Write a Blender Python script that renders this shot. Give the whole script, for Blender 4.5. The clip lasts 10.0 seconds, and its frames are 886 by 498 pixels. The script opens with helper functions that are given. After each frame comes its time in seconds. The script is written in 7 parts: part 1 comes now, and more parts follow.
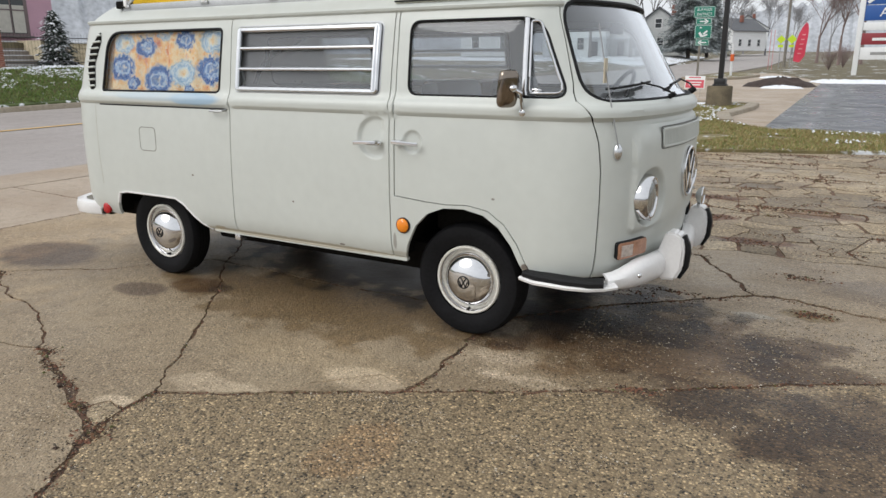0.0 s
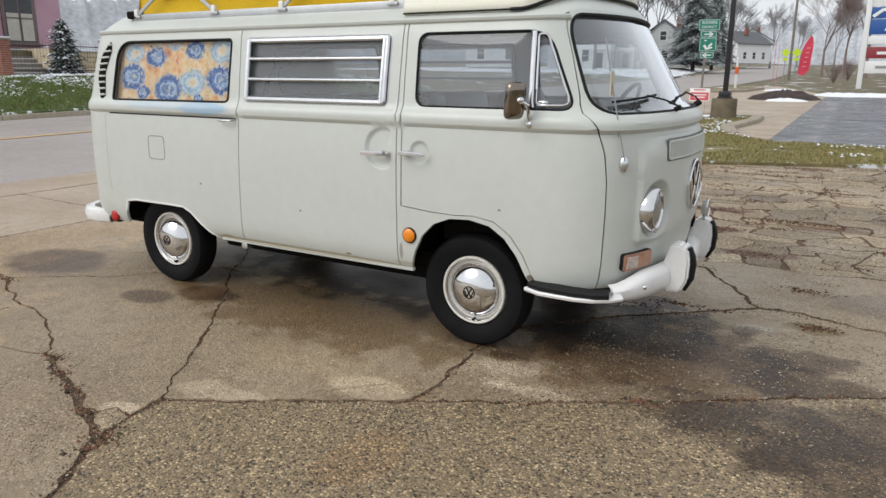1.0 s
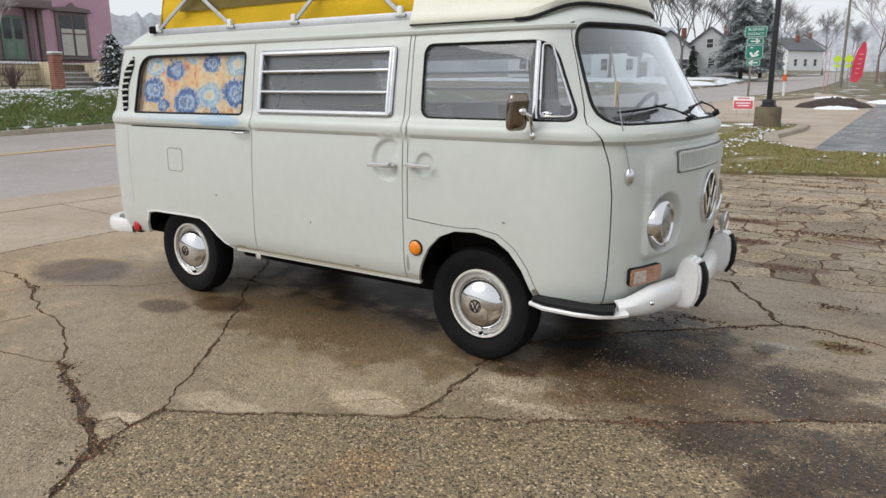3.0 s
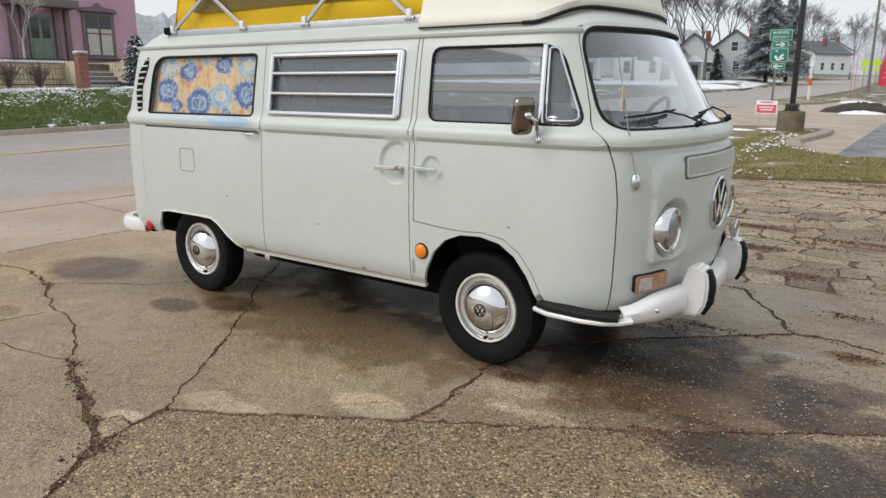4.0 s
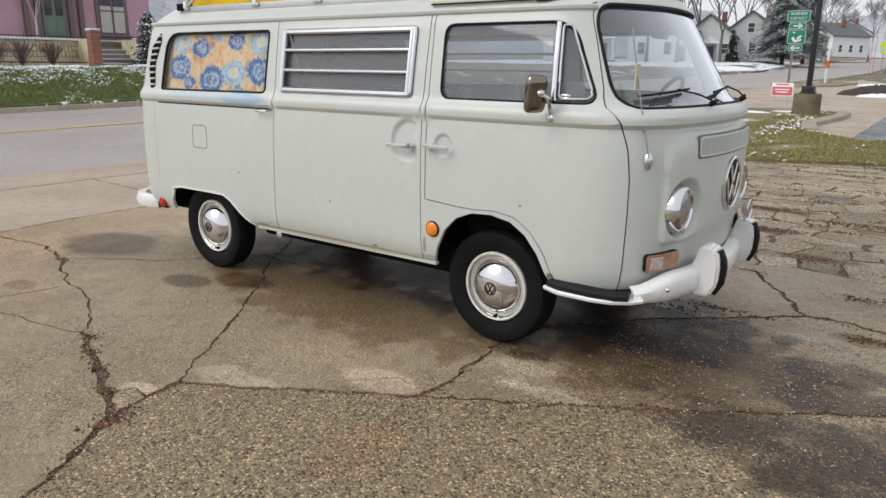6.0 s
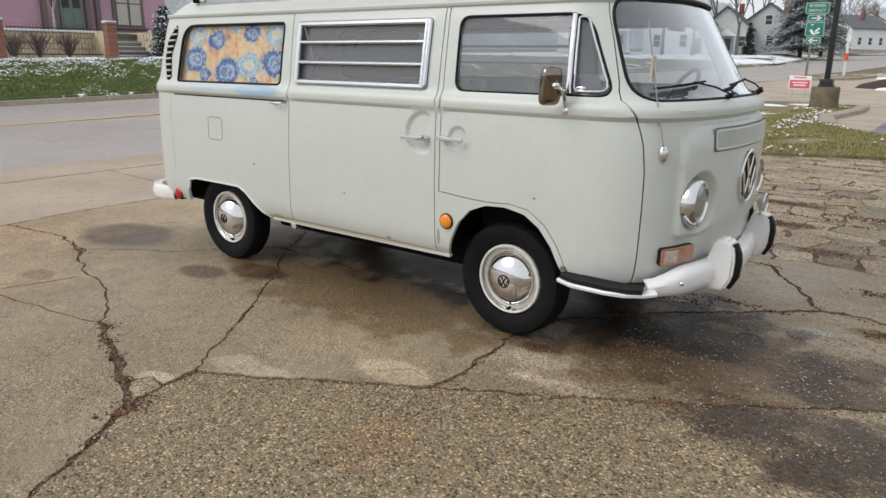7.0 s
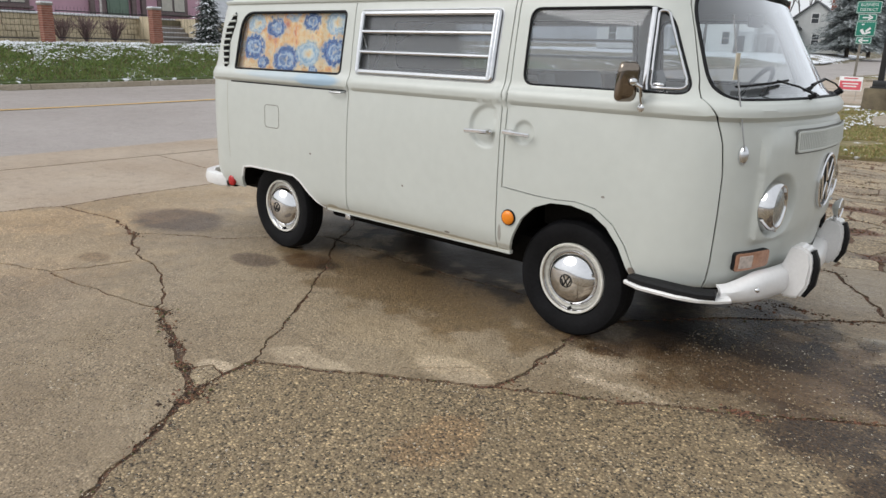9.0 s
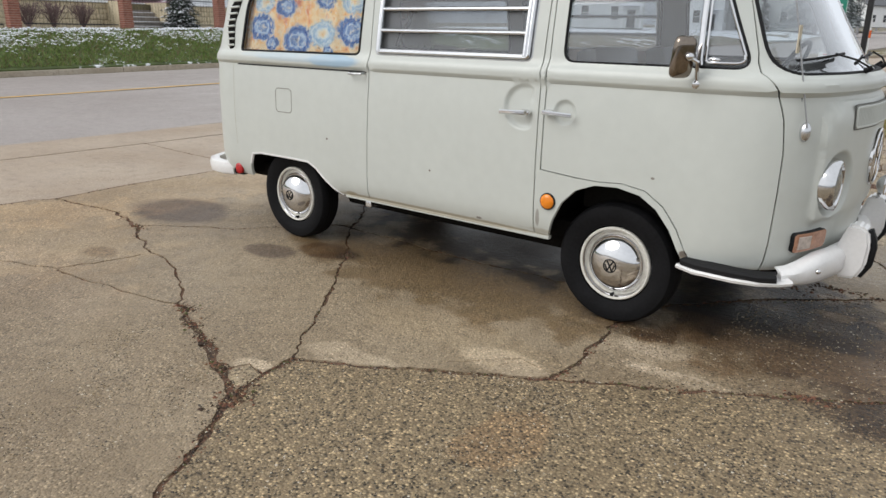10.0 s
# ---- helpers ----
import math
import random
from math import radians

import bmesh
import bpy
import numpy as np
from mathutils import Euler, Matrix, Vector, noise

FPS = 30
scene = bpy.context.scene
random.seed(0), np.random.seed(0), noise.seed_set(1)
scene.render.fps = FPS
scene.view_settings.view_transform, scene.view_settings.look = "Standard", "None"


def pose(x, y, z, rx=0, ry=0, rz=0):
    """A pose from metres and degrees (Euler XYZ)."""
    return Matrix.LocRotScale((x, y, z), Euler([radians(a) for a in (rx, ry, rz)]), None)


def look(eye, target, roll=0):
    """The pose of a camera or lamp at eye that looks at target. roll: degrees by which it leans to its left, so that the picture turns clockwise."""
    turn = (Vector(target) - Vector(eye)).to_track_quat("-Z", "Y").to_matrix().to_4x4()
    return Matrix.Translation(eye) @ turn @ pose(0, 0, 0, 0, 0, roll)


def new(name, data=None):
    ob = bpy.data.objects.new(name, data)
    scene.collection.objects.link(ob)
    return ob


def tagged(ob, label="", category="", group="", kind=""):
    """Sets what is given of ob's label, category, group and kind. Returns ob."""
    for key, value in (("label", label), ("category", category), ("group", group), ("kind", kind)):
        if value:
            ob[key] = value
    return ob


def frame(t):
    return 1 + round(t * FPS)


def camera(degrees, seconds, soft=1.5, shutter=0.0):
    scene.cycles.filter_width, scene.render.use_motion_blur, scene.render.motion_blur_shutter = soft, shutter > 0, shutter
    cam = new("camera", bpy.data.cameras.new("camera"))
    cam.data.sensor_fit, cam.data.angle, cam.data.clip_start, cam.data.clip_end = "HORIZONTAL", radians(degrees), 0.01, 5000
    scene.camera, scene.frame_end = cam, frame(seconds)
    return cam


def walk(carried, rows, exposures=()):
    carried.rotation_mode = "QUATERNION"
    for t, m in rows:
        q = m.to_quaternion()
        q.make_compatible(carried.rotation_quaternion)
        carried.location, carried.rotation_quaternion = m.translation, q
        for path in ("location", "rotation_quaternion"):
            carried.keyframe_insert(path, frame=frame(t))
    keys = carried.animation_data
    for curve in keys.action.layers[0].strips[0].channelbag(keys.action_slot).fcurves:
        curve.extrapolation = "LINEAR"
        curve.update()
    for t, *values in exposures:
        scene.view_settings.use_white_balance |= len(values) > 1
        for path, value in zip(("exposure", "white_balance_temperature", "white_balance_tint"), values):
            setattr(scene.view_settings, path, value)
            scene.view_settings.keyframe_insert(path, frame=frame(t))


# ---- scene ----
cam = camera(63.6, 10.0)
PATH = [
    (0, (4.15, -3.176, 1.461), (3.18, -1.503, 0.952), -0.2),
    (0.5, (4.156, -3.182, 1.469), (3.18, -1.509, 0.97), -0.0),
    (1, (4.148, -3.199, 1.467), (3.166, -1.525, 0.985), 0.2),
    (1.5, (4.134, -3.215, 1.469), (3.106, -1.566, 0.998), -0.1),
    (2, (4.162, -3.193, 1.468), (3.13, -1.542, 1.01), -0.7),
    (3.5, (4.333, -3.005, 1.477), (3.216, -1.409, 1.023), 0.0),
    (4, (4.342, -2.998, 1.481), (3.21, -1.413, 1.029), 0.1),
    (4.5, (4.339, -2.998, 1.474), (3.194, -1.424, 1.011), 0.3),
    (5, (4.337, -2.995, 1.469), (3.194, -1.427, 0.985), 0.4),
    (5.5, (4.345, -3.002, 1.467), (3.203, -1.436, 0.973), 0.4),
    (7, (4.35, -3.021, 1.464), (3.176, -1.488, 0.942), 0.5),
    (7.5, (4.348, -3.022, 1.463), (3.162, -1.501, 0.934), 0.4),
    (8, (4.342, -3.017, 1.463), (3.145, -1.507, 0.927), 0.3),
    (8.5, (4.313, -3.019, 1.461), (3.103, -1.52, 0.924), 0.7),
    (9, (4.176, -3.07, 1.458), (2.942, -1.593, 0.915), 1.7),
    (9.5, (4.017, -3.146, 1.452), (2.823, -1.642, 0.892), -0.1),
    (10, (3.826, -3.153, 1.427), (2.656, -1.641, 0.841), 1.0),
]
walk(cam, [(t, look(eye, target, roll)) for t, eye, target, roll in PATH])

# ---- world and light: flat overcast winter sky ----
world = bpy.data.worlds.new("world")
scene.world = world
world.use_nodes = True
wn = world.node_tree.nodes
wl = world.node_tree.links
sky = wn.new("ShaderNodeTexSky")
sky.sky_type = "NISHITA"
sky.sun_disc = False
sky.sun_elevation, sky.sun_rotation = radians(42), radians(214)
sky.air_density, sky.dust_density, sky.ozone_density = 1.0, 4.0, 1.0
grey = wn.new("ShaderNodeHueSaturation")
grey.inputs["Saturation"].default_value = 0.18
wl.new(sky.outputs["Color"], grey.inputs["Color"])
cloud = wn.new("ShaderNodeMix")
cloud.data_type = "RGBA"
cloud.inputs["Factor"].default_value = 0.75
cloud.inputs[7].default_value = (8.8, 9.2, 9.7, 1)
wl.new(grey.outputs["Color"], cloud.inputs[6])
wl.new(cloud.outputs[2], wn["Background"].inputs["Color"])
wn["Background"].inputs["Strength"].default_value = 0.112
sun = new("sun", bpy.data.lights.new("sun", "SUN"))
sun.data.energy, sun.data.angle, sun.data.color = 1.35, radians(40), (1.0, 0.98, 0.95)
sun.matrix_world = look((-7, -11, 12), (1, 1, 0))
scene.view_settings.exposure = 0.0


# ---- materials ----
def rgb(c):
    return (*c, 1.0) if len(c) == 3 else tuple(c)


def mat(name, color, rough=0.5, metal=0.0, vary=0.12, scale=6.0, fine=60.0, bump=0.0, bump_scale=80.0, spec=0.5, coat=0.0, tint=None):
    """A surface with colour varied at two scales and fine relief."""
    m = bpy.data.materials.new(name)
    m.use_nodes = True
    n, l = m.node_tree.nodes, m.node_tree.links
    b = n["Principled BSDF"]
    b.inputs["Roughness"].default_value = rough
    b.inputs["Metallic"].default_value = metal
    b.inputs["Specular IOR Level"].default_value = spec
    b.inputs["Coat Weight"].default_value = coat
    co = n.new("ShaderNodeTexCoord")
    big = n.new("ShaderNodeTexNoise")
    big.inputs["Scale"].default_value, big.inputs["Detail"].default_value = scale, 5
    small = n.new("ShaderNodeTexNoise")
    small.inputs["Scale"].default_value, small.inputs["Detail"].default_value = fine, 3
    add = n.new("ShaderNodeMath")
    add.operation = "ADD"
    ramp = n.new("ShaderNodeMapRange")
    ramp.inputs["From Min"].default_value, ramp.inputs["From Max"].default_value = 0.65, 1.35
    mix = n.new("ShaderNodeMix")
    mix.data_type = "RGBA"
    lo = tint if tint else tuple(max(0, c * (1 - vary)) for c in color)
    hi = tuple(min(1, c * (1 + vary * 0.6)) for c in color)
    mix.inputs[6].default_value, mix.inputs[7].default_value = rgb(lo), rgb(hi)
    for tex, k in ((big, 0), (small, 1)):
        l.new(co.outputs["Object"], tex.inputs["Vector"])
        l.new(tex.outputs["Fac"], add.inputs[k])
    l.new(add.outputs[0], ramp.inputs["Value"])
    l.new(ramp.outputs["Result"], mix.inputs["Factor"])
    l.new(mix.outputs[2], b.inputs["Base Color"])
    if bump:
        tex = n.new("ShaderNodeTexNoise")
        tex.inputs["Scale"].default_value, tex.inputs["Detail"].default_value = bump_scale, 4
        l.new(co.outputs["Object"], tex.inputs["Vector"])
        bn = n.new("ShaderNodeBump")
        bn.inputs["Strength"].default_value, bn.inputs["Distance"].default_value = bump, 0.01
        l.new(tex.outputs["Fac"], bn.inputs["Height"])
        l.new(bn.outputs["Normal"], b.inputs["Normal"])
    return m


def glass_mat(name, tint, rough=0.0, dusty=0.10, shine=1.9):
    """Thin pane: mostly see-through, with a Fresnel mirror."""
    m = bpy.data.materials.new(name)
    m.use_nodes = True
    n, l = m.node_tree.nodes, m.node_tree.links
    n.remove(n["Principled BSDF"])
    tr = n.new("ShaderNodeBsdfTransparent")
    tr.inputs["Color"].default_value = rgb(tint)
    gl = n.new("ShaderNodeBsdfGlossy")
    gl.inputs["Roughness"].default_value = rough
    gl.inputs["Color"].default_value = (0.95, 0.97, 1, 1)
    dust = n.new("ShaderNodeBsdfDiffuse")
    dust.inputs["Color"].default_value = (0.75, 0.77, 0.80, 1)
    film = n.new("ShaderNodeMixShader")
    film.inputs["Fac"].default_value = dusty
    l.new(tr.outputs[0], film.inputs[1])
    l.new(dust.outputs[0], film.inputs[2])
    fr = n.new("ShaderNodeFresnel")
    fr.inputs["IOR"].default_value = 1.55
    gain = n.new("ShaderNodeMath")
    gain.operation, gain.use_clamp = "MULTIPLY", True
    gain.inputs[1].default_value = shine
    mx = n.new("ShaderNodeMixShader")
    l.new(fr.outputs[0], gain.inputs[0])
    l.new(gain.outputs[0], mx.inputs["Fac"])
    l.new(film.outputs[0], mx.inputs[1])
    l.new(gl.outputs[0], mx.inputs[2])
    l.new(mx.outputs[0], n["Material Output"].inputs["Surface"])
    return m


PAINT = mat("cream_paint", (0.552, 0.572, 0.536), 0.40, vary=0.045, scale=2.5, fine=14, coat=0.12)
CAP = mat("cream_fibreglass", (0.76, 0.74, 0.63), 0.55, vary=0.06, scale=3)
WHITE = mat("white_bumper_paint", (0.80, 0.79, 0.78), 0.28, vary=0.06, scale=7, coat=0.3)
BLACK = mat("black_rubber", (0.008, 0.008, 0.009), 0.6, vary=0.3, spec=0.25)
SEAL = mat("window_rubber", (0.009, 0.009, 0.010), 0.6, vary=0.3, spec=0.2)
TYRE = mat("tyre_rubber", (0.009, 0.009, 0.010), 0.7, vary=0.4, scale=9, bump=0.15, bump_scale=60, spec=0.12)
DARK = mat("dark_underside", (0.010, 0.009, 0.008), 0.95, vary=0.4, spec=0.1)
CHROME = mat("chrome", (0.72, 0.72, 0.73), 0.06, 1.0, vary=0.08, scale=9)
ALU = mat("bright_aluminium", (0.66, 0.67, 0.69), 0.27, 1.0, vary=0.06, scale=12)
RIM = mat("cream_wheel_paint", (0.76, 0.75, 0.70), 0.32, vary=0.12, scale=14, tint=(0.6, 0.57, 0.5))
VINYL = mat("black_vinyl", (0.03, 0.03, 0.032), 0.35, vary=0.3)
BIRCH = mat("brown_panel", (0.28, 0.18, 0.10), 0.55, vary=0.25, scale=3)
AMBER = mat("amber_lens", (0.85, 0.25, 0.015), 0.18, vary=0.1)
RED = mat("red_lens", (0.45, 0.012, 0.015), 0.18, vary=0.1)
SMOKE = mat("clear_amber_lens", (0.42, 0.22, 0.14), 0.2, vary=0.25, scale=30)
YELLOW = mat("yellow_canvas", (0.72, 0.46, 0.01), 0.85, vary=0.18, scale=4, fine=120, bump=0.3, bump_scale=15)
OLIVE = mat("olive_canvas", (0.17, 0.125, 0.03), 0.9, vary=0.2, scale=5)
GLASS = glass_mat("window_glass", (0.76, 0.80, 0.83), 0.0, 0.14, 1.15)
WS_GLASS = glass_mat("windscreen_glass", (0.88, 0.94, 0.94), 0.0, 0.10, 2.4)
CLEAN_GLASS = glass_mat("clean_glass", (0.92, 0.94, 0.95), 0.0, 0.02, 0.9)
DULL_ALU = mat("dull_aluminium", (0.50, 0.51, 0.52), 0.5, 1.0, vary=0.12, scale=12)
# mirror chrome, with the brown ground's reflection painted in as a tint
BROWN_CHROME = mat("brown_tinted_chrome", (0.26, 0.22, 0.185), 0.07, 1.0, vary=0.2, scale=20)
LENS = mat("headlamp_glass", (0.40, 0.42, 0.42), 0.10, vary=0.35, scale=24, metal=0.75, bump=0.4, bump_scale=40)


# ---- mesh helpers ----
from mathutils.geometry import delaunay_2d_cdt

def part(name, bm, material, parent=None, label="", smooth=True, double=True):
    """Links a bmesh as one mesh object under a thing."""
    me = bpy.data.meshes.new(name)
    if double:
        bmesh.ops.recalc_face_normals(bm, faces=bm.faces)
    bm.to_mesh(me)
    bm.free()
    me.materials.append(material)
    if smooth:
        for p in me.polygons:
            p.use_smooth = True
        me.set_sharp_from_angle(angle=radians(38))
    ob = new(name, me)
    ob.parent = parent
    if label:
        ob["label"] = label
    return ob


def pydata(name, verts, faces, material, parent=None, label="", smooth=True, sharp=38):
    me = bpy.data.meshes.new(name)
    me.from_pydata([tuple(v) for v in verts], [], faces)
    me.validate()
    me.materials.append(material)
    if smooth:
        for p in me.polygons:
            p.use_smooth = True
        me.set_sharp_from_angle(angle=radians(sharp))
    ob = new(name, me)
    ob.parent = parent
    if label:
        ob["label"] = label
    return ob


def thing(name, label, category, at=(0, 0, 0), group="", kind="", turn=0):
    e = new(name)
    e.matrix_world = pose(*at, 0, 0, turn)
    return tagged(e, label, category, group, kind)


def bm_box(size, at=(0, 0, 0), bevel=0.0, m=None, bm=None):
    bm = bm or bmesh.new()
    t = Matrix.Translation(at) @ (m or Matrix()) @ Matrix.Diagonal((*size, 1))
    r = bmesh.ops.create_cube(bm, size=1, matrix=t)
    if bevel:
        vs = set(r["verts"])
        es = [e for e in bm.edges if e.verts[0] in vs and e.verts[1] in vs]
        bmesh.ops.bevel(bm, geom=es, offset=bevel, segments=2, affect="EDGES", profile=0.6)
    return bm


def bm_cyl(r, depth, at=(0, 0, 0), m=None, seg=20, r2=None, bm=None, bevel=0.0):
    bm = bm or bmesh.new()
    t = Matrix.Translation(at) @ (m or Matrix())
    q = bmesh.ops.create_cone(bm, cap_ends=True, segments=seg, radius1=r, radius2=r if r2 is None else r2, depth=depth, matrix=t)
    if bevel:
        vs = set(q["verts"])
        es = [e for e in bm.edges if e.verts[0] in vs and e.verts[1] in vs and len(e.link_faces) == 2 and any(len(f.verts) > 4 for f in e.link_faces)]
        bmesh.ops.bevel(bm, geom=es, offset=bevel, segments=2, affect="EDGES")
    return bm


def bm_ball(size, at=(0, 0, 0), bm=None, seg=16, m=None):
    bm = bm or bmesh.new()
    bmesh.ops.create_uvsphere(bm, u_segments=seg, v_segments=max(6, seg // 2), radius=1, matrix=Matrix.Translation(at) @ (m or Matrix()) @ Matrix.Diagonal((*size, 1)))
    return bm


def bm_lathe(profile, m, seg=48, bm=None, close=False):
    """profile: (radius, along) turned round local z, then placed by m."""
    bm = bm or bmesh.new()
    rings = []
    for r, a in profile:
        rings.append([bm.verts.new(m @ Vector((r * math.cos(2 * math.pi * k / seg), r * math.sin(2 * math.pi * k / seg), a))) for k in range(seg)])
    pairs = list(zip(rings, rings[1:])) + ([(rings[-1], rings[0])] if close else [])
    for a, b in pairs:
        for k in range(seg):
            bm.faces.new((a[k], a[(k + 1) % seg], b[(k + 1) % seg], b[k]))
    if not close and profile[-1][0] < 0.02:
        bm.faces.new(rings[-1])
    return bm


def bm_sweep(points, normals, section, closed=False, bm=None):
    """Carries a section (across, up) along points; up follows the normals."""
    bm = bm or bmesh.new()
    n = len(points)
    rings = []
    for k in range(n):
        p = Vector(points[k])
        a, b = (points[(k - 1) % n], points[(k + 1) % n]) if closed else (points[max(0, k - 1)], points[min(n - 1, k + 1)])
        t = (Vector(b) - Vector(a)).normalized()
        up = Vector(normals[k])
        up = (up - t * up.dot(t)).normalized()
        side = t.cross(up)
        rings.append([bm.verts.new(p + side * u + up * v) for u, v in section])
    m = len(section)
    for k in range(n if closed else n - 1):
        a, b = rings[k], rings[(k + 1) % n]
        for j in range(m):
            bm.faces.new((a[j], a[(j + 1) % m], b[(j + 1) % m], b[j]))
    if not closed:
        bm.faces.new(rings[0])
        bm.faces.new(rings[-1][::-1])
    return bm


def disc(r, n=8):
    return [(r * math.cos(2 * math.pi * k / n), r * math.sin(2 * math.pi * k / n)) for k in range(n)]


def flat(w, h, lift=0.0):
    c = min(w, h) * 0.3
    return [(-w / 2, lift - h / 2 + c), (-w / 2, lift + h / 2 - c), (-w / 2 + c, lift + h / 2), (w / 2 - c, lift + h / 2), (w / 2, lift + h / 2 - c), (w / 2, lift - h / 2 + c), (w / 2 - c, lift - h / 2), (-w / 2 + c, lift - h / 2)]


def bm_tube(points, r, n=8, bm=None, up=(0.31, 0.2, 0.93)):
    return bm_sweep(points, [up] * len(points), disc(r, n), bm=bm)


def rounded(corners, radii, n=6):
    """Closed 2D outline with its corners rounded."""
    out = []
    k = len(corners)
    for i, c in enumerate(corners):
        r = radii if isinstance(radii, (int, float)) else radii[i]
        c = Vector(c)
        a, b = (Vector(corners[i - 1]) - c), (Vector(corners[(i + 1) % k]) - c)
        r = min(r, a.length * 0.45, b.length * 0.45)
        if r < 1e-5:
            out.append(tuple(c))
            continue
        p, q = c + a.normalized() * r, c + b.normalized() * r
        for j in range(n + 1):
            t = j / n
            out.append(tuple((1 - t) ** 2 * p + 2 * t * (1 - t) * c + t * t * q))
    return out


def dense(loop, step, closed=True):
    out = []
    n = len(loop)
    for i in range(n if closed else n - 1):
        a, b = Vector(loop[i]), Vector(loop[(i + 1) % n])
        m = max(1, int(math.ceil((b - a).length / step)))
        out += [tuple(a.lerp(b, j / m)) for j in range(m)]
    if not closed:
        out.append(tuple(loop[-1]))
    return out


def inside(p, loop):
    x, y = p
    hit = False
    for i in range(len(loop)):
        (x1, y1), (x2, y2) = loop[i - 1], loop[i]
        if (y1 > y) != (y2 > y) and x < (x2 - x1) * (y - y1) / (y2 - y1) + x1:
            hit = not hit
    return hit

# ---- ground ----
BANK_W = 3.8


def kerb_x(y):
    """Foot of the kerb on the far side of the road."""
    return float(np.interp(y, [-60, 0, 16, 45, 70, 140, 400], [-17.9, -17.5, -17.02, -14.6, -12.9, -22, -45]))


def height(x, y):
    z = 0.0125 * max(0.0, y - 3)
    d = kerb_x(y) - x
    if d > 0.01:
        z += 0.16 + (1.02 - 0.55 * smooth_ramp((y - 22) / 18)) * smooth_ramp(d / BANK_W) + 0.012 * max(0, min(d - BANK_W, 60))
    return z


def smooth_ramp(t):
    t = max(0.0, min(1.0, t))
    return t * (1.4 - 0.4 * t)


def masks(m, color_socket, spots, coord="Object", warp=0.55, warp_scale=4.0, upright=False, mode="MIX"):
    """Lays soft-edged stains and shade patches (x, y, rx, ry, colour, strength) with ragged outlines over a colour;
    returns the new socket.
    """
    n, l = m.node_tree.nodes, m.node_tree.links
    co = n.new("ShaderNodeTexCoord")
    no = n.new("ShaderNodeTexNoise")
    no.inputs["Scale"].default_value, no.inputs["Detail"].default_value = warp_scale, 6
    l.new(co.outputs[coord], no.inputs["Vector"])
    for x, y, rx, ry, col, k in spots:
        sub = n.new("ShaderNodeVectorMath")
        sub.operation = "SUBTRACT"
        sub.inputs[1].default_value = (x, 0, y) if upright else (x, y, 0)
        l.new(co.outputs[coord], sub.inputs[0])
        mul = n.new("ShaderNodeVectorMath")
        mul.operation = "MULTIPLY"
        mul.inputs[1].default_value = (1 / rx, 0, 1 / ry) if upright else (1 / rx, 1 / ry, 0)
        l.new(sub.outputs[0], mul.inputs[0])
        ln = n.new("ShaderNodeVectorMath")
        ln.operation = "LENGTH"
        l.new(mul.outputs[0], ln.inputs[0])
        ad = n.new("ShaderNodeMath")
        ad.operation = "MULTIPLY_ADD"
        ad.inputs[1].default_value = warp * 4
        l.new(no.outputs["Fac"], ad.inputs[0])
        l.new(ln.outputs["Value"], ad.inputs[2])
        mr = n.new("ShaderNodeMapRange")
        mr.interpolation_type = "SMOOTHSTEP"
        mr.inputs["From Min"].default_value, mr.inputs["From Max"].default_value = 0.75 + warp * 2, 1.12 + warp * 2
        mr.inputs["To Min"].default_value, mr.inputs["To Max"].default_value = k, 0
        l.new(ad.outputs[0], mr.inputs["Value"])
        mx = n.new("ShaderNodeMix")
        mx.data_type = "RGBA"
        mx.blend_type = mode
        mx.inputs[7].default_value = rgb(col)
        l.new(mr.outputs["Result"], mx.inputs["Factor"])
        l.new(color_socket, mx.inputs[6])
        color_socket = mx.outputs[2]
    return color_socket


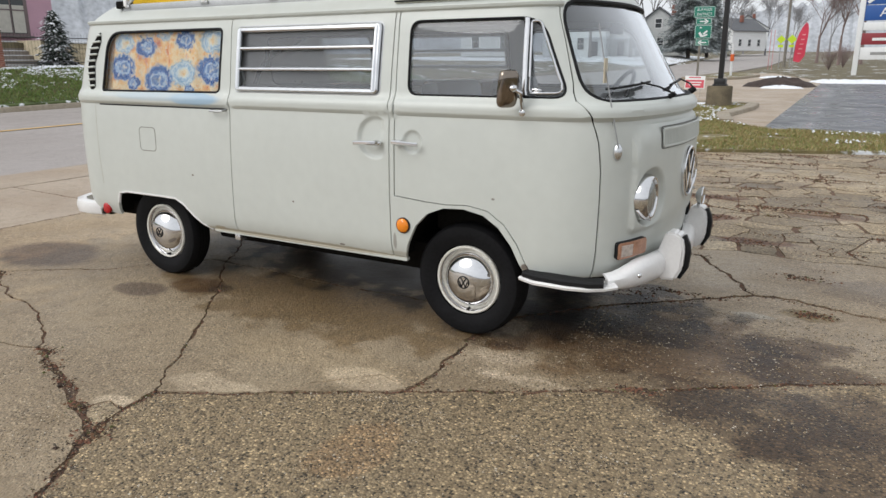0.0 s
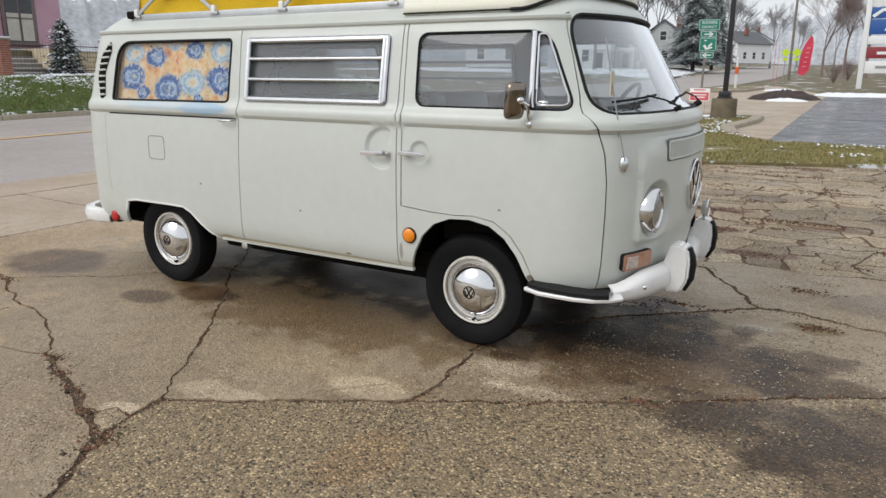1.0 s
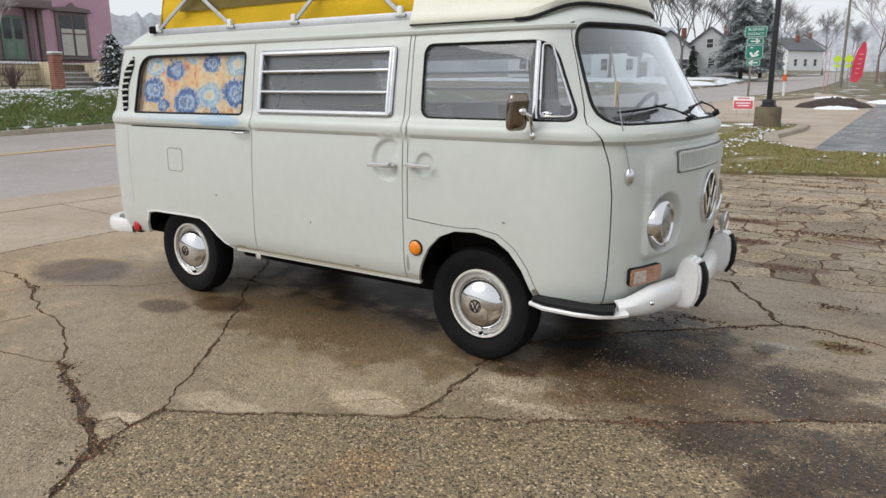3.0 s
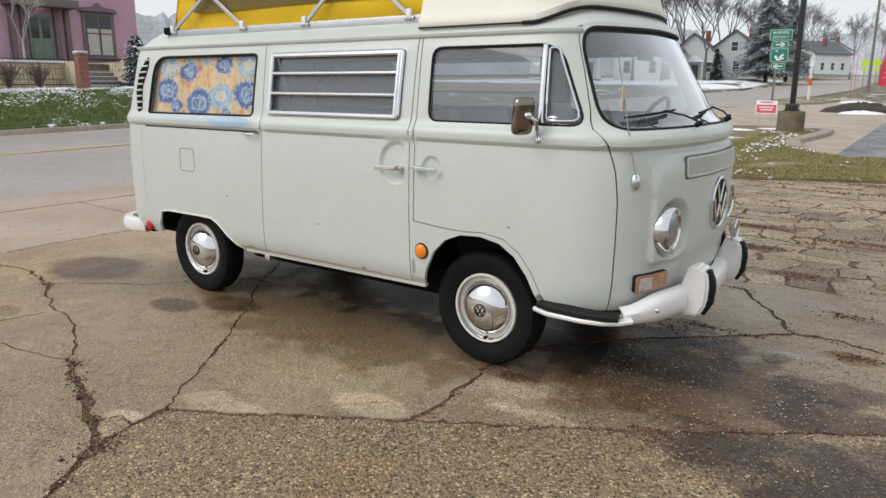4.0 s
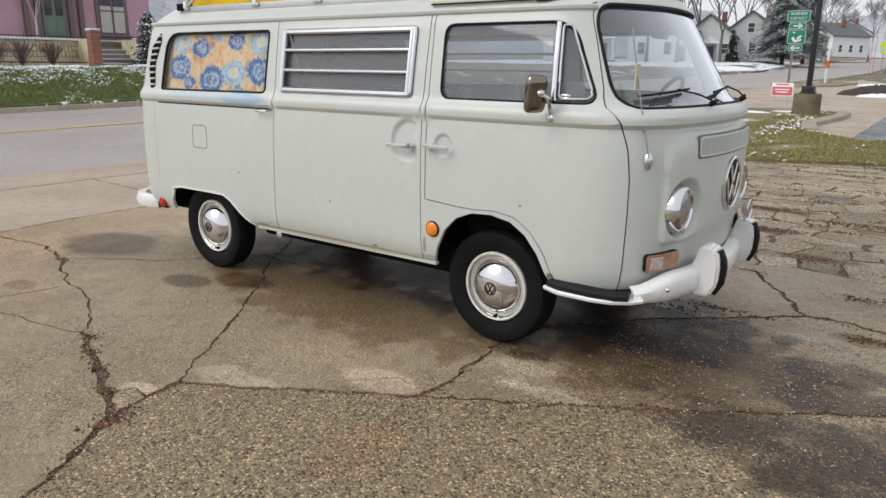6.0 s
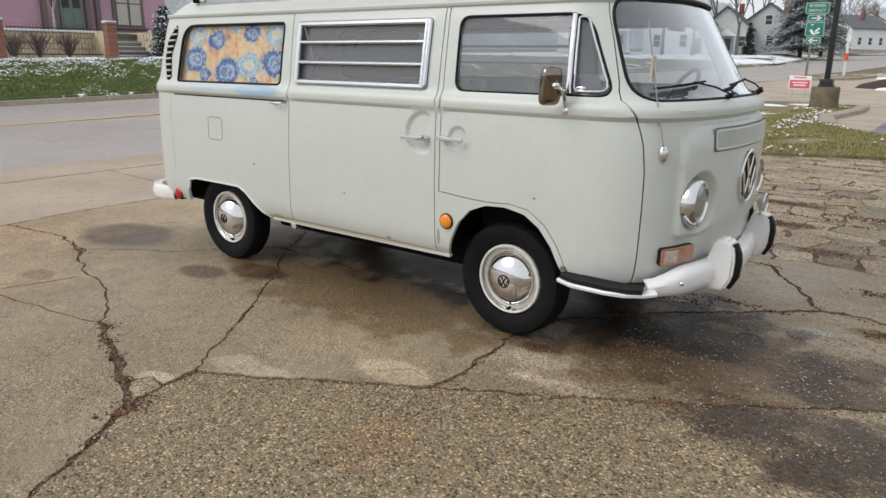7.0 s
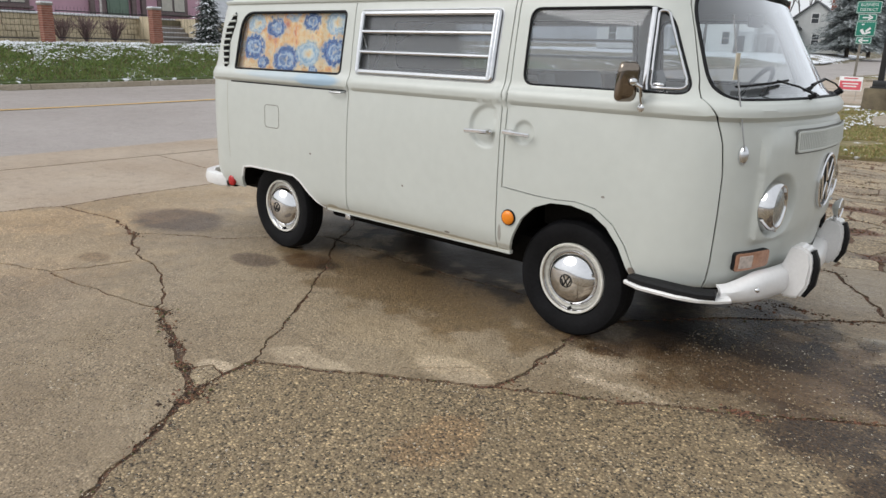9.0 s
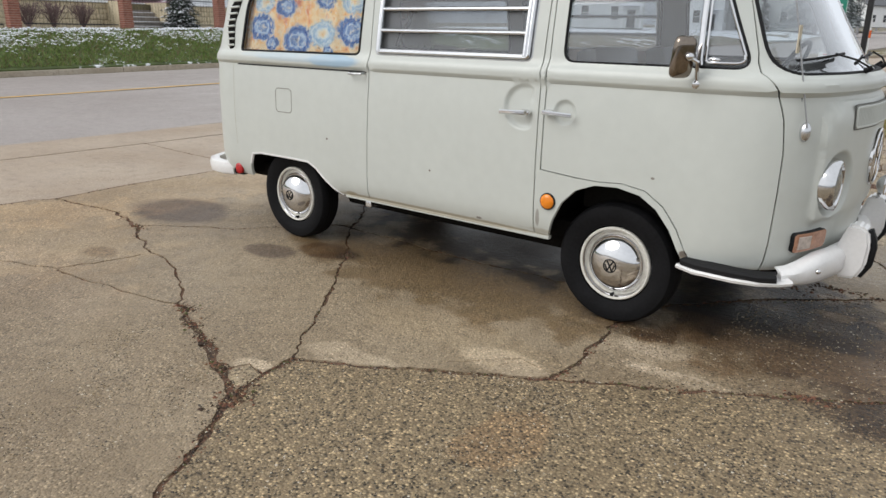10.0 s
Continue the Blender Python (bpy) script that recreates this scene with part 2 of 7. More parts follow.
def paving(name, lo, hi, stone, pebble=0.5, peb_scale=75.0, rough=0.6, spots=(), bump=0.5, large=0.7, damps=(), even=0.45):
    """Weathered concrete with pebbles showing, stains, damp and painted shade."""
    m = bpy.data.materials.new(name)
    m.use_nodes = True
    n, l = m.node_tree.nodes, m.node_tree.links
    b = n["Principled BSDF"]
    co = n.new("ShaderNodeTexCoord")

    def noise_tex(scale, detail=5):
        t = n.new("ShaderNodeTexNoise")
        t.inputs["Scale"].default_value, t.inputs["Detail"].default_value = scale, detail
        l.new(co.outputs["Object"], t.inputs["Vector"])
        return t

    def blend(fac, a, c, lo_=0.35, hi_=0.65, mode="MIX"):
        mr = n.new("ShaderNodeMapRange")
        mr.inputs["From Min"].default_value, mr.inputs["From Max"].default_value = lo_, hi_
        l.new(fac, mr.inputs["Value"])
        mx = n.new("ShaderNodeMix")
        mx.data_type, mx.blend_type = "RGBA", mode
        l.new(mr.outputs["Result"], mx.inputs["Factor"])
        for sock, v in ((mx.inputs[6], a), (mx.inputs[7], c)):
            if isinstance(v, tuple):
                sock.default_value = rgb(v)
            else:
                l.new(v, sock)
        return mx.outputs[2]

    base = blend(noise_tex(large, 8).outputs["Fac"], lo, hi)
    base = blend(noise_tex(9, 6).outputs["Fac"], base, tuple(c * 0.72 for c in lo), 0.5, 0.85)
    vor = n.new("ShaderNodeTexVoronoi")
    vor.inputs["Scale"].default_value = peb_scale
    l.new(co.outputs["Object"], vor.inputs["Vector"])
    sep = n.new("ShaderNodeSeparateColor")
    l.new(vor.outputs["Color"], sep.inputs[0])
    ramp = n.new("ShaderNodeValToRGB")
    e = ramp.color_ramp.elements
    e[0].position, e[0].color = 0.0, rgb(tuple(c * 0.05 for c in stone))
    e[1].position, e[1].color = 1.0, rgb(tuple(min(1, c * 2.5) for c in stone))
    for pos, k in ((0.15, 0.10), (0.22, 0.65), (0.5, 0.95), (0.82, 1.25)):
        q = e.new(pos)
        q.color = rgb(tuple(c * k for c in stone))
    l.new(sep.outputs[0], ramp.inputs["Fac"])
    pm = n.new("ShaderNodeMix")
    pm.data_type = "RGBA"
    pf = n.new("ShaderNodeMapRange")
    pf.inputs["From Min"].default_value, pf.inputs["From Max"].default_value = 0.32, 0.62
    pf.inputs["To Min"].default_value, pf.inputs["To Max"].default_value = pebble * even, pebble
    l.new(noise_tex(2.2, 5).outputs["Fac"], pf.inputs["Value"])
    gap = n.new("ShaderNodeMapRange")
    gap.inputs["From Min"].default_value, gap.inputs["From Max"].default_value = 0.42, 0.62
    gap.inputs["To Min"].default_value, gap.inputs["To Max"].default_value = 1.0, 0.25
    l.new(vor.outputs["Distance"], gap.inputs["Value"])
    both = n.new("ShaderNodeMath")
    both.operation = "MULTIPLY"
    l.new(pf.outputs["Result"], both.inputs[0])
    l.new(gap.outputs["Result"], both.inputs[1])
    l.new(both.outputs[0], pm.inputs["Factor"])
    l.new(base, pm.inputs[6])
    l.new(ramp.outputs["Color"], pm.inputs[7])
    col = pm.outputs[2]
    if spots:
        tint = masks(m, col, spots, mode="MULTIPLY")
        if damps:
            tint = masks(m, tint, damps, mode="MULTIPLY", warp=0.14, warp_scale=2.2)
        keep = n.new("ShaderNodeMix")
        keep.data_type, keep.blend_type = "RGBA", "MIX"
        keep.inputs["Factor"].default_value = 1.0
        l.new(col, keep.inputs[6])
        l.new(tint, keep.inputs[7])
        col = keep.outputs[2]
    l.new(col, b.inputs["Base Color"])
    rr = n.new("ShaderNodeMapRange")
    rr.inputs["From Min"].default_value, rr.inputs["From Max"].default_value = 0.3, 0.7
    rr.inputs["To Min"].default_value, rr.inputs["To Max"].default_value = rough - 0.18, rough + 0.15
    l.new(noise_tex(1.6, 6).outputs["Fac"], rr.inputs["Value"])
    l.new(rr.outputs["Result"], b.inputs["Roughness"])
    bn = n.new("ShaderNodeBump")
    bn.inputs["Strength"].default_value, bn.inputs["Distance"].default_value = bump, 0.006
    bn.invert = True
    l.new(vor.outputs["Distance"], bn.inputs["Height"])
    bn2 = n.new("ShaderNodeBump")
    bn2.inputs["Strength"].default_value, bn2.inputs["Distance"].default_value = min(0.35, bump), 0.02
    l.new(noise_tex(25, 6).outputs["Fac"], bn2.inputs["Height"])
    l.new(bn.outputs["Normal"], bn2.inputs["Normal"])
    l.new(bn2.outputs["Normal"], b.inputs["Normal"])
    return m


DAMP, WET, OIL_SHADE, PALE, RUST = (0.44, 0.40, 0.41), (0.36, 0.30, 0.27), (0.14, 0.112, 0.09), (1.75, 1.82, 1.98), (0.42, 0.30, 0.17)
STAINS_AND_SHADE = [(0.62, -0.01, 0.10, 0.08, OIL_SHADE, 0.6), (1.70, -1.07, 0.34, 0.09, PALE, 0.5), (-1.7, -1.1, 1.5, 0.9, (1.22, 1.18, 1.12), 0.85), (-2.1, 0.4, 0.8, 2.2, (1.3, 1.24, 1.16), 0.8), (-0.3, 0.6, 1.2, 0.4, (1.12, 1.1, 1.06), 0.6),
          # black band at (3.25, 1.12) paints the bumper's shadow on the ground
          (2.80, -0.16, 0.36, 0.16, PALE, 0.4), (3.2, 0.55, 0.85, 0.60, (0.52, 0.42, 0.33), 0.95), (3.15, 0.66, 0.50, 0.30, OIL_SHADE, 0.72), (2.75, 0.62, 0.45, 0.35, OIL_SHADE, 0.75), (3.25, 1.12, 0.65, 0.13, OIL_SHADE, 0.75), (3.62, 0.62, 0.34, 0.22, WET, 0.6),
          # (1.6, 1.05) paints under-van shade over oily ground; (1.35, 0.12) is stain plus shade
          (3.4, 0.25, 0.9, 0.5, (0.82, 0.78, 0.72), 0.8), (3.95, 0.78, 0.30, 0.17, WET, 0.9), (4.12, 0.42, 0.40, 0.20, WET, 0.95), (3.55, 0.02, 0.30, 0.08, WET, 0.6), (1.35, 0.12, 1.25, 0.50, (0.58, 0.50, 0.37), 0.9), (1.6, 1.05, 1.7, 0.66, OIL_SHADE, 0.9), (2.5, 0.12, 0.30, 0.14, WET, 0.45),
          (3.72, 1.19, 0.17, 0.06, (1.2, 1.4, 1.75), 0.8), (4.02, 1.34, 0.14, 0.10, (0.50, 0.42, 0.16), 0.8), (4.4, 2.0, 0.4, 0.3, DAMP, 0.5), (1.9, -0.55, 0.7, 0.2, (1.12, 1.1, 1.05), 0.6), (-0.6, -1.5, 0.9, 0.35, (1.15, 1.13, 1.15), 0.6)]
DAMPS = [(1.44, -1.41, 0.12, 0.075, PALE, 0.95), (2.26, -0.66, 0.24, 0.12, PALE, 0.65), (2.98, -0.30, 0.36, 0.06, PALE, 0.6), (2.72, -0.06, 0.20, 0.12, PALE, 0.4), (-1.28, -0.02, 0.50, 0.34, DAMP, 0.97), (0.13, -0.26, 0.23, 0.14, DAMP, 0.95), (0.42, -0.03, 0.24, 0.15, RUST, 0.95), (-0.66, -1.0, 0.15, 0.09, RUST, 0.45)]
CONC = paving("stained_concrete", (0.194, 0.137, 0.077), (0.326, 0.252, 0.164), (0.315, 0.246, 0.165), 0.62, 105, 0.50, STAINS_AND_SHADE, 0.6, damps=DAMPS)
AGG = paving("pebbled_concrete", (0.145, 0.102, 0.058), (0.195, 0.140, 0.080), (0.300, 0.225, 0.130), 1.0, 92, 0.55, [(3.62, -0.12, 0.40, 0.16, WET, 0.8), (3.95, -0.12, 0.42, 0.34, WET, 0.8), (4.35, -0.25, 0.45, 0.60, WET, 0.85), (2.6, -1.2, 0.16, 0.22, (1.1, 0.82, 0.62), 0.4), (2.1, -2.6, 0.7, 0.5, DAMP, 0.35)], 1.0, even=0.85)
CRUMBLE = paving("crumbling_concrete", (0.195, 0.137, 0.080), (0.35, 0.274, 0.185), (0.33, 0.262, 0.165), 0.85, 70, 0.6, [(3.6, 2.6, 0.35, 0.3, (0.55, 0.5, 0.4), 0.6), (2.9, 3.9, 0.40, 0.15, (0.40, 0.19, 0.12), 0.9), (3.5, 3.1, 0.32, 0.12, (0.40, 0.19, 0.12), 0.85), (3.9, 4.4, 0.4, 0.16, (0.45, 0.26, 0.15), 0.7), (4.6, 2.6, 0.3, 0.14, (0.5, 0.4, 0.2), 0.7), (3.0, 6.0, 0.8, 0.3, DAMP, 0.5), (2.8, 4.9, 0.4, 0.14, (0.40, 0.19, 0.12), 0.9), (4.6, 5.2, 0.9, 0.35, DAMP, 0.4)], 0.4)
cn, cl = CRUMBLE.node_tree.nodes, CRUMBLE.node_tree.links
info = cn.new("ShaderNodeObjectInfo")
rng_ = cn.new("ShaderNodeMapRange")
rng_.inputs["To Min"].default_value, rng_.inputs["To Max"].default_value = 0.72, 1.20
cl.new(info.outputs["Random"], rng_.inputs["Value"])
tone = cn.new("ShaderNodeMix")
tone.data_type, tone.blend_type = "RGBA", "MULTIPLY"
tone.inputs["Factor"].default_value = 1.0
cl.new(cn["Principled BSDF"].inputs["Base Color"].links[0].from_socket, tone.inputs[6])
cl.new(rng_.outputs["Result"], tone.inputs[7])
cl.new(tone.outputs[2], cn["Principled BSDF"].inputs["Base Color"])
DRIVE = paving("tan_drive_concrete", (0.345, 0.262, 0.188), (0.43, 0.348, 0.266), (0.38, 0.31, 0.237), 0.35, 95, 0.6, (), 0.2)
ROADM = paving("worn_grey_road", (0.31, 0.275, 0.255), (0.36, 0.325, 0.305), (0.34, 0.305, 0.285), 0.35, 60, 0.6, (), 0.2, 0.25)
ASPH = paving("wet_black_asphalt", (0.055, 0.058, 0.066), (0.085, 0.088, 0.098), (0.075, 0.076, 0.083), 0.3, 80, 0.34, (), 0.06, 0.12)
SOIL = mat("crack_soil", (0.150, 0.083, 0.052), 0.95, vary=0.7, scale=5, fine=70, bump=0.8, bump_scale=60, tint=(0.055, 0.038, 0.027))
KERB = paving("kerb_concrete", (0.28, 0.23, 0.165), (0.38, 0.33, 0.26), (0.34, 0.29, 0.22), 0.35, 60, 0.7, (), 0.3)


def snow_grass(name, grass, snow_amount, scale=3.5):
    """Rough grass or earth with thin melting snow."""
    m = mat(name, grass, 0.9, vary=0.55, scale=2.2, fine=45, bump=0.8, bump_scale=35)
    n, l = m.node_tree.nodes, m.node_tree.links
    b = n["Principled BSDF"]
    src = b.inputs["Base Color"].links[0].from_socket
    co = n.new("ShaderNodeTexCoord")
    a, c = n.new("ShaderNodeTexNoise"), n.new("ShaderNodeTexNoise")
    a.inputs["Scale"].default_value, a.inputs["Detail"].default_value = scale, 8
    c.inputs["Scale"].default_value, c.inputs["Detail"].default_value = 0.5, 3
    for t in (a, c):
        l.new(co.outputs["Object"], t.inputs["Vector"])
    ad = n.new("ShaderNodeMath")
    ad.operation = "ADD"
    l.new(a.outputs["Fac"], ad.inputs[0])
    l.new(c.outputs["Fac"], ad.inputs[1])
    mr = n.new("ShaderNodeMapRange")
    mr.inputs["From Min"].default_value, mr.inputs["From Max"].default_value = 1.12 - snow_amount, 1.2 - snow_amount
    l.new(ad.outputs[0], mr.inputs["Value"])
    mx = n.new("ShaderNodeMix")
    mx.data_type = "RGBA"
    mx.inputs[7].default_value = (0.78, 0.80, 0.84, 1)
    l.new(mr.outputs["Result"], mx.inputs["Factor"])
    l.new(src, mx.inputs[6])
    l.new(mx.outputs[2], b.inputs["Base Color"])
    return m


TURF = snow_grass("snowy_turf", (0.20, 0.165, 0.075), 0.0)
BANK = snow_grass("bank_turf", (0.085, 0.115, 0.035), -0.03, 5.0)
LAWN = snow_grass("snowy_lawn", (0.16, 0.135, 0.08), -0.05, 1.2)
SNOW = mat("old_snow", (0.80, 0.82, 0.86), 0.7, vary=0.15, scale=5, fine=50, bump=0.6, bump_scale=14)
MULCH = snow_grass("bark_mulch", (0.055, 0.038, 0.032), -0.3)


def grid_sheet(name, xs, ys, fn, material, parent=None):
    v = [(x, y, fn(x, y)) for y in ys for x in xs]
    n = len(xs)
    faces = [(j * n + i, j * n + i + 1, (j + 1) * n + i + 1, (j + 1) * n + i) for j in range(len(ys) - 1) for i in range(n - 1)]
    return pydata(name, v, faces, material, parent)


def spread(a, b, n, power=2.2):
    return [a + (b - a) * (k / n) ** power for k in range(n + 1)]


xs = sorted(set([-x for x in spread(5, 600, 26)] + [x for x in spread(5, 500, 22)] + list(np.linspace(-30, 5, 60))))
ys = sorted(set([y for y in spread(9, 1500, 40)] + [-y for y in spread(0, 400, 14)] + list(np.linspace(-8, 30, 40))))
ground = grid_sheet("ground", xs, ys, lambda x, y: height(x, y) - 0.06 - (0.05 if kerb_x(y) + 0.15 < x < -5 else 0), LAWN)
tagged(ground, "rough winter grass and earth with thin melting snow", "ground", kind="structure")


def flat_piece(name, outline, material, lift=0.0, step=2.0, thick=0.12, fn=height, parent=None):
    """A paved or planted area: outline in plan, laid on the slope, with an edge going down."""
    lp = dense(outline, step)
    pts, edges = list(lp), [(i, (i + 1) % len(lp)) for i in range(len(lp))]
    arr = np.array(lp)
    lo, hi = arr.min(0), arr.max(0)
    for x in np.arange(lo[0] + step / 2, hi[0], step):
        for y in np.arange(lo[1] + step / 2, hi[1], step):
            if inside((x, y), lp) and np.hypot(arr[:, 0] - x, arr[:, 1] - y).min() > step * 0.4:
                pts.append((x, y))
    v2, _, tris, _, _, _ = delaunay_2d_cdt([Vector(p) for p in pts], edges, [], 0, 1e-4)
    verts = [(p.x, p.y, fn(p.x, p.y) + lift) for p in v2]
    faces = [tuple(t) for t in tris if inside((v2[t[0]] + v2[t[1]] + v2[t[2]]) / 3, lp)]
    n = len(lp)
    k = len(verts)
    verts += [(verts[i][0], verts[i][1], verts[i][2] - thick) for i in range(n)]
    faces += [(i, k + i, k + (i + 1) % n, (i + 1) % n) for i in range(n)]
    return pydata(name, verts, faces, material, parent, smooth=True, sharp=30)




road = flat_piece("road", [(-5.67, -60), (-5.67, 10), (-5.3, 30), (-4.3, 47), (-4.4, 76), (-10.8, 183), (-30, 400)] + [(kerb_x(y), y) for y in (400, 140, 70, 45, 16, 0, -60)], ROADM, 0.0, 4.0)
tagged(road, "worn light grey road with a single yellow line", "road", kind="structure")
line = [(-11.78 + 0.01 * min(y, 15) + 0.08 * max(0, min(y, 70) - 20) - 0.09 * max(0, y - 70), y) for y in np.arange(-40, 34, 2.0)]
YEL = mat("faded_yellow_paint", (0.72, 0.45, 0.12), 0.7, vary=0.35, scale=6)
pydata("yellow_line", [(x + w, y, height(x, y) + 0.014) for x, y in line for w in (-0.075, 0.075)], [(2 * i, 2 * i + 1, 2 * i + 3, 2 * i + 2) for i in range(len(line) - 1)], YEL, road, "faded yellow painted line")
gutter = flat_piece("street_gutter", [(-4.645, -40), (-4.645, 6.1), (-4.66, 17), (-5.66, 17), (-5.66, -40)], DRIVE, 0.004, 1.5)
# unseen asphalt, added so the van's windows reflect a dark ground
tagged(flat_piece("pavement_behind", [(-4.63, -8.03), (-4.63, -60), (60, -60), (60, -8.03)], ASPH, 0.0, 6.0), "unseen dark asphalt behind the lot, added to darken window reflections", "pavement", kind="structure")
tagged(gutter, "brown concrete gutter strip beside the road", "gutter", kind="structure")


def kerb(name, line, w=0.16, h=0.16, material=KERB, label="weathered tan concrete kerb", piece=3.2):
    """Kerb stones in lengths with open joints, each its own piece under one kerb."""
    top = tagged(new(name), label, "kerb", kind="structure")
    pts = dense(line, 0.4, closed=False)
    run, cur = [], 0.0
    for a, b in zip(pts, pts[1:]):
        run.append(a)
        cur += math.dist(a, b)
        if cur > piece or b == pts[-1]:
            run.append((a[0] + (b[0] - a[0]) * 0.95, a[1] + (b[1] - a[1]) * 0.95))
            q = [(x, y, 0.0125 * max(0, y - 3)) for x, y in run]
            sec = [(-w / 2, -0.06), (-w / 2, h * 0.9), (-w / 2 + 0.02, h), (w / 2 - 0.025, h), (w / 2, h * 0.8), (w / 2 + 0.02, -0.06)]
            part("kerbstone", bm_sweep(q, [(0, 0, 1)] * len(q), sec), material, top)
            run, cur = [], 0.0
    return top


kerb("kerb_far", [(kerb_x(y) + 0.03, y) for y in np.arange(-12, 60, 3.0)], 0.22, 0.15)

# cracked concrete lot: slabs parted by real cracks
rnd = random.Random(5)


def wander(pts, amp, step=0.07):
    out = []
    for a, b in zip(pts, pts[1:]):
        d = Vector(b) - Vector(a)
        n = max(1, int(d.length / step))
        side = Vector((-d.y, d.x)).normalized()
        for k in range(n):
            p = Vector(a) + d * (k / n)
            if k:
                q = (p.x * 6, p.y * 6, a[0])
                p += side * (amp * (1.8 * noise.noise(q) + 1.0 * noise.noise((q[0] * 3, q[1] * 3, 5))) + rnd.uniform(-amp, amp) * 0.35)
            out.append(p)
    out.append(Vector(pts[-1]))
    return out


def ribbon(pts, w0, w1, amp, step=0.04):
    p = wander(pts, amp, step)
    left, right = [], []
    for i, q in enumerate(p):
        t = (p[min(i + 1, len(p) - 1)] - p[max(0, i - 1)]).normalized()
        side = Vector((-t.y, t.x))
        w = rnd.uniform(w0, w1) / 2
        left.append(tuple(q + side * w))
        right.append(tuple(q - side * w * rnd.uniform(0.5, 1.2)))
    return left + right[::-1]


CRACKS = [
    ([(4.3, -8.4), (2.6, -3.3), (1.96, -2.19), (1.8, -1.94), (1.58, -1.63)], 0.018, 0.055, 0.016),
    ([(1.58, -1.63), (1.53, -1.43), (1.51, -1.25)], 0.02, 0.055, 0.012),
    ([(1.51, -1.25), (1.1, -0.67), (0.56, 0.03), (0.21, 0.4), (-0.5, 1.4), (-0.9, 2.6), (-1.0, 9)], 0.007, 0.026, 0.014),
    ([(1.58, -1.63), (1.34, -1.51), (1.0, -1.37), (0.55, -1.2)], 0.012, 0.070, 0.017),
    ([(0.55, -1.2), (0.23, -0.99), (-0.25, -0.8), (-0.53, -0.77)], 0.010, 0.022, 0.018),
    ([(-0.53, -0.77), (-1.12, -0.52), (-1.58, -0.39)], 0.010, 0.04, 0.02),
    ([(-1.58, -0.39), (-2.41, -0.49), (-2.48, -0.61), (-2.6, -1.5), (-2.65, -8.4)], 0.014, 0.026, 0.012),
    ([(1.51, -1.25), (1.87, -1.05), (2.2, -0.86), (2.5, -0.67), (2.91, -0.44), (3.39, -0.16), (3.89, 0.17), (4.12, 0.33), (5.4, 1.1), (9.3, 3.3)], 0.016, 0.042, 0.014),
    ([(2.5, -0.67), (2.5, -0.34), (2.46, 0.05), (2.52, 0.47)], 0.012, 0.03, 0.018),
    ([(-2.41, -0.49), (-2.49, 0.14), (-2.49, 0.94), (-2.5, 3), (-2.5, 9)], 0.014, 0.026, 0.008),
    ([(-1.12, -0.52), (-0.79, -0.25), (-0.47, -0.06), (-0.28, 0.16), (0.0, 0.5), (1.2, 0.45), (2.52, 0.47)], 0.014, 0.03, 0.014),
    ([(-2.62, -2.6), (-1.4, -1.7), (-0.55, -1.34), (-0.47, -1.13), (-0.43, -0.86)], 0.012, 0.022, 0.015),
    ([(-0.52, -1.35), (0.11, -1.29), (0.55, -1.2)], 0.010, 0.02, 0.014),
    ([(2.52, 0.47), (2.99, 1.0), (3.51, 1.42), (3.69, 1.6)], 0.015, 0.035, 0.02),
    ([(3.2, 2.43), (3.5, 1.92), (3.69, 1.6), (3.98, 1.59), (4.8, 1.35), (5.4, 1.1)], 0.012, 0.04, 0.02),
    ([(1.53, -1.43), (1.40, -1.40), (1.36, -1.51)], 0.008, 0.018, 0.008),
    ([(2.50, -0.62), (2.3, -0.58), (2.05, -0.84)], 0.005, 0.010, 0.008),
    ([(-4.64, 1.62), (-3.35, 1.56), (-2.5, 1.54)], 0.018, 0.026, 0.002),
    ([(3.2, 2.43), (2.4, 2.6), (0.8, 3.1), (-1.0, 3.4), (-2.5, 3.5)], 0.012, 0.03, 0.02),
]
ribs = [ribbon(*c) for c in CRACKS]
# broken ground beyond the van's nose: an uneven net of cracks
nx, ny = 24, 28
node = {}
for i in range(nx + 1):
    for j in range(ny + 1):
        node[i, j] = (1.9 + 0.30 * i + rnd.uniform(-0.14, 0.14), 2.7 + 0.235 * j + rnd.uniform(-0.10, 0.10))
for i in range(nx):
    for j in range(ny):
        for k in ((i + 1, j), (i, j + 1)):
            if rnd.random() < 0.80:
                a, b = node[i, j], node[k]
                if a[1] < 8.6 + 0.34 * (a[0] - 2) and b[1] < 8.6 + 0.34 * (b[0] - 2):
                    w = rnd.choice((0.008, 0.014, 0.022, 0.035, 0.06))
                    ribs.append(ribbon([a, b], w * 0.5, w * 1.3, 0.035, 0.09))
LOT = [(-4.63, -8), (9, -8), (9, 10.9), (1.9, 8.5), (-4.63, 6.3)]
lot = tagged(new("lot_pavement"), "cracked, stained tan concrete lot with pebbled slabs", "pavement", kind="structure")
pts, edges = [], []
for lp in [dense(LOT, 0.6)] + ribs:
    b = len(pts)
    pts += lp
    edges += [(b + i, b + (i + 1) % len(lp)) for i in range(len(lp))]
for x in np.arange(-4.5, 9, 0.3):
    for y in np.arange(-7.9, 10.8, 0.3):
        if inside((x, y), LOT):
            pts.append((x + rnd.uniform(-0.05, 0.05), y + rnd.uniform(-0.05, 0.05)))
v2, _, tris, _, _, _ = delaunay_2d_cdt([Vector(p) for p in pts], edges, [], 0, 1e-4)
boxes = [(min(p[0] for p in r), max(p[0] for p in r), min(p[1] for p in r), max(p[1] for p in r)) for r in ribs]


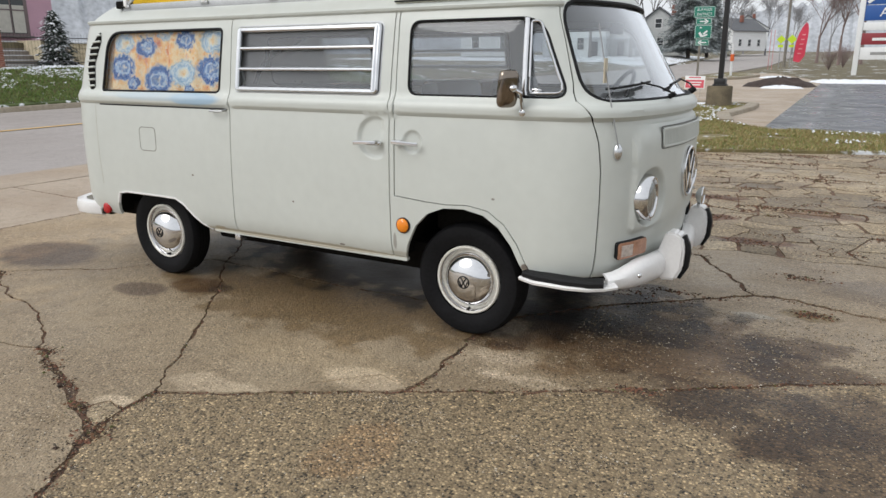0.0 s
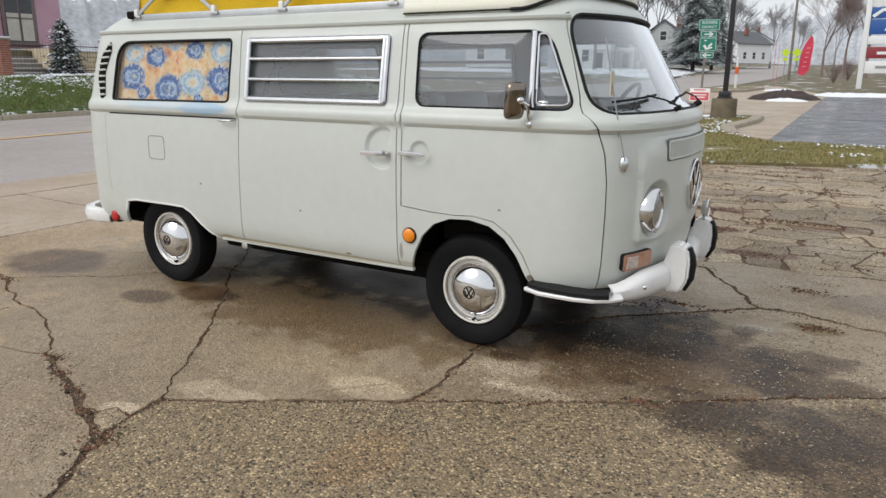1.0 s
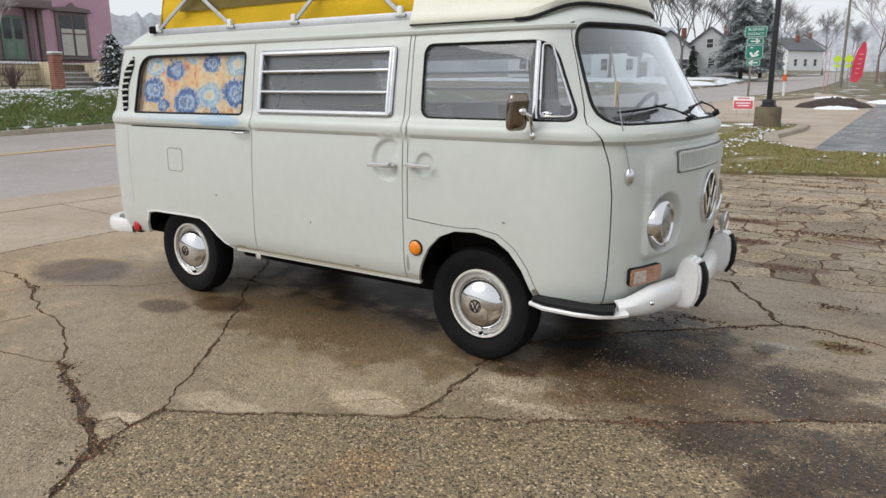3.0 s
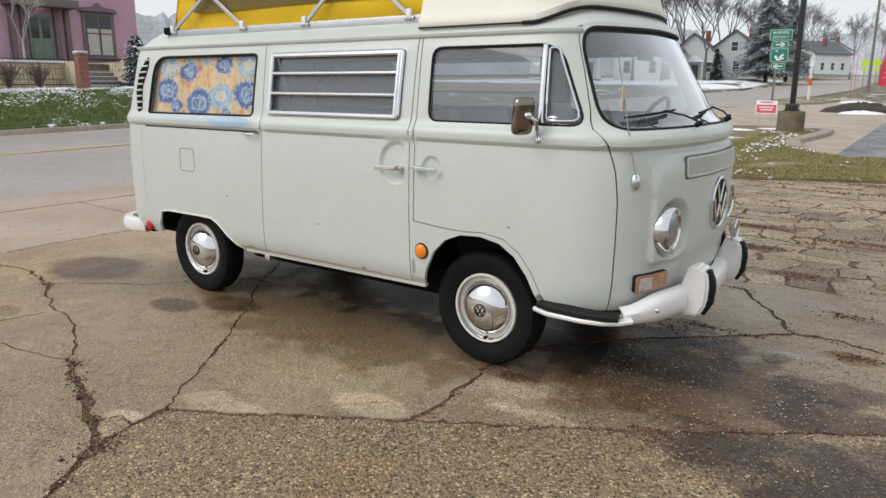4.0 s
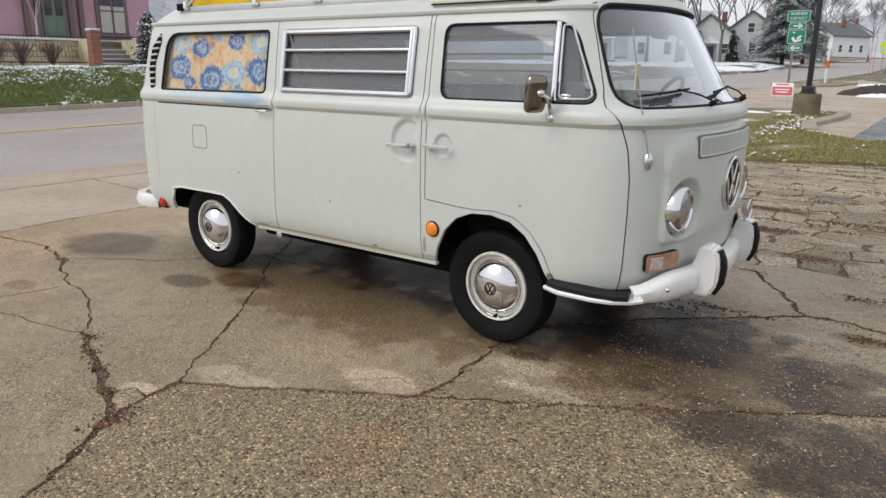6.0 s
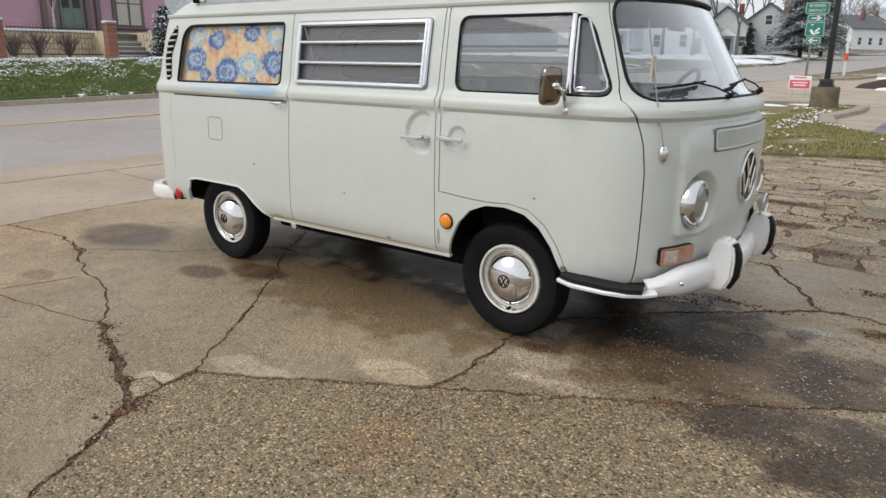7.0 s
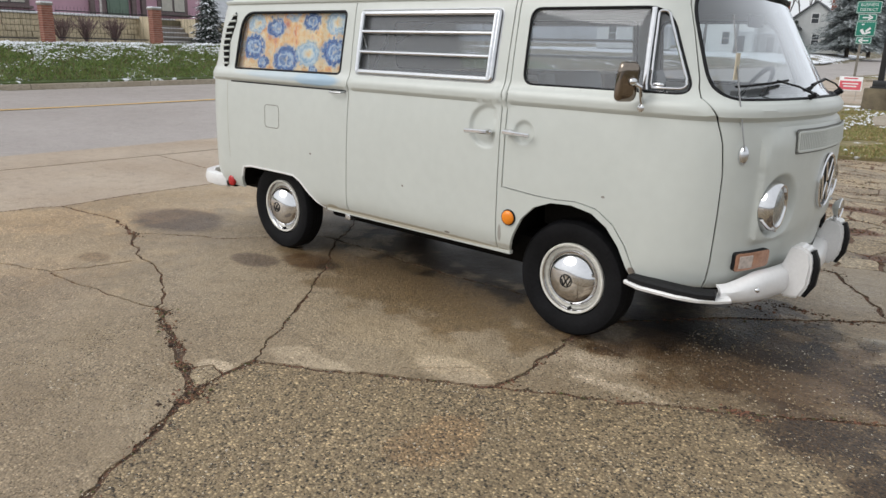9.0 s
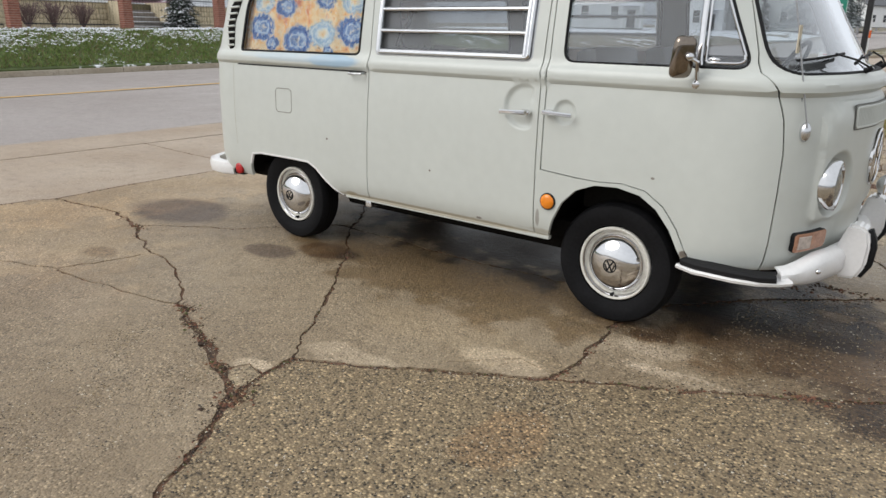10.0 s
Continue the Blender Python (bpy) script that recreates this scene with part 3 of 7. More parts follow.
def in_crack(c):
    return any(b[0] <= c.x <= b[1] and b[2] <= c.y <= b[3] and inside(c, r) for b, r in zip(boxes, ribs))


keep = []
for t in tris:
    c = (v2[t[0]] + v2[t[1]] + v2[t[2]]) / 3
    if inside(c, LOT) and not in_crack(c):
        keep.append(tuple(t))
# slabs: groups of triangles joined edge to edge
by_edge = {}
for k, t in enumerate(keep):
    for a, b in ((t[0], t[1]), (t[1], t[2]), (t[2], t[0])):
        by_edge.setdefault((min(a, b), max(a, b)), []).append(k)
group_of = [-1] * len(keep)
n_slab = 0
for k in range(len(keep)):
    if group_of[k] >= 0:
        continue
    todo = [k]
    group_of[k] = n_slab
    while todo:
        t = keep[todo.pop()]
        for a, b in ((t[0], t[1]), (t[1], t[2]), (t[2], t[0])):
            for o in by_edge[min(a, b), max(a, b)]:
                if group_of[o] < 0:
                    group_of[o] = n_slab
                    todo.append(o)
    n_slab += 1


def lot_z(x, y):
    return height(x, y) + 0.004 * noise.noise((x * 0.9, y * 0.9, 0)) + 0.0025 * noise.noise((x * 4, y * 4, 3))


groups = {}
for k, g in enumerate(group_of):
    groups.setdefault(g, []).append(keep[k])
small = [[], []]
for g, ts_ in groups.items():
    used = sorted({i for t in ts_ for i in t})
    idx = {i: k for k, i in enumerate(used)}
    mid = sum((v2[i] for i in used), Vector((0, 0))) / len(used)
    tilt = rnd.uniform(-0.004, 0.003) if len(ts_) < 400 else 0
    verts = [(v2[i].x, v2[i].y, lot_z(v2[i].x, v2[i].y) + tilt) for i in used]
    faces = [tuple(idx[i] for i in t) for t in ts_]
    n0 = len(verts)
    rim = [(a, b) for t in ts_ for a, b in ((t[0], t[1]), (t[1], t[2]), (t[2], t[0])) if len([o for o in by_edge[min(a, b), max(a, b)]]) == 1]
    low = {}
    for a, b in rim:
        for i in (a, b):
            if i not in low:
                low[i] = len(verts)
                x, y, z = verts[idx[i]]
                verts.append((x, y, z - 0.045))
        faces.append((idx[a], low[a], low[b], idx[b]))
    area = sum(abs((v2[t[1]] - v2[t[0]]).cross(v2[t[2]] - v2[t[0]])) / 2 for t in ts_)
    if area < 0.03:
        b0 = len(small[0])
        small[0].extend(verts)
        small[1].extend(tuple(i + b0 for i in f) for f in faces)
        continue
    if mid.y > 2.5 and mid.x > 1.6:
        m = CRUMBLE
    elif any(inside((3.0, -2.0), [v2[i] for i in t]) for t in ts_):
        m = AGG
    elif mid.x < -2.45:
        m = DRIVE
    else:
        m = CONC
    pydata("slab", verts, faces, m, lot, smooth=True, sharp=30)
if small[0]:
    tagged(pydata("concrete_crumbs", small[0], small[1], CRUMBLE, lot), kind="stuff")
grid_sheet("crack_soil", np.arange(-4.6, 9.01, 0.4), np.arange(-7.9, 9.0, 0.4), lambda x, y: height(x, y) - 0.0075, SOIL, lot)

# soil, moss and leaf crumbs gathered along the cracks
LITTER = bpy.data.materials.new("leaf_litter")
LITTER.use_nodes = True
ln_, ll_ = LITTER.node_tree.nodes, LITTER.node_tree.links
lg = ln_.new("ShaderNodeNewGeometry")
lr = ln_.new("ShaderNodeValToRGB")
lr.color_ramp.interpolation = "CONSTANT"
le = lr.color_ramp.elements
le[0].position, le[0].color = 0.0, (0.05, 0.030, 0.020, 1)
le[1].position, le[1].color = 0.35, (0.17, 0.075, 0.045, 1)
for pos, c in ((0.6, (0.075, 0.045, 0.025, 1)), (0.8, (0.16, 0.085, 0.045, 1)), (0.93, (0.08, 0.085, 0.025, 1))):
    q = le.new(pos)
    q.color = c
ll_.new(lg.outputs["Random Per Island"], lr.inputs["Fac"])
ll_.new(lr.outputs["Color"], ln_["Principled BSDF"].inputs["Base Color"])
ln_["Principled BSDF"].inputs["Roughness"].default_value = 0.9
lv, lf = [], []
def crumb(x, y, s):
    a = rnd.uniform(0, 6.28)
    z = lot_z(x, y) - 0.003
    b = len(lv)
    for k in range(3):
        r = s * rnd.uniform(0.6, 1.3)
        lv.append((x + r * math.cos(a + 2.1 * k), y + r * math.sin(a + 2.1 * k), z))
    lv.append((x, y, z + s * rnd.uniform(0.3, 0.7)))
    lf.extend([(b, b + 1, b + 3), (b + 1, b + 2, b + 3), (b + 2, b, b + 3)])


for k, (pts_c, w0, w1, amp) in enumerate(CRACKS):
    dens = 620 if k in (0, 1, 3, 5) else 200 if k in (2, 6, 7, 8, 9, 10, 13, 14) else 40
    for a, b in zip(pts_c, pts_c[1:]):
        if max(abs(a[0]), abs(b[0])) > 6 or min(a[1], b[1]) < -4:
            continue
        L = math.dist(a, b)
        for _ in range(int(L * dens)):
            t = rnd.random()
            if noise.noise((a[0] + t * L * 5, a[1] * 3, k)) < -0.05 and k in (0, 3, 5):
                continue
            x, y = a[0] + (b[0] - a[0]) * t + rnd.gauss(0, w1 * 0.6), a[1] + (b[1] - a[1]) * t + rnd.gauss(0, w1 * 0.6)
            crumb(x, y, rnd.uniform(0.004, 0.012))
for cx, cy, rx, ry, n_c in ((1.60, -1.62, 0.07, 0.10, 200), (0.62, -1.20, 0.09, 0.05, 120), (0.82, -1.30, 0.08, 0.05, 120), (1.05, -1.38, 0.07, 0.04, 90), (1.30, -1.50, 0.06, 0.04, 70), (-1.08, -0.52, 0.10, 0.04, 80), (0.60, 0.0, 0.08, 0.06, 90), (3.42, -0.14, 0.10, 0.03, 90), (4.05, 1.36, 0.12, 0.07, 160), (3.2, 1.42, 0.3, 0.05, 160), (2.9, 3.95, 0.35, 0.10, 260), (2.75, 4.9, 0.3, 0.08, 200), (3.5, 4.6, 0.35, 0.08, 180), (2.6, 5.8, 0.4, 0.10, 240), (3.6, 6.6, 0.6, 0.10, 240), (3.9, 2.15, 0.22, 0.08, 120), (3.2, 7.8, 0.7, 0.12, 300), (4.6, 3.6, 0.5, 0.1, 150), (2.9, 1.25, 0.3, 0.08, 120), (2.2, 8.3, 0.6, 0.15, 300), (3.4, 8.75, 0.7, 0.15, 300), (4.4, 9.1, 0.6, 0.15, 200)):
    for _ in range(n_c):
        crumb(cx + rnd.gauss(0, rx * 0.5), cy + rnd.gauss(0, ry * 0.5), rnd.uniform(0.006, 0.02))
for _ in range(90):
    cx, cy = rnd.uniform(1.9, 5.5), rnd.uniform(2.4, 9.0)
    w = rnd.uniform(0.08, 0.34)
    for _ in range(int(w * 330)):
        crumb(cx + rnd.gauss(0, w * 0.5), cy + rnd.gauss(0, 0.035), rnd.uniform(0.006, 0.018))
for _ in range(260):
    crumb(rnd.uniform(-2.5, 5), rnd.uniform(-2.4, 2.5), rnd.uniform(0.003, 0.007))
tagged(pydata("leaf_litter", lv, lf, LITTER, None, smooth=False), "brown soil and leaf crumbs along the cracks", "litter", kind="stuff")

# pebbles standing proud of the worn slabs
PEB = LITTER.copy()
PEB.name = "slab_pebbles"
for el, c in zip(PEB.node_tree.nodes["Color Ramp"].color_ramp.elements, ((0.05, 0.042, 0.036, 1), (0.30, 0.23, 0.14, 1), (0.20, 0.145, 0.085, 1), (0.42, 0.34, 0.23, 1), (0.60, 0.54, 0.44, 1))):
    el.color = c
pr = random.Random(41)
pv, pf_ = [], []
for k in range(56000):
    if k % 3:
        x, y = pr.uniform(0.6, 5.4), pr.uniform(-2.9, -0.75)
    else:
        x, y = pr.uniform(1.2, 5.4), pr.uniform(-0.9, 1.2)
        if y > 0.1 and x < 2.9:
            continue
    s = pr.uniform(0.0022, 0.0068)
    z, a, b = lot_z(x, y), pr.uniform(0, 6.28), len(pv)
    for j in range(4):
        r = s * pr.uniform(0.75, 1.2)
        pv.append((x + r * math.cos(a + 1.57 * j), y + r * math.sin(a + 1.57 * j), z - 0.0005))
    pv.append((x, y, z + s * pr.uniform(0.2, 0.4)))
    pf_ += [(b, b + 1, b + 4), (b + 1, b + 2, b + 4), (b + 2, b + 3, b + 4), (b + 3, b, b + 4)]
tagged(pydata("exposed_pebbles", pv, pf_, PEB, None), "pale and dark pebbles exposed in the worn slab", "pebbles", kind="stuff")

# ---- the camper van: body surface ----
HALF, X0, XR = 0.86, 2.75, -0.5
LF, LR = 1.2, 1.05
SIDE_Z = [0.36, 0.39, 0.42, 0.47, 0.56, 0.80, 1.02, 1.15, 1.183, 1.192, 1.205, 1.235, 1.258, 1.274, 1.30, 1.45, 1.66, 1.70, 1.73, 1.79]
SIDE_D = [0.10, 0.045, 0.02, 0.006, 0.0, -0.004, 0.0, 0.008, 0.012, 0.004, -0.006, -0.008, 0.002, 0.017, 0.026, 0.05, 0.088, 0.098, 0.112, 0.135]
FRONT_Z = [0.36, 0.40, 0.46, 0.56, 0.80, 1.02, 1.14, 1.183, 1.192, 1.205, 1.235, 1.262, 1.285, 1.32, 1.50, 1.70, 1.73, 1.79]
FRONT_D = [0.12, 0.06, 0.024, 0.008, 0.0, 0.002, 0.010, 0.020, 0.012, -0.004, -0.006, 0.012, 0.050, 0.09, 0.20, 0.315, 0.335, 0.375]
REAR_D = [0.10, 0.05, 0.0, 0.0, 0.0, 0.03, 0.10, 0.14]
REAR_Z = [0.36, 0.42, 0.5, 0.8, 1.2, 1.3, 1.6, 1.73]
ROWS_AT = {}


def arc(a, b, n, k=40):
    """Quarter of a superellipse from (0, b) to (a, 0), even along its length."""
    ang = np.linspace(math.pi / 2, 0, k)
    c, s = np.abs(np.cos(ang)), np.abs(np.sin(ang))
    r = ((c / a) ** n + (s / b) ** n) ** (-1 / n)
    x, y = r * c, r * s
    q = np.concatenate([[0], np.cumsum(np.hypot(np.diff(x), np.diff(y)))])
    return q / q[-1], x, y


def row_at(z):
    key = round(z, 4)
    if key not in ROWS_AT:
        d, f, r = np.interp(z, SIDE_Z, SIDE_D), np.interp(z, FRONT_Z, FRONT_D), np.interp(z, REAR_Z, REAR_D)
        x0, xr = X0 - 0.45 * f, XR + 0.3 * r
        n = np.interp(z, [1.2, 1.35, 1.75], [3.1, 2.8, 2.7])
        qf = arc(3.333 - f - x0, HALF - d, n)
        qr = arc(xr + 0.94 - r, HALF - d, 3.0)
        ROWS_AT[key] = (d, x0, xr, qf, qr)
    return ROWS_AT[key]


def on_body(s, z):
    """A point of the body: s runs along the right side (as x there), round the nose and back along the left."""
    if s > X0 + LF:
        x, y = on_body(2 * (X0 + LF) - s, z)[:2]
        return Vector((x, 2 * HALF - y, z))
    if s < XR - LR:
        x, y = on_body(2 * (XR - LR) - s, z)[:2]
        return Vector((x, 2 * HALF - y, z))
    d, x0, xr, qf, qr = row_at(z)
    if s > X0:
        q = (s - X0) / LF
        w = np.interp(q, qf[0], qf[2])
        tuck = 0.019 * smooth_step((w - 0.10) / 0.32) * smooth_step((0.82 - w) / 0.28) * (1 - 0.5 * smooth_step((z - 1.2) / 0.2))
        return Vector((x0 + np.interp(q, qf[0], qf[1]) - tuck, HALF - w, z))
    if s < XR:
        q = (XR - s) / LR
        return Vector((xr - np.interp(q, qr[0], qr[1]), HALF - np.interp(q, qr[0], qr[2]), z))
    x = s
    if s > 2.0:
        x = 2.0 + (s - 2.0) * (x0 - 2.0) / (X0 - 2.0)
    elif s < 0:
        x = s * xr / XR
    return Vector((x, d, z))


def smooth_step(t):
    t = max(0.0, min(1.0, t))
    return t * t * (3 - 2 * t)


def relief(s, z):
    """The proud, round-cornered centre of the nose below the belt."""
    if s > X0 + LF:
        s = 2 * (X0 + LF) - s
    if s < X0 or z > 1.2 or z < 0.4:
        return 0.0
    u, v, r = 3.30 + 0.14 - s, z - (1.172 - 0.14), 0.14
    gap = math.hypot(max(u, 0), max(v, 0)) - r if (u > 0 or v > 0) else max(u, v) - r
    return 0.024 * smooth_step(-gap / 0.026) * smooth_step((z - 0.625) / 0.05)


def normal_at(s, z):
    e = 0.012
    a = on_body(s + e, z) - on_body(s - e, z)
    b = on_body(s, z + 0.006) - on_body(s, z - 0.006)
    return a.cross(b).normalized()


DISHES = ((1.882, 1.062, 0.118), (2.122, 1.050, 0.066))


def dish(s, z):
    """Pressed hollows behind the door handles."""
    if not (1.7 < s < 2.3 and 0.9 < z < 1.2):
        return 0.0
    (x1, z1, r1), (x2, z2, r2) = DISHES
    a = smooth_step((r1 - math.hypot(s - x1, z - z1)) / 0.022) * smooth_step((1.945 - s) / 0.03)
    b = smooth_step((r2 - math.hypot(s - x2, z - z2)) / 0.024)
    return 0.017 * a + 0.014 * b


def skin(s, z, off=0.0):
    n = normal_at(s, z)
    p = on_body(s, z) + n * (relief(s, z) - dish(s, z))
    if s > X0:
        r = math.hypot(min(p.y, 2 * HALF - p.y) - 0.335, z - 0.803)
        if r < 0.2:
            lim = 3.238 + 1.6 * max(0.0, r - 0.113)
            h = max(0.0, min(1.0, 0.5 + 0.5 * (p.x - lim) / 0.010))
            p.x = p.x * (1 - h) + lim * h - 0.010 * h * (1 - h)
    return p + n * off


def s_at_x(x, z):
    lo, hi = XR - LR, X0 + LF
    for _ in range(40):
        mid = (lo + hi) / 2
        if on_body(mid, z).x < x:
            lo = mid
        else:
            hi = mid
    return (lo + hi) / 2


def s_at_y(y, z):
    lo, hi = X0 - 0.5, X0 + LF
    for _ in range(40):
        mid = (lo + hi) / 2
        if on_body(mid, z).y < y:
            lo = mid
        else:
            hi = mid
    return (lo + hi) / 2


def xz(loop):
    return [(s_at_x(x, z), z) for x, z in loop]


def flip(loop):
    """The same outline on the left side."""
    return [(2 * (X0 + LF) - s, z) for s, z in loop][::-1]


Z_LEVELS = sorted(set([round(0.36 + 0.05 * k, 3) for k in range(28)] + [1.165, 1.175, 1.183, 1.188, 1.192, 1.198, 1.205, 1.22, 1.235, 1.247, 1.258, 1.266, 1.274, 1.285, 1.30, 1.32, 1.735, 1.748]))



LAMP_RINGS = []


def lamp_rings():
    """Concentric points for the conical bowl round each headlight."""
    for r in (0.06, 0.10, 0.113, 0.122, 0.131, 0.140, 0.149, 0.157, 0.164, 0.172, 0.182, 0.192, 0.202, 0.212):
        for a in np.linspace(0, 2 * math.pi, 49)[:-1]:
            z = 0.803 + r * math.sin(a)
            s = s_at_y(0.335 + r * math.cos(a), z)
            LAMP_RINGS.extend([(s, z), (2 * (X0 + LF) - s, z)])


DISH_RINGS = [(cx + r * k * math.cos(a), cz + r * k * math.sin(a)) for cx, cz, r in DISHES for k in (0.25, 0.5, 0.7, 0.8, 0.87, 0.94, 1.0, 1.06) for a in np.linspace(0, 2 * math.pi, 41)[:-1]]
lamp_rings()
LAMP_S = s_at_y(0.335, 0.803)


def bm_panel(outer, holes=(), step=0.05, off=0.0, depth=0.02, roll=0.004, surface=skin):
    """A pressed sheet on the body: outline and holes in (s, z), edges rolled inwards."""
    loops = [dense(outer, step)] + [dense(h, step * 0.6) for h in holes]
    pts, edges = [], []
    for lp in loops:
        b = len(pts)
        pts += lp
        edges += [(b + i, b + (i + 1) % len(lp)) for i in range(len(lp))]
    edge_pts = np.array(pts)
    lo, hi = edge_pts.min(0), edge_pts.max(0)
    for z in Z_LEVELS:
        if not lo[1] < z < hi[1]:
            continue
        for s in np.arange(lo[0] + step / 2, hi[0], step):
            gap = np.hypot((edge_pts[:, 0] - s), (edge_pts[:, 1] - z) * 2).min()
            if s > X0 and math.hypot(min(s, 2 * (X0 + LF) - s) - LAMP_S, z - 0.803) < 0.222:
                continue
            if z < 1.2 and any(math.hypot(s - cx, z - cz) < r * 1.15 for cx, cz, r in DISHES):
                continue
            if gap > step * 0.45 and inside((s, z), loops[0]) and not any(inside((s, z), h) for h in loops[1:]):
                pts.append((s, z))
    if lo[0] < LAMP_S < hi[0] and lo[1] < 0.803 < hi[1]:
        pts += [q for q in LAMP_RINGS if inside(q, loops[0])]
    pts += [q for q in DISH_RINGS if lo[0] < q[0] < hi[0] and inside(q, loops[0]) and np.hypot(edge_pts[:, 0] - q[0], edge_pts[:, 1] - q[1]).min() > 0.008]
    v2, _, tris, _, _, _ = delaunay_2d_cdt([Vector(p) for p in pts], edges, [], 0, 1e-5)
    bm = bmesh.new()
    vs = [bm.verts.new(surface(p.x, p.y, off)) for p in v2]
    for t in tris:
        c = (v2[t[0]] + v2[t[1]] + v2[t[2]]) / 3
        if inside(c, loops[0]) and not any(inside(c, h) for h in loops[1:]):
            bm.faces.new([vs[i] for i in t])
    bm.normal_update()
    rim = [e for e in bm.edges if len(e.link_faces) == 1]
    if depth:
        at = {v: v2[i] for i, v in enumerate(vs)}
        ring = {}
        for e in rim:
            for v in e.verts:
                if v not in ring:
                    p = at[v]
                    n = normal_at(p.x, p.y)
                    out = Vector((0, 0, 0))
                    for f in v.link_faces:
                        out += v.co - f.calc_center_median()
                    out = (out - n * out.dot(n))
                    out = out.normalized() if out.length > 1e-6 else out
                    base = v.co.copy()
                    a = bm.verts.new(base + out * roll * 0.35 - n * roll)
                    c = bm.verts.new(base + out * roll * 0.35 - n * depth)
                    ring[v] = (a, c)
        for e in rim:
            p, q = e.verts
            f = e.link_faces[0]
            order = list(f.verts)
            i, j = order.index(p), order.index(q)
            if (i + 1) % len(order) != j:
                p, q = q, p
            bm.faces.new((q, p, ring[p][0], ring[q][0]))
            bm.faces.new((ring[q][0], ring[p][0], ring[p][1], ring[q][1]))
    for v in [v for v in bm.verts if not v.link_faces]:
        bm.verts.remove(v)
    return bm


def panel(name, outer, holes=(), label="", material=PAINT, parent=None, **kw):
    return part(name, bm_panel(outer, holes, **kw), material, parent, label, double=False)


def rim_strip(name, loop, section, material, parent, label="", off=0.0, closed=True, step=0.03):
    lp = dense(loop, step, closed)
    p = [skin(s, z, off) for s, z in lp]
    n = [normal_at(s, z) for s, z in lp]
    return part(name, bm_sweep(p, n, section, closed), material, parent, label)


# dye run from the curtain, chips and road dirt on the paint
pb = PAINT.node_tree.nodes["Principled BSDF"]
src = pb.inputs["Base Color"].links[0].from_socket
DYE, CHIP, GRIME = (0.26, 0.42, 0.58), (0.10, 0.06, 0.04), (0.34, 0.29, 0.20)
src = masks(PAINT, src, [(0.50, 1.235, 0.24, 0.04, DYE, 0.75), (0.15, 1.245, 0.40, 0.030, (0.42, 0.52, 0.60), 0.55), (-0.1, 1.25, 0.3, 0.02, (0.45, 0.54, 0.6), 0.35)], warp=0.12, warp_scale=9, upright=True)
src = masks(PAINT, src, [(1.22, 0.408, 0.9, 0.016, GRIME, 0.75), (2.775, 0.455, 0.02, 0.02, CHIP, 0.8), (2.5, 0.43, 0.6, 0.02, GRIME, 0.4), (0.435, 0.75, 0.009, 0.007, CHIP, 0.9), (1.28, 0.655, 0.007, 0.006, CHIP, 0.9), (2.0, 0.50, 0.012, 0.05, CHIP, 0.5), (1.62, 0.43, 0.02, 0.008, CHIP, 0.7), (0.62, 0.42, 0.05, 0.012, GRIME, 0.8), (2.60, 0.79, 0.010, 0.006, CHIP, 0.7)], warp=0.1, warp_scale=30, upright=True)
PAINT.node_tree.links.new(src, pb.inputs["Base Color"])
van = thing("camper_van", "cream vintage camper van with white bumpers, parked on cracked concrete", "van")

TOP = 1.722
# outlines, as x along the van and height
FRONT_ARCH = [(2.062, 0.425), (2.085, 0.50), (2.135, 0.60), (2.21, 0.675), (2.31, 0.715), (2.43, 0.722), (2.545, 0.70), (2.63, 0.645), (2.70, 0.56), (2.745, 0.47), (2.772, 0.415)]
REAR_ARCH = [(-0.385, 0.40), (-0.365, 0.50), (-0.335, 0.575), (-0.25, 0.588), (0.10, 0.588), (0.24, 0.585), (0.31, 0.555), (0.385, 0.495), (0.465, 0.435), (0.53, 0.398)]
REAR_WIN = rounded([(-0.415, 1.273), (-0.375, 1.655), (0.712, 1.655), (0.708, 1.278)], [0.03, 0.13, 0.03, 0.03])
SLIDE_WIN = rounded([(0.845, 1.285), (0.845, 1.662), (1.905, 1.662), (1.905, 1.285)], 0.035)
FRONT_WIN = rounded([(2.085, 1.292), (2.075, 1.66), (2.79, 1.66), (2.96, 1.292)], [0.06, 0.06, 0.10, 0.07])
DOOR_SEAM = [(3.122, 0.43), (3.124, 0.70), (3.124, 0.95), (3.110, 1.09), (3.085, 1.183), (3.045, 1.243), (3.016, 1.279)] + xz([(2.962, 1.36), (2.90, 1.55), (2.855, 1.67), (2.84, TOP)])

quarter = panel("quarter_panel", xz([(-0.70, TOP), (-0.70, 1.3), (-0.78, 1.2), (-0.78, 0.42)]) + xz(REAR_ARCH) + xz([(0.772, 0.398), (0.79, 0.9), (0.80, 1.19), (0.80, 1.27), (0.785, TOP)]), [xz(REAR_WIN)], parent=van)
sliding_door = panel("sliding_door", xz([(0.792, TOP), (0.807, 1.27), (0.807, 1.19), (0.797, 0.9), (0.779, 0.402), (1.972, 0.402), (1.972, TOP)]), [xz(SLIDE_WIN)], parent=van)
post = panel("front_wing", xz([(1.979, TOP), (1.979, 0.402), (2.055, 0.402)]) + xz(FRONT_ARCH) + xz([(2.808, 0.405), (2.779, 0.47), (2.728, 0.572), (2.66, 0.66), (2.567, 0.722), (2.45, 0.74), (2.33, 0.732), (2.20, 0.736), (2.003, 0.752), (2.006, 1.3), (1.998, TOP)]), parent=van, step=0.04)
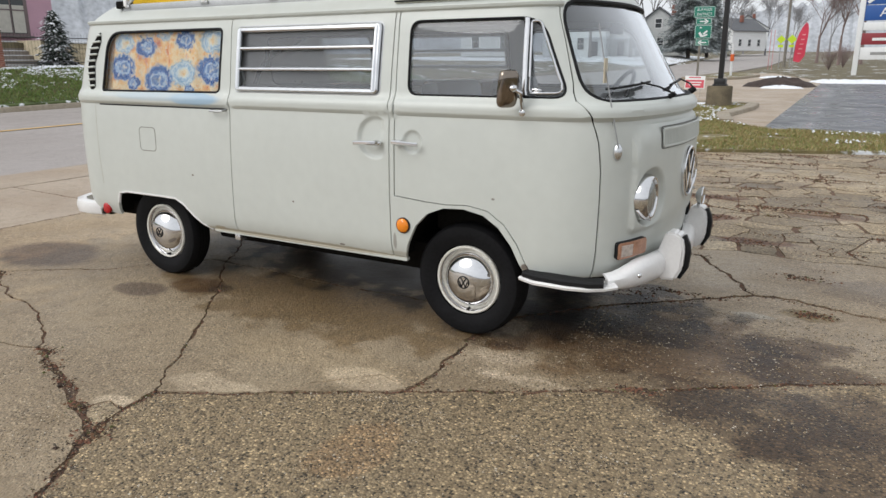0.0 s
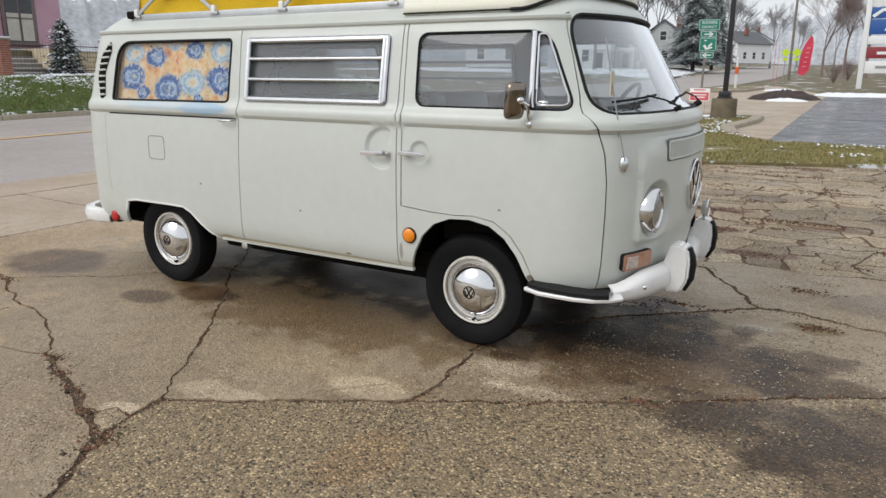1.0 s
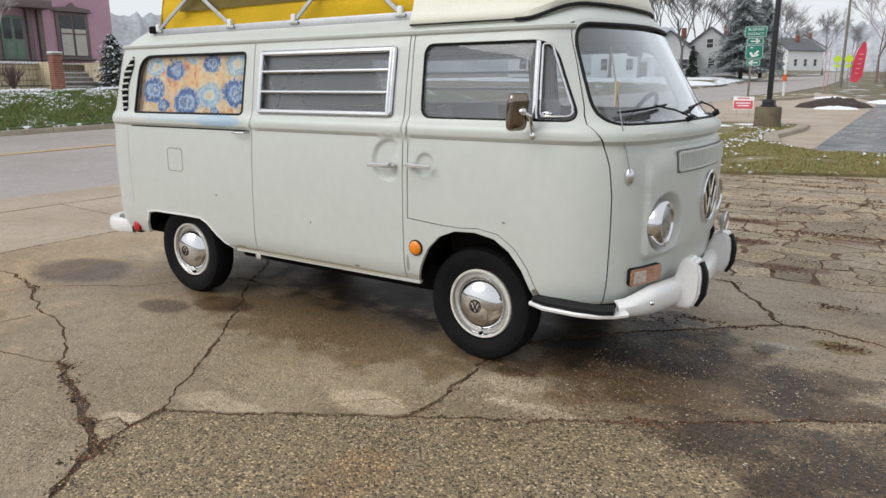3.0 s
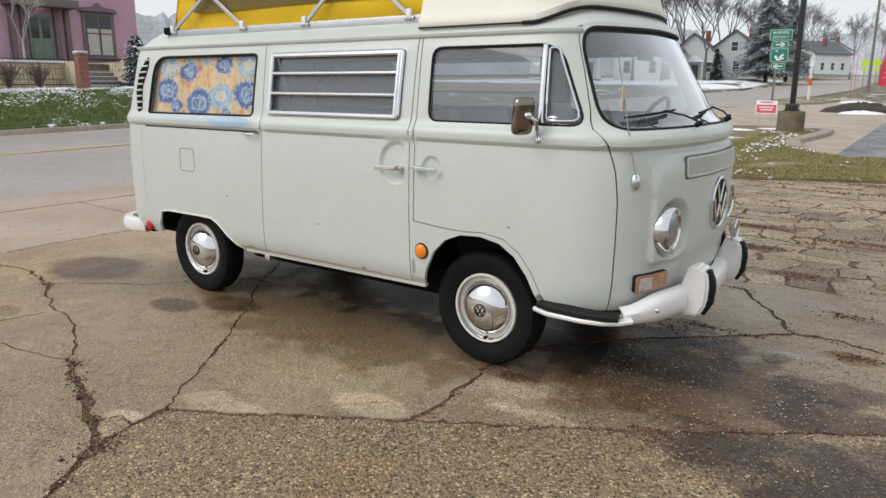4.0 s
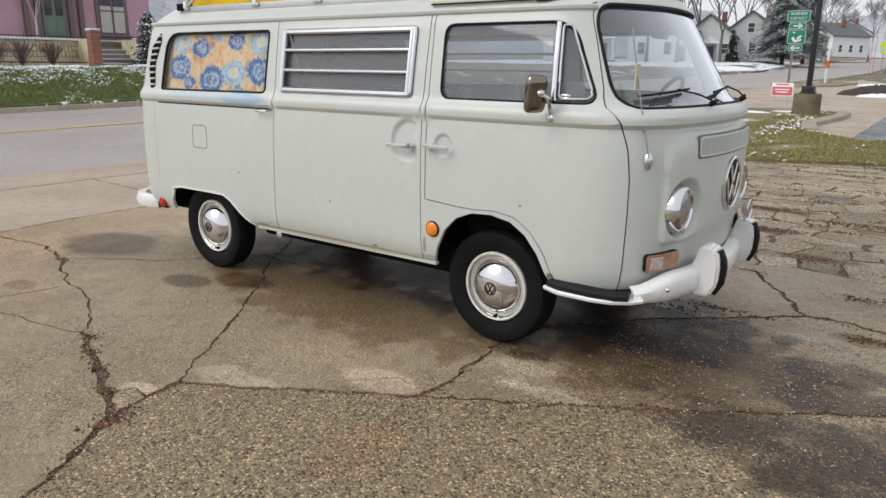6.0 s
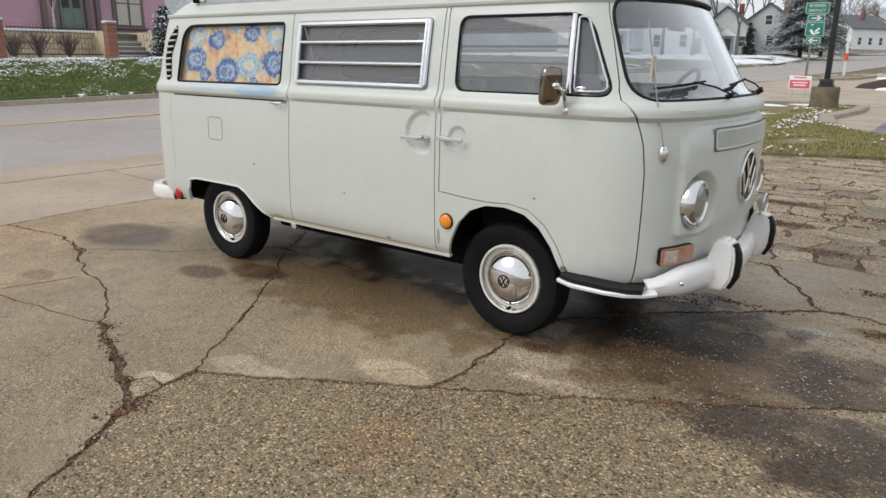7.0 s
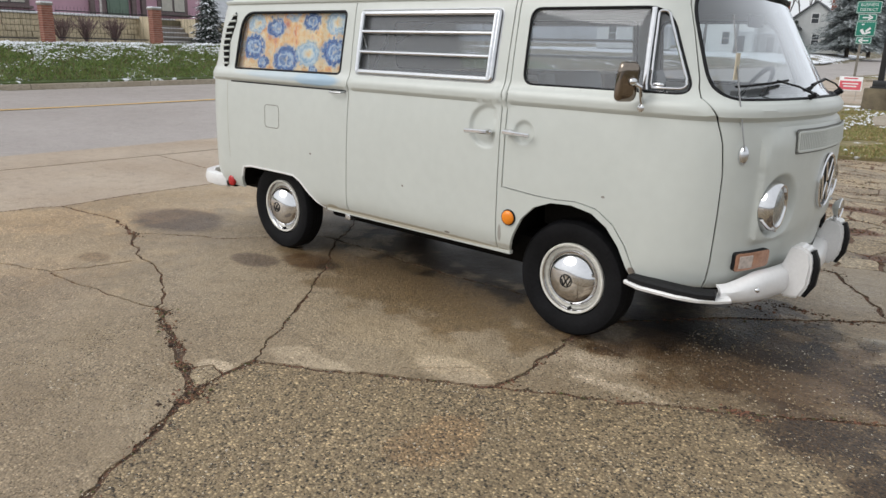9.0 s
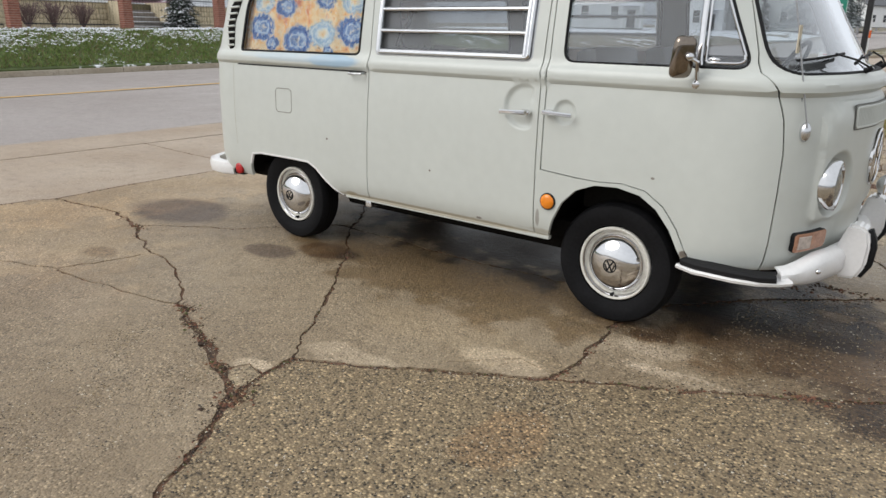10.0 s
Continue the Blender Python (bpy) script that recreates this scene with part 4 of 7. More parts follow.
front_door = panel("front_door", xz([(2.005, TOP), (2.013, 1.3), (2.011, 0.758), (2.21, 0.742), (2.33, 0.738), (2.45, 0.746), (2.57, 0.728), (2.665, 0.665), (2.735, 0.575), (2.785, 0.47), (2.815, 0.42)]) + DOOR_SEAM, [xz(FRONT_WIN)], parent=van)
# nose and windscreen surround
def brow(s):
    """Height of the roof edge: it lifts over the windscreen."""
    s = 2 * (X0 + LF) - s if s > X0 + LF else s
    return TOP + 0.045 * smooth_step((s - 2.95) / 0.28)


nose_edge = [(s + 0.008, z) for s, z in DOOR_SEAM]
nose_edge += [(s, brow(s)) for s in np.arange(nose_edge[-1][0] + 0.03, X0 + LF, 0.04)]
ws_corner = [(3.078, 1.276), (3.082, 1.738)]
WINDSCREEN = rounded([(X0 + LF, 1.280), ws_corner[0], ws_corner[1], (X0 + LF, 1.750), flip(ws_corner)[0], flip(ws_corner)[1]], [0.0, 0.13, 0.13, 0.0, 0.13, 0.13], 8)
nose = panel("nose_panel", nose_edge + flip(nose_edge), [WINDSCREEN], parent=van, step=0.018)
# left side and back in plain sheets
LEFT_WINS = [rounded([(-0.40, 1.275), (-0.37, 1.655), (0.70, 1.655), (0.70, 1.275)], 0.05), rounded([(0.84, 1.285), (0.84, 1.66), (1.90, 1.66), (1.90, 1.285)], 0.05), FRONT_WIN]
left = panel("left_side", flip(xz([(-0.70, TOP), (-0.70, 1.3), (-0.78, 1.2), (-0.78, 0.42)] + REAR_ARCH + [(0.772, 0.398), (2.055, 0.402)] + FRONT_ARCH) + xz([(2.815, 0.42)]) + DOOR_SEAM), [flip(xz(w)) for w in LEFT_WINS], parent=van, step=0.06)
back_s = [s_at_x(-0.706, TOP), s_at_x(-0.706, 1.3), s_at_x(-0.785, 1.2), s_at_x(-0.785, 0.42)]
back_half = list(zip(back_s, (TOP, 1.3, 1.2, 0.42)))
mid_s = XR - LR
back_loop = back_half + [(2 * mid_s - s, z) for s, z in back_half[::-1]]
back_win = rounded([(mid_s - 0.55, 1.30), (mid_s - 0.5, 1.64), (mid_s + 0.5, 1.64), (mid_s + 0.55, 1.30)], 0.08)
panel("tailgate", back_loop[::-1], [back_win], parent=van, step=0.06)

# ---- the camper van: roof, windows, trim ----
def bm_loft(rings, closed=True, cap=False):
    bm = bmesh.new()
    vr = [[bm.verts.new(p) for p in r] for r in rings]
    n = len(rings[0])
    for a, b in zip(vr, vr[1:]):
        for k in range(n if closed else n - 1):
            bm.faces.new((a[k], a[(k + 1) % n], b[(k + 1) % n], b[k]))
    if cap:
        bm.faces.new(vr[-1])
    return bm


def perimeter(step=0.05):
    full = 2 * (X0 + LF - XR + LR)
    k = int(full / step)
    return [XR - LR + full * i / k for i in range(k)]


def roof_point(s, t, lift=0.0):
    zt = brow(s) if s > XR else TOP
    p = on_body(s, zt)
    spine = Vector((max(-0.25, min(2.45, p.x)), HALF, 0))
    q = p.lerp(Vector((spine.x, spine.y, TOP)), t)
    q.z = zt + (TOP + 0.215 - zt) * (1 - (1 - t) ** 3.4) + lift
    return q


PERI = perimeter()
ts = [0, 0.012, 0.03, 0.06, 0.1, 0.15, 0.2, 0.28, 0.38, 0.5, 0.65, 0.8, 0.9]
part("roof", bm_loft([[roof_point(s, t) for s in PERI] for t in ts], cap=True), PAINT, van)
# rain gutter along each side
for sgn in (0, 1):
    lp = [(s, TOP - 0.006) for s in np.arange(s_at_x(-0.74, TOP), s_at_x(2.87, TOP), 0.05)]
    if sgn:
        lp = flip(lp)
    p = [skin(s, z, 0.008) for s, z in lp]
    nn = [normal_at(s, z) for s, z in lp]
    part("rain_gutter", bm_sweep(p, nn, [(-0.012, -0.012), (-0.012, 0.012), (-0.004, 0.014), (0.006, 0.006), (0.010, -0.012)]), PAINT, van)


def glazing(loop, seal, trim, glass=GLASS, name="side_window", seal_mat=SEAL):
    g = panel(name, loop, parent=van, material=glass, off=-0.014, depth=0.0, step=0.08)
    g.visible_shadow = False
    if seal:
        rim_strip("rubber_seal", loop, disc(seal, 8), seal_mat, g, off=-0.004)
    if trim:
        rim_strip("chrome_trim", loop, flat(trim, 0.006), CHROME, g, off=0.003)
    return g


rear_pane = glazing(xz(REAR_WIN), 0.0095, 0, CLEAN_GLASS)
slide_pane = glazing(xz(SLIDE_WIN), 0.007, 0, name="louvre_window", seal_mat=DULL_ALU)
front_pane = glazing(xz(FRONT_WIN), 0.0065, 0)
windscreen = glazing(WINDSCREEN, 0.010, 0, WS_GLASS, "windscreen")
for w in LEFT_WINS:
    glazing(flip(xz(w)), 0.012, 0)
glazing(back_win, 0.012, 0, name="rear_window")


def louvre(to_side, parent):
    """Bright aluminium louvre frame with two cross bars and three panes."""
    x0, x1, z0, z1 = 0.868, 1.882, 1.305, 1.642
    rim_strip("louvre_frame", to_side(xz(rounded([(x0, z0), (x0, z1), (x1, z1), (x1, z0)], 0.01))), flat(0.030, 0.026), ALU, parent, "bright aluminium louvre frame", off=0.006)
    for z in (1.418, 1.535):
        rim_strip("louvre_bar", to_side(xz([(x0 + 0.01, z), (x1 - 0.01, z)])), flat(0.021, 0.03), ALU, parent, "", off=0.008, closed=False, step=0.2)
    for x in (x0 + 0.012, x1 - 0.012):
        rim_strip("louvre_channel", to_side(xz([(x, z0), (x, z1)])), flat(0.022, 0.02), ALU, parent, "", off=0.016, closed=False, step=0.05)


louvre(lambda l: l, slide_pane)
louvre(flip, slide_pane)
# winding arm of the louvres
part("louvre_crank", bm_tube([(0.965, 0.075, 1.33), (0.99, 0.085, 1.40), (1.045, 0.095, 1.47), (1.055, 0.10, 1.52)], 0.013), BLACK, slide_pane, "black louvre crank arm")

# quarter light of the front door
bar = xz([(2.748, 1.298), (2.733, 1.48), (2.722, 1.655)])
rim_strip("quarter_light_bar", bar, flat(0.026, 0.02), CHROME, front_pane, "chrome quarter light bar", off=0.004, closed=False)
quarter_loop = rounded([(2.768, 1.312), (2.745, 1.642), (2.785, 1.642), (2.935, 1.312)], [0.02, 0.015, 0.05, 0.045])
rim_strip("quarter_light_frame", xz(quarter_loop), flat(0.011, 0.012), CHROME, front_pane, off=0.004)
part("latch", bm_ball((0.03, 0.012, 0.012), (2.80, 0.035, 1.325)), CHROME, front_pane)

# ---- nose fittings ----
def front_s(y, z):
    return s_at_y(y, z) if y <= HALF else 2 * (X0 + LF) - s_at_y(2 * HALF - y, z)


ROT_X = Matrix.Rotation(radians(90), 4, "Y")
for y, x in ((0.335, 3.268), (2 * HALF - 0.335, 3.252)):
    m = Matrix.Translation((x, y, 0.806)) @ ROT_X
    lamp = part("headlight", bm_lathe([(0.114, -0.10), (0.118, 0.0), (0.116, 0.018), (0.110, 0.034), (0.102, 0.042), (0.093, 0.041), (0.088, 0.030)], m), CHROME, van, "round headlight in a deep chrome bezel")
    part("lens", bm_lathe([(0.092, 0.028), (0.075, 0.036), (0.05, 0.043), (0.02, 0.046), (0.004, 0.0465)], m), LENS, lamp, "ribbed glass lens")
    part("screw", bm_cyl(0.008, 0.01, (3.300, y, 0.698), ROT_X, 10), CHROME, lamp)
m = Matrix.Translation((3.364, HALF, 0.876)) @ ROT_X
emblem = part("nose_badge", bm_lathe([(0.139, -0.014), (0.139, 0.005), (0.131, 0.010), (0.121, 0.006), (0.120, -0.004)], m, seg=40), CHROME, van, "round chrome badge")
part("backing", bm_lathe([(0.122, -0.006), (0.06, -0.003), (0.004, -0.002)], m, seg=32), mat("badge_black", (0.03, 0.03, 0.03), 0.4), emblem)
for a, b in (((-0.055, 0.10), (0.0, -0.01)), ((0.055, 0.10), (0.0, -0.01)), ((-0.105, 0.04), (-0.045, -0.10)), ((0.105, 0.04), (0.045, -0.10)), ((-0.045, -0.10), (0.0, 0.0)), ((0.045, -0.10), (0.0, 0.0))):
    part("badge_bar", bm_sweep([(3.368, HALF + a[0], 0.876 + a[1]), (3.368, HALF + b[0], 0.876 + b[1])], [(1, 0, 0)] * 2, flat(0.022, 0.010)), CHROME, emblem)

# fresh air grille
gy0, gz0, gz1 = 0.43, 1.036, 1.142
loop = rounded([(s_at_y(gy0, gz0), gz0), (s_at_y(gy0, gz1), gz1), (2 * (X0 + LF) - s_at_y(gy0, gz1), gz1), (2 * (X0 + LF) - s_at_y(gy0, gz0), gz0)], 0.015)
GRILLE = mat("grille_shade", (0.30, 0.30, 0.28), 0.8, vary=0.2)
grille = panel("air_grille", loop, parent=van, material=GRILLE, off=0.001, depth=0.002, roll=0.001, step=0.03, label="cream slatted fresh air grille")
rim_strip("grille_groove", loop, flat(0.003, 0.003), mat("groove_shadow", (0.10, 0.10, 0.09), 0.8), grille, off=0.002)
inner = [(X0 + LF + (s - X0 - LF) * 0.965, 1.085 + (z - 1.085) * 0.80) for s, z in loop]
rim_strip("grille_frame", inner, flat(0.012, 0.008), PAINT, grille, off=0.006)
s0, s1 = s_at_y(gy0 + 0.02, gz1), 2 * (X0 + LF) - s_at_y(gy0 + 0.02, gz1)
for k in range(46):
    s = s0 + (s1 - s0) * k / 45
    rim_strip("slat", [(s, gz0 + 0.012), (s, gz1 - 0.012)], flat(0.0095, 0.008), PAINT, grille, off=0.006, closed=False, step=0.1)

# front turn signals
def smooth_body(s, z, off=0.0):
    """The body without its pressed nose."""
    return on_body(s, z) + normal_at(s, z) * off


SMOKE_C = mat("clear_lens", (0.55, 0.47, 0.42), 0.15, vary=0.3, scale=40)
for side in (lambda l: l, flip):
    lp = side(rounded([(3.236, 0.523), (3.232, 0.604), (3.444, 0.606), (3.448, 0.530)], 0.016))
    sig = part("turn_signal", bm_panel(lp, (), step=0.04, off=0.026, depth=0.025, roll=0.008, surface=smooth_body), SMOKE, van, "clear and amber turn signal lens", double=False)
    q = dense(lp, 0.03)
    part("signal_frame", bm_sweep([smooth_body(u, v, 0.010) for u, v in q], [normal_at(u, v) for u, v in q], flat(0.007, 0.026), True), SEAL, sig, "thin black rubber frame")
    mid = [(lp[0][0] + (lp[-1][0] - lp[0][0]) * k / 8 * 0.42, 0.564) for k in range(9)]
    part("clear_lens", bm_sweep([smooth_body(u, v, 0.0265) for u, v in mid], [normal_at(u, v) for u, v in mid], flat(0.058, 0.006)), SMOKE_C, sig, "clear reflector half of the lens")

# front bumper: white blade wrapping the nose
def bumper_line(z, off, y_from):
    s_a = s_at_y(y_from, 0.5)
    ss = list(np.linspace(s_a, X0 + LF, 18))
    ss += [2 * (X0 + LF) - s for s in ss[-2::-1]]
    out = []
    for s in ss:
        n = normal_at(s, 0.62)
        n.z = 0
        p = on_body(s, 0.62) + n.normalized() * off
        p.x -= 0.028 * smooth_step((p.y - 0.7) / 0.5)
        out.append((Vector((p.x, p.y, z)), n.normalized(), s))
    return out


blade = bumper_line(0.46, 0.075, 0.10)
section = [(0.044, -0.055), (0.046, -0.02), (0.034, 0.0), (0.01, 0.014), (-0.045, 0.014), (-0.078, -0.002), (-0.097, -0.03), (-0.090, -0.05), (-0.03, -0.02), (0.02, -0.02)]
bm = bmesh.new()
rings = []
for p, n, s in blade:
    k = smooth_step((min(s, 2 * (X0 + LF) - s) - blade[0][2]) / 0.22)
    lift = -0.022 + 0.030 * k
    rings.append([bm.verts.new(p + n * v + Vector((0, 0, u * (0.55 + 0.45 * k) + lift))) for u, v in section])
for a, b in zip(rings, rings[1:]):
    for j in range(len(section)):
        bm.faces.new((a[j], a[(j + 1) % len(section)], b[(j + 1) % len(section)], b[j]))
bm.faces.new(rings[0]), bm.faces.new(rings[-1])
bumper = part("front_bumper", bm, WHITE, van, "white painted front bumper with overriders")
for y, x in ((0.475, 3.395), (2 * HALF - 0.475, 3.362)):
    bm = bmesh.new()
    prof = [(-0.030, 0.622), (0.020, 0.625), (0.052, 0.600), (0.066, 0.54), (0.062, 0.44), (0.03, 0.375), (-0.05, 0.37), (-0.085, 0.46)]
    la = [bm.verts.new((x + u, y - 0.058, z)) for u, z in prof]
    lb = [bm.verts.new((x + u, y + 0.058, z)) for u, z in prof]
    for j in range(len(prof)):
        bm.faces.new((la[j], la[(j + 1) % 8], lb[(j + 1) % 8], lb[j]))
    bm.faces.new(la), bm.faces.new(lb[::-1])
    bmesh.ops.bevel(bm, geom=list(bm.edges), offset=0.012, segments=2, affect="EDGES")
    over = part("overrider", bm, WHITE, bumper, "white bumper overrider with black strip")
    strip = [(x + 0.046, y, 0.600), (x + 0.066, y, 0.555), (x + 0.072, y, 0.52), (x + 0.066, y, 0.44), (x + 0.035, y, 0.385)]
    part("rubber_strip", bm_sweep(strip, [(1, 0, 0.1)] * 5, flat(0.052, 0.034)), BLACK, over, "black rubber strip")
# stepped bumper ends with black tread
for sgn in (1, -1):
    def mirror(y):
        return y if sgn == 1 else 2 * HALF - y
    pts = [(2.775, mirror(0.02), 0.405), (2.85, mirror(-0.012), 0.402), (3.02, mirror(-0.016), 0.402), (3.11, mirror(-0.004), 0.405), (3.18, mirror(0.022), 0.412), (3.225, mirror(0.055), 0.420)]
    part("bumper_end", bm_sweep(pts, [(0, 0, 1)] * 6, [(-0.055, -0.006), (-0.055, 0.012), (0.040, 0.012), (0.047, 0.004), (0.042, -0.008)] if sgn == 1 else [(-0.042, -0.008), (-0.047, 0.004), (-0.040, 0.012), (0.055, 0.012), (0.055, -0.006)]), WHITE, bumper)
    tr = [(2.79, mirror(0.012), 0.432), (2.86, mirror(-0.010), 0.430), (3.02, mirror(-0.018), 0.430), (3.12, mirror(-0.010), 0.431), (3.185, mirror(0.008), 0.438)]
    part("step_tread", bm_sweep(tr, [(0, 0, 1)] * 5, flat(0.085, 0.034)), BLACK, bumper, "black rubber step tread")
fog = part("fog_lamp", bm_lathe([(0.012, -0.034), (0.038, -0.022), (0.050, -0.004), (0.053, 0.006), (0.048, 0.011), (0.044, 0.007), (0.004, 0.010)], Matrix.Translation((3.392, 1.16, 0.694)) @ ROT_X, 32), CHROME, van, "small round chrome fog lamp on the bumper")
part("lamp_bracket", bm_tube([(3.378, 1.165, 0.655), (3.372, 1.19, 0.625), (3.365, 1.225, 0.605)], 0.010), CHROME, fog)
part("bumper_bolt", bm_ball((0.012, 0.012, 0.012), (3.318, 0.135, 0.462)), CHROME, bumper)

# rear bumper
bm = bmesh.new()
path = [(-0.63, 0.055, 0.425), (-0.72, 0.015, 0.428), (-0.84, 0.02, 0.432), (-0.95, 0.09, 0.434), (-1.01, 0.22, 0.435), (-1.03, 0.5, 0.435), (-1.035, HALF, 0.435), (-1.03, 1.22, 0.435), (-1.01, 1.5, 0.435), (-0.95, 1.63, 0.434), (-0.84, 1.70, 0.432), (-0.72, 1.705, 0.428), (-0.63, 1.665, 0.425)]
out = [(0.3, -1, 0), (-0.1, -1, 0), (-0.45, -0.9, 0), (-0.8, -0.6, 0), (-0.97, -0.25, 0), (-1, -0.05, 0), (-1, 0, 0), (-1, 0.05, 0), (-0.97, 0.25, 0), (-0.8, 0.6, 0), (-0.45, 0.9, 0), (-0.1, 1, 0), (0.3, 1, 0)]
bm_sweep(path, out, [(0.036, -0.05), (0.042, -0.012), (0.032, 0.014), (-0.005, 0.026), (-0.050, 0.015), (-0.062, -0.012), (-0.055, -0.05)], bm=bm)
part("rear_bumper", bm, WHITE, van, "white painted rear bumper")
ROT_Y = Matrix.Rotation(radians(90), 4, "X")
part("side_reflector", bm_lathe([(0.039, -0.01), (0.039, 0.006), (0.030, 0.012), (0.004, 0.014)], Matrix.Translation((-0.515, 0.012, 0.437)) @ ROT_Y, 20), RED, van, "round red side reflector")
part("reflector_mount", bm_box((0.10, 0.05, 0.09), (-0.55, 0.05, 0.43), 0.012), DARK, van)

# black strips added behind the shut lines, standing in for shade in the gaps
for lp in ([(0.789, TOP - 0.01), (0.804, 1.27), (0.804, 1.19), (0.794, 0.9), (0.776, 0.405)], [(1.9755, TOP - 0.01), (1.9755, 0.41)], [(2.002, TOP - 0.01), (2.0095, 1.3), (2.007, 0.755)], [(2.007, 0.755), (2.205, 0.739), (2.33, 0.735), (2.45, 0.743), (2.568, 0.725), (2.663, 0.662), (2.732, 0.573), (2.782, 0.47), (2.81, 0.415)]):
    rim_strip("shut_line_backing", xz(lp), flat(0.022, 0.004), BLACK, van, off=-0.012, closed=False)
rim_strip("shut_line_backing", [(s + 0.004, z) for s, z in DOOR_SEAM], flat(0.022, 0.004), BLACK, van, off=-0.012, closed=False)

# side fittings
mk = part("side_marker", bm_lathe([(0.038, -0.005), (0.038, 0.008), (0.033, 0.014), (0.018, 0.018), (0.004, 0.019)], Matrix.Translation((2.06, -0.003, 0.597)) @ ROT_Y, 24), AMBER, van, "round amber side marker lamp")
part("marker_rim", bm_lathe([(0.044, -0.004), (0.044, 0.004), (0.038, 0.007)], Matrix.Translation((2.06, -0.003, 0.597)) @ ROT_Y, 24), SEAL, mk)


def handle(xa, xb, z, knob):
    h = part("door_handle", bm_sweep([(xa, -0.030, z - 0.004), ((xa + xb) / 2, -0.040, z), (xb - 0.01, -0.034, z + 0.002), (xb, -0.012, z + 0.002)], [(0, -1, 0)] * 4, flat(0.022, 0.018)), CHROME, van, "chrome door handle")
    part("escutcheon", bm_ball((0.03, 0.022, 0.018), (knob, -0.012, z)), CHROME, h)
    return h


handle(1.765, 1.922, 1.035, 1.905)
handle(2.175, 2.03, 1.045, 2.045)
part("track_latch", bm_tube([(0.655, 0.02, 1.172), (0.66, -0.022, 1.168), (0.73, -0.03, 1.166), (0.765, -0.022, 1.17), (0.77, 0.015, 1.175)], 0.007), DULL_ALU, van, "chrome sliding door track catch")
rim_strip("door_track", xz([(-0.45, 1.180), (0.78, 1.180)]), flat(0.007, 0.010), SEAL, van, "dark sliding door track slot", off=0.0, closed=False)
rim_strip("fuel_flap", xz(rounded([(-0.052, 0.885), (-0.052, 1.04), (0.105, 1.04), (0.105, 0.885)], 0.03)), flat(0.005, 0.003), mat("seam_shadow", (0.22, 0.21, 0.18), 0.8), van, "outline of the fuel filler flap", off=0.0)
rim_strip("corner_seam", xz([(-0.50, 1.18), (-0.505, 0.9), (-0.50, 0.62)]), flat(0.003, 0.002), mat("faint_seam", (0.45, 0.43, 0.36), 0.6), van, off=0.0, closed=False)
# engine air vents on the rear corner
VENT = rounded([(-0.575, 1.275), (-0.615, 1.42), (-0.59, 1.56), (-0.485, 1.665), (-0.475, 1.60), (-0.535, 1.45), (-0.525, 1.285)], 0.02)
lp = xz([(x + 0.03, z) for x, z in VENT])
vent = panel("air_vent", lp, parent=van, material=DARK, off=0.004, depth=0.004, step=0.04, label="black air vent with cream louvres")
zs = np.linspace(1.30, 1.635, 9)
for z in zs:
    span = [x for x in np.arange(-0.60, -0.40, 0.004) if inside((x, z), [(x + 0.03, zz) for x, zz in VENT])]
    if span:
        rim_strip("louvre", xz([(span[0] - 0.004, z), (span[-1] + 0.004, z + 0.004)]), flat(0.013, 0.014), PAINT, vent, off=0.008, closed=False)

# mirror on its arm
bm = bm_ball((1, 1, 1), seg=28)
for q in bm.verts:
    c = [math.copysign(abs(a) ** e, a) for a, e in zip(q.co, (0.8, 0.42, 0.42))]
    q.co = pose(2.70, -0.075, 1.335, 0, 8, -30) @ Vector((c[0] * (0.034 if c[0] > 0 else 0.010), c[1] * 0.054, c[2] * 0.088))
mir = part("door_mirror", bm, BROWN_CHROME, van, "chrome rectangular door mirror on an arm")
part("mirror_arm", bm_tube([(2.735, -0.085, 1.335), (2.765, -0.065, 1.315), (2.752, -0.02, 1.26), (2.748, 0.02, 1.222)], 0.010), CHROME, mir)
part("mirror_pivot", bm_ball((0.022, 0.022, 0.018), (2.735, -0.085, 1.338)), CHROME, mir)
part("mirror_foot", bm_ball((0.024, 0.016, 0.024), (2.748, 0.004, 1.222)), CHROME, mir)

# aerial
base = skin(3.207, 1.045, 0.004)
aerial = part("aerial", bm_ball((0.024, 0.022, 0.042), base), ALU, van, "chrome whip aerial")
part("rod", bm_tube([base + Vector((0.01, -0.02, 0.02)), base + Vector((-0.05, -0.02, 0.28)), base + Vector((-0.13, 0.03, 0.58))], 0.0032), mat("dull_steel", (0.32, 0.32, 0.32), 0.35, 1.0), aerial)
part("paper_tag", bm_box((0.004, 0.045, 0.11), base + Vector((-0.075, -0.008, 0.37)), 0.0), mat("tag_paper", (0.62, 0.55, 0.42), 0.8), aerial, "buff paper tag")

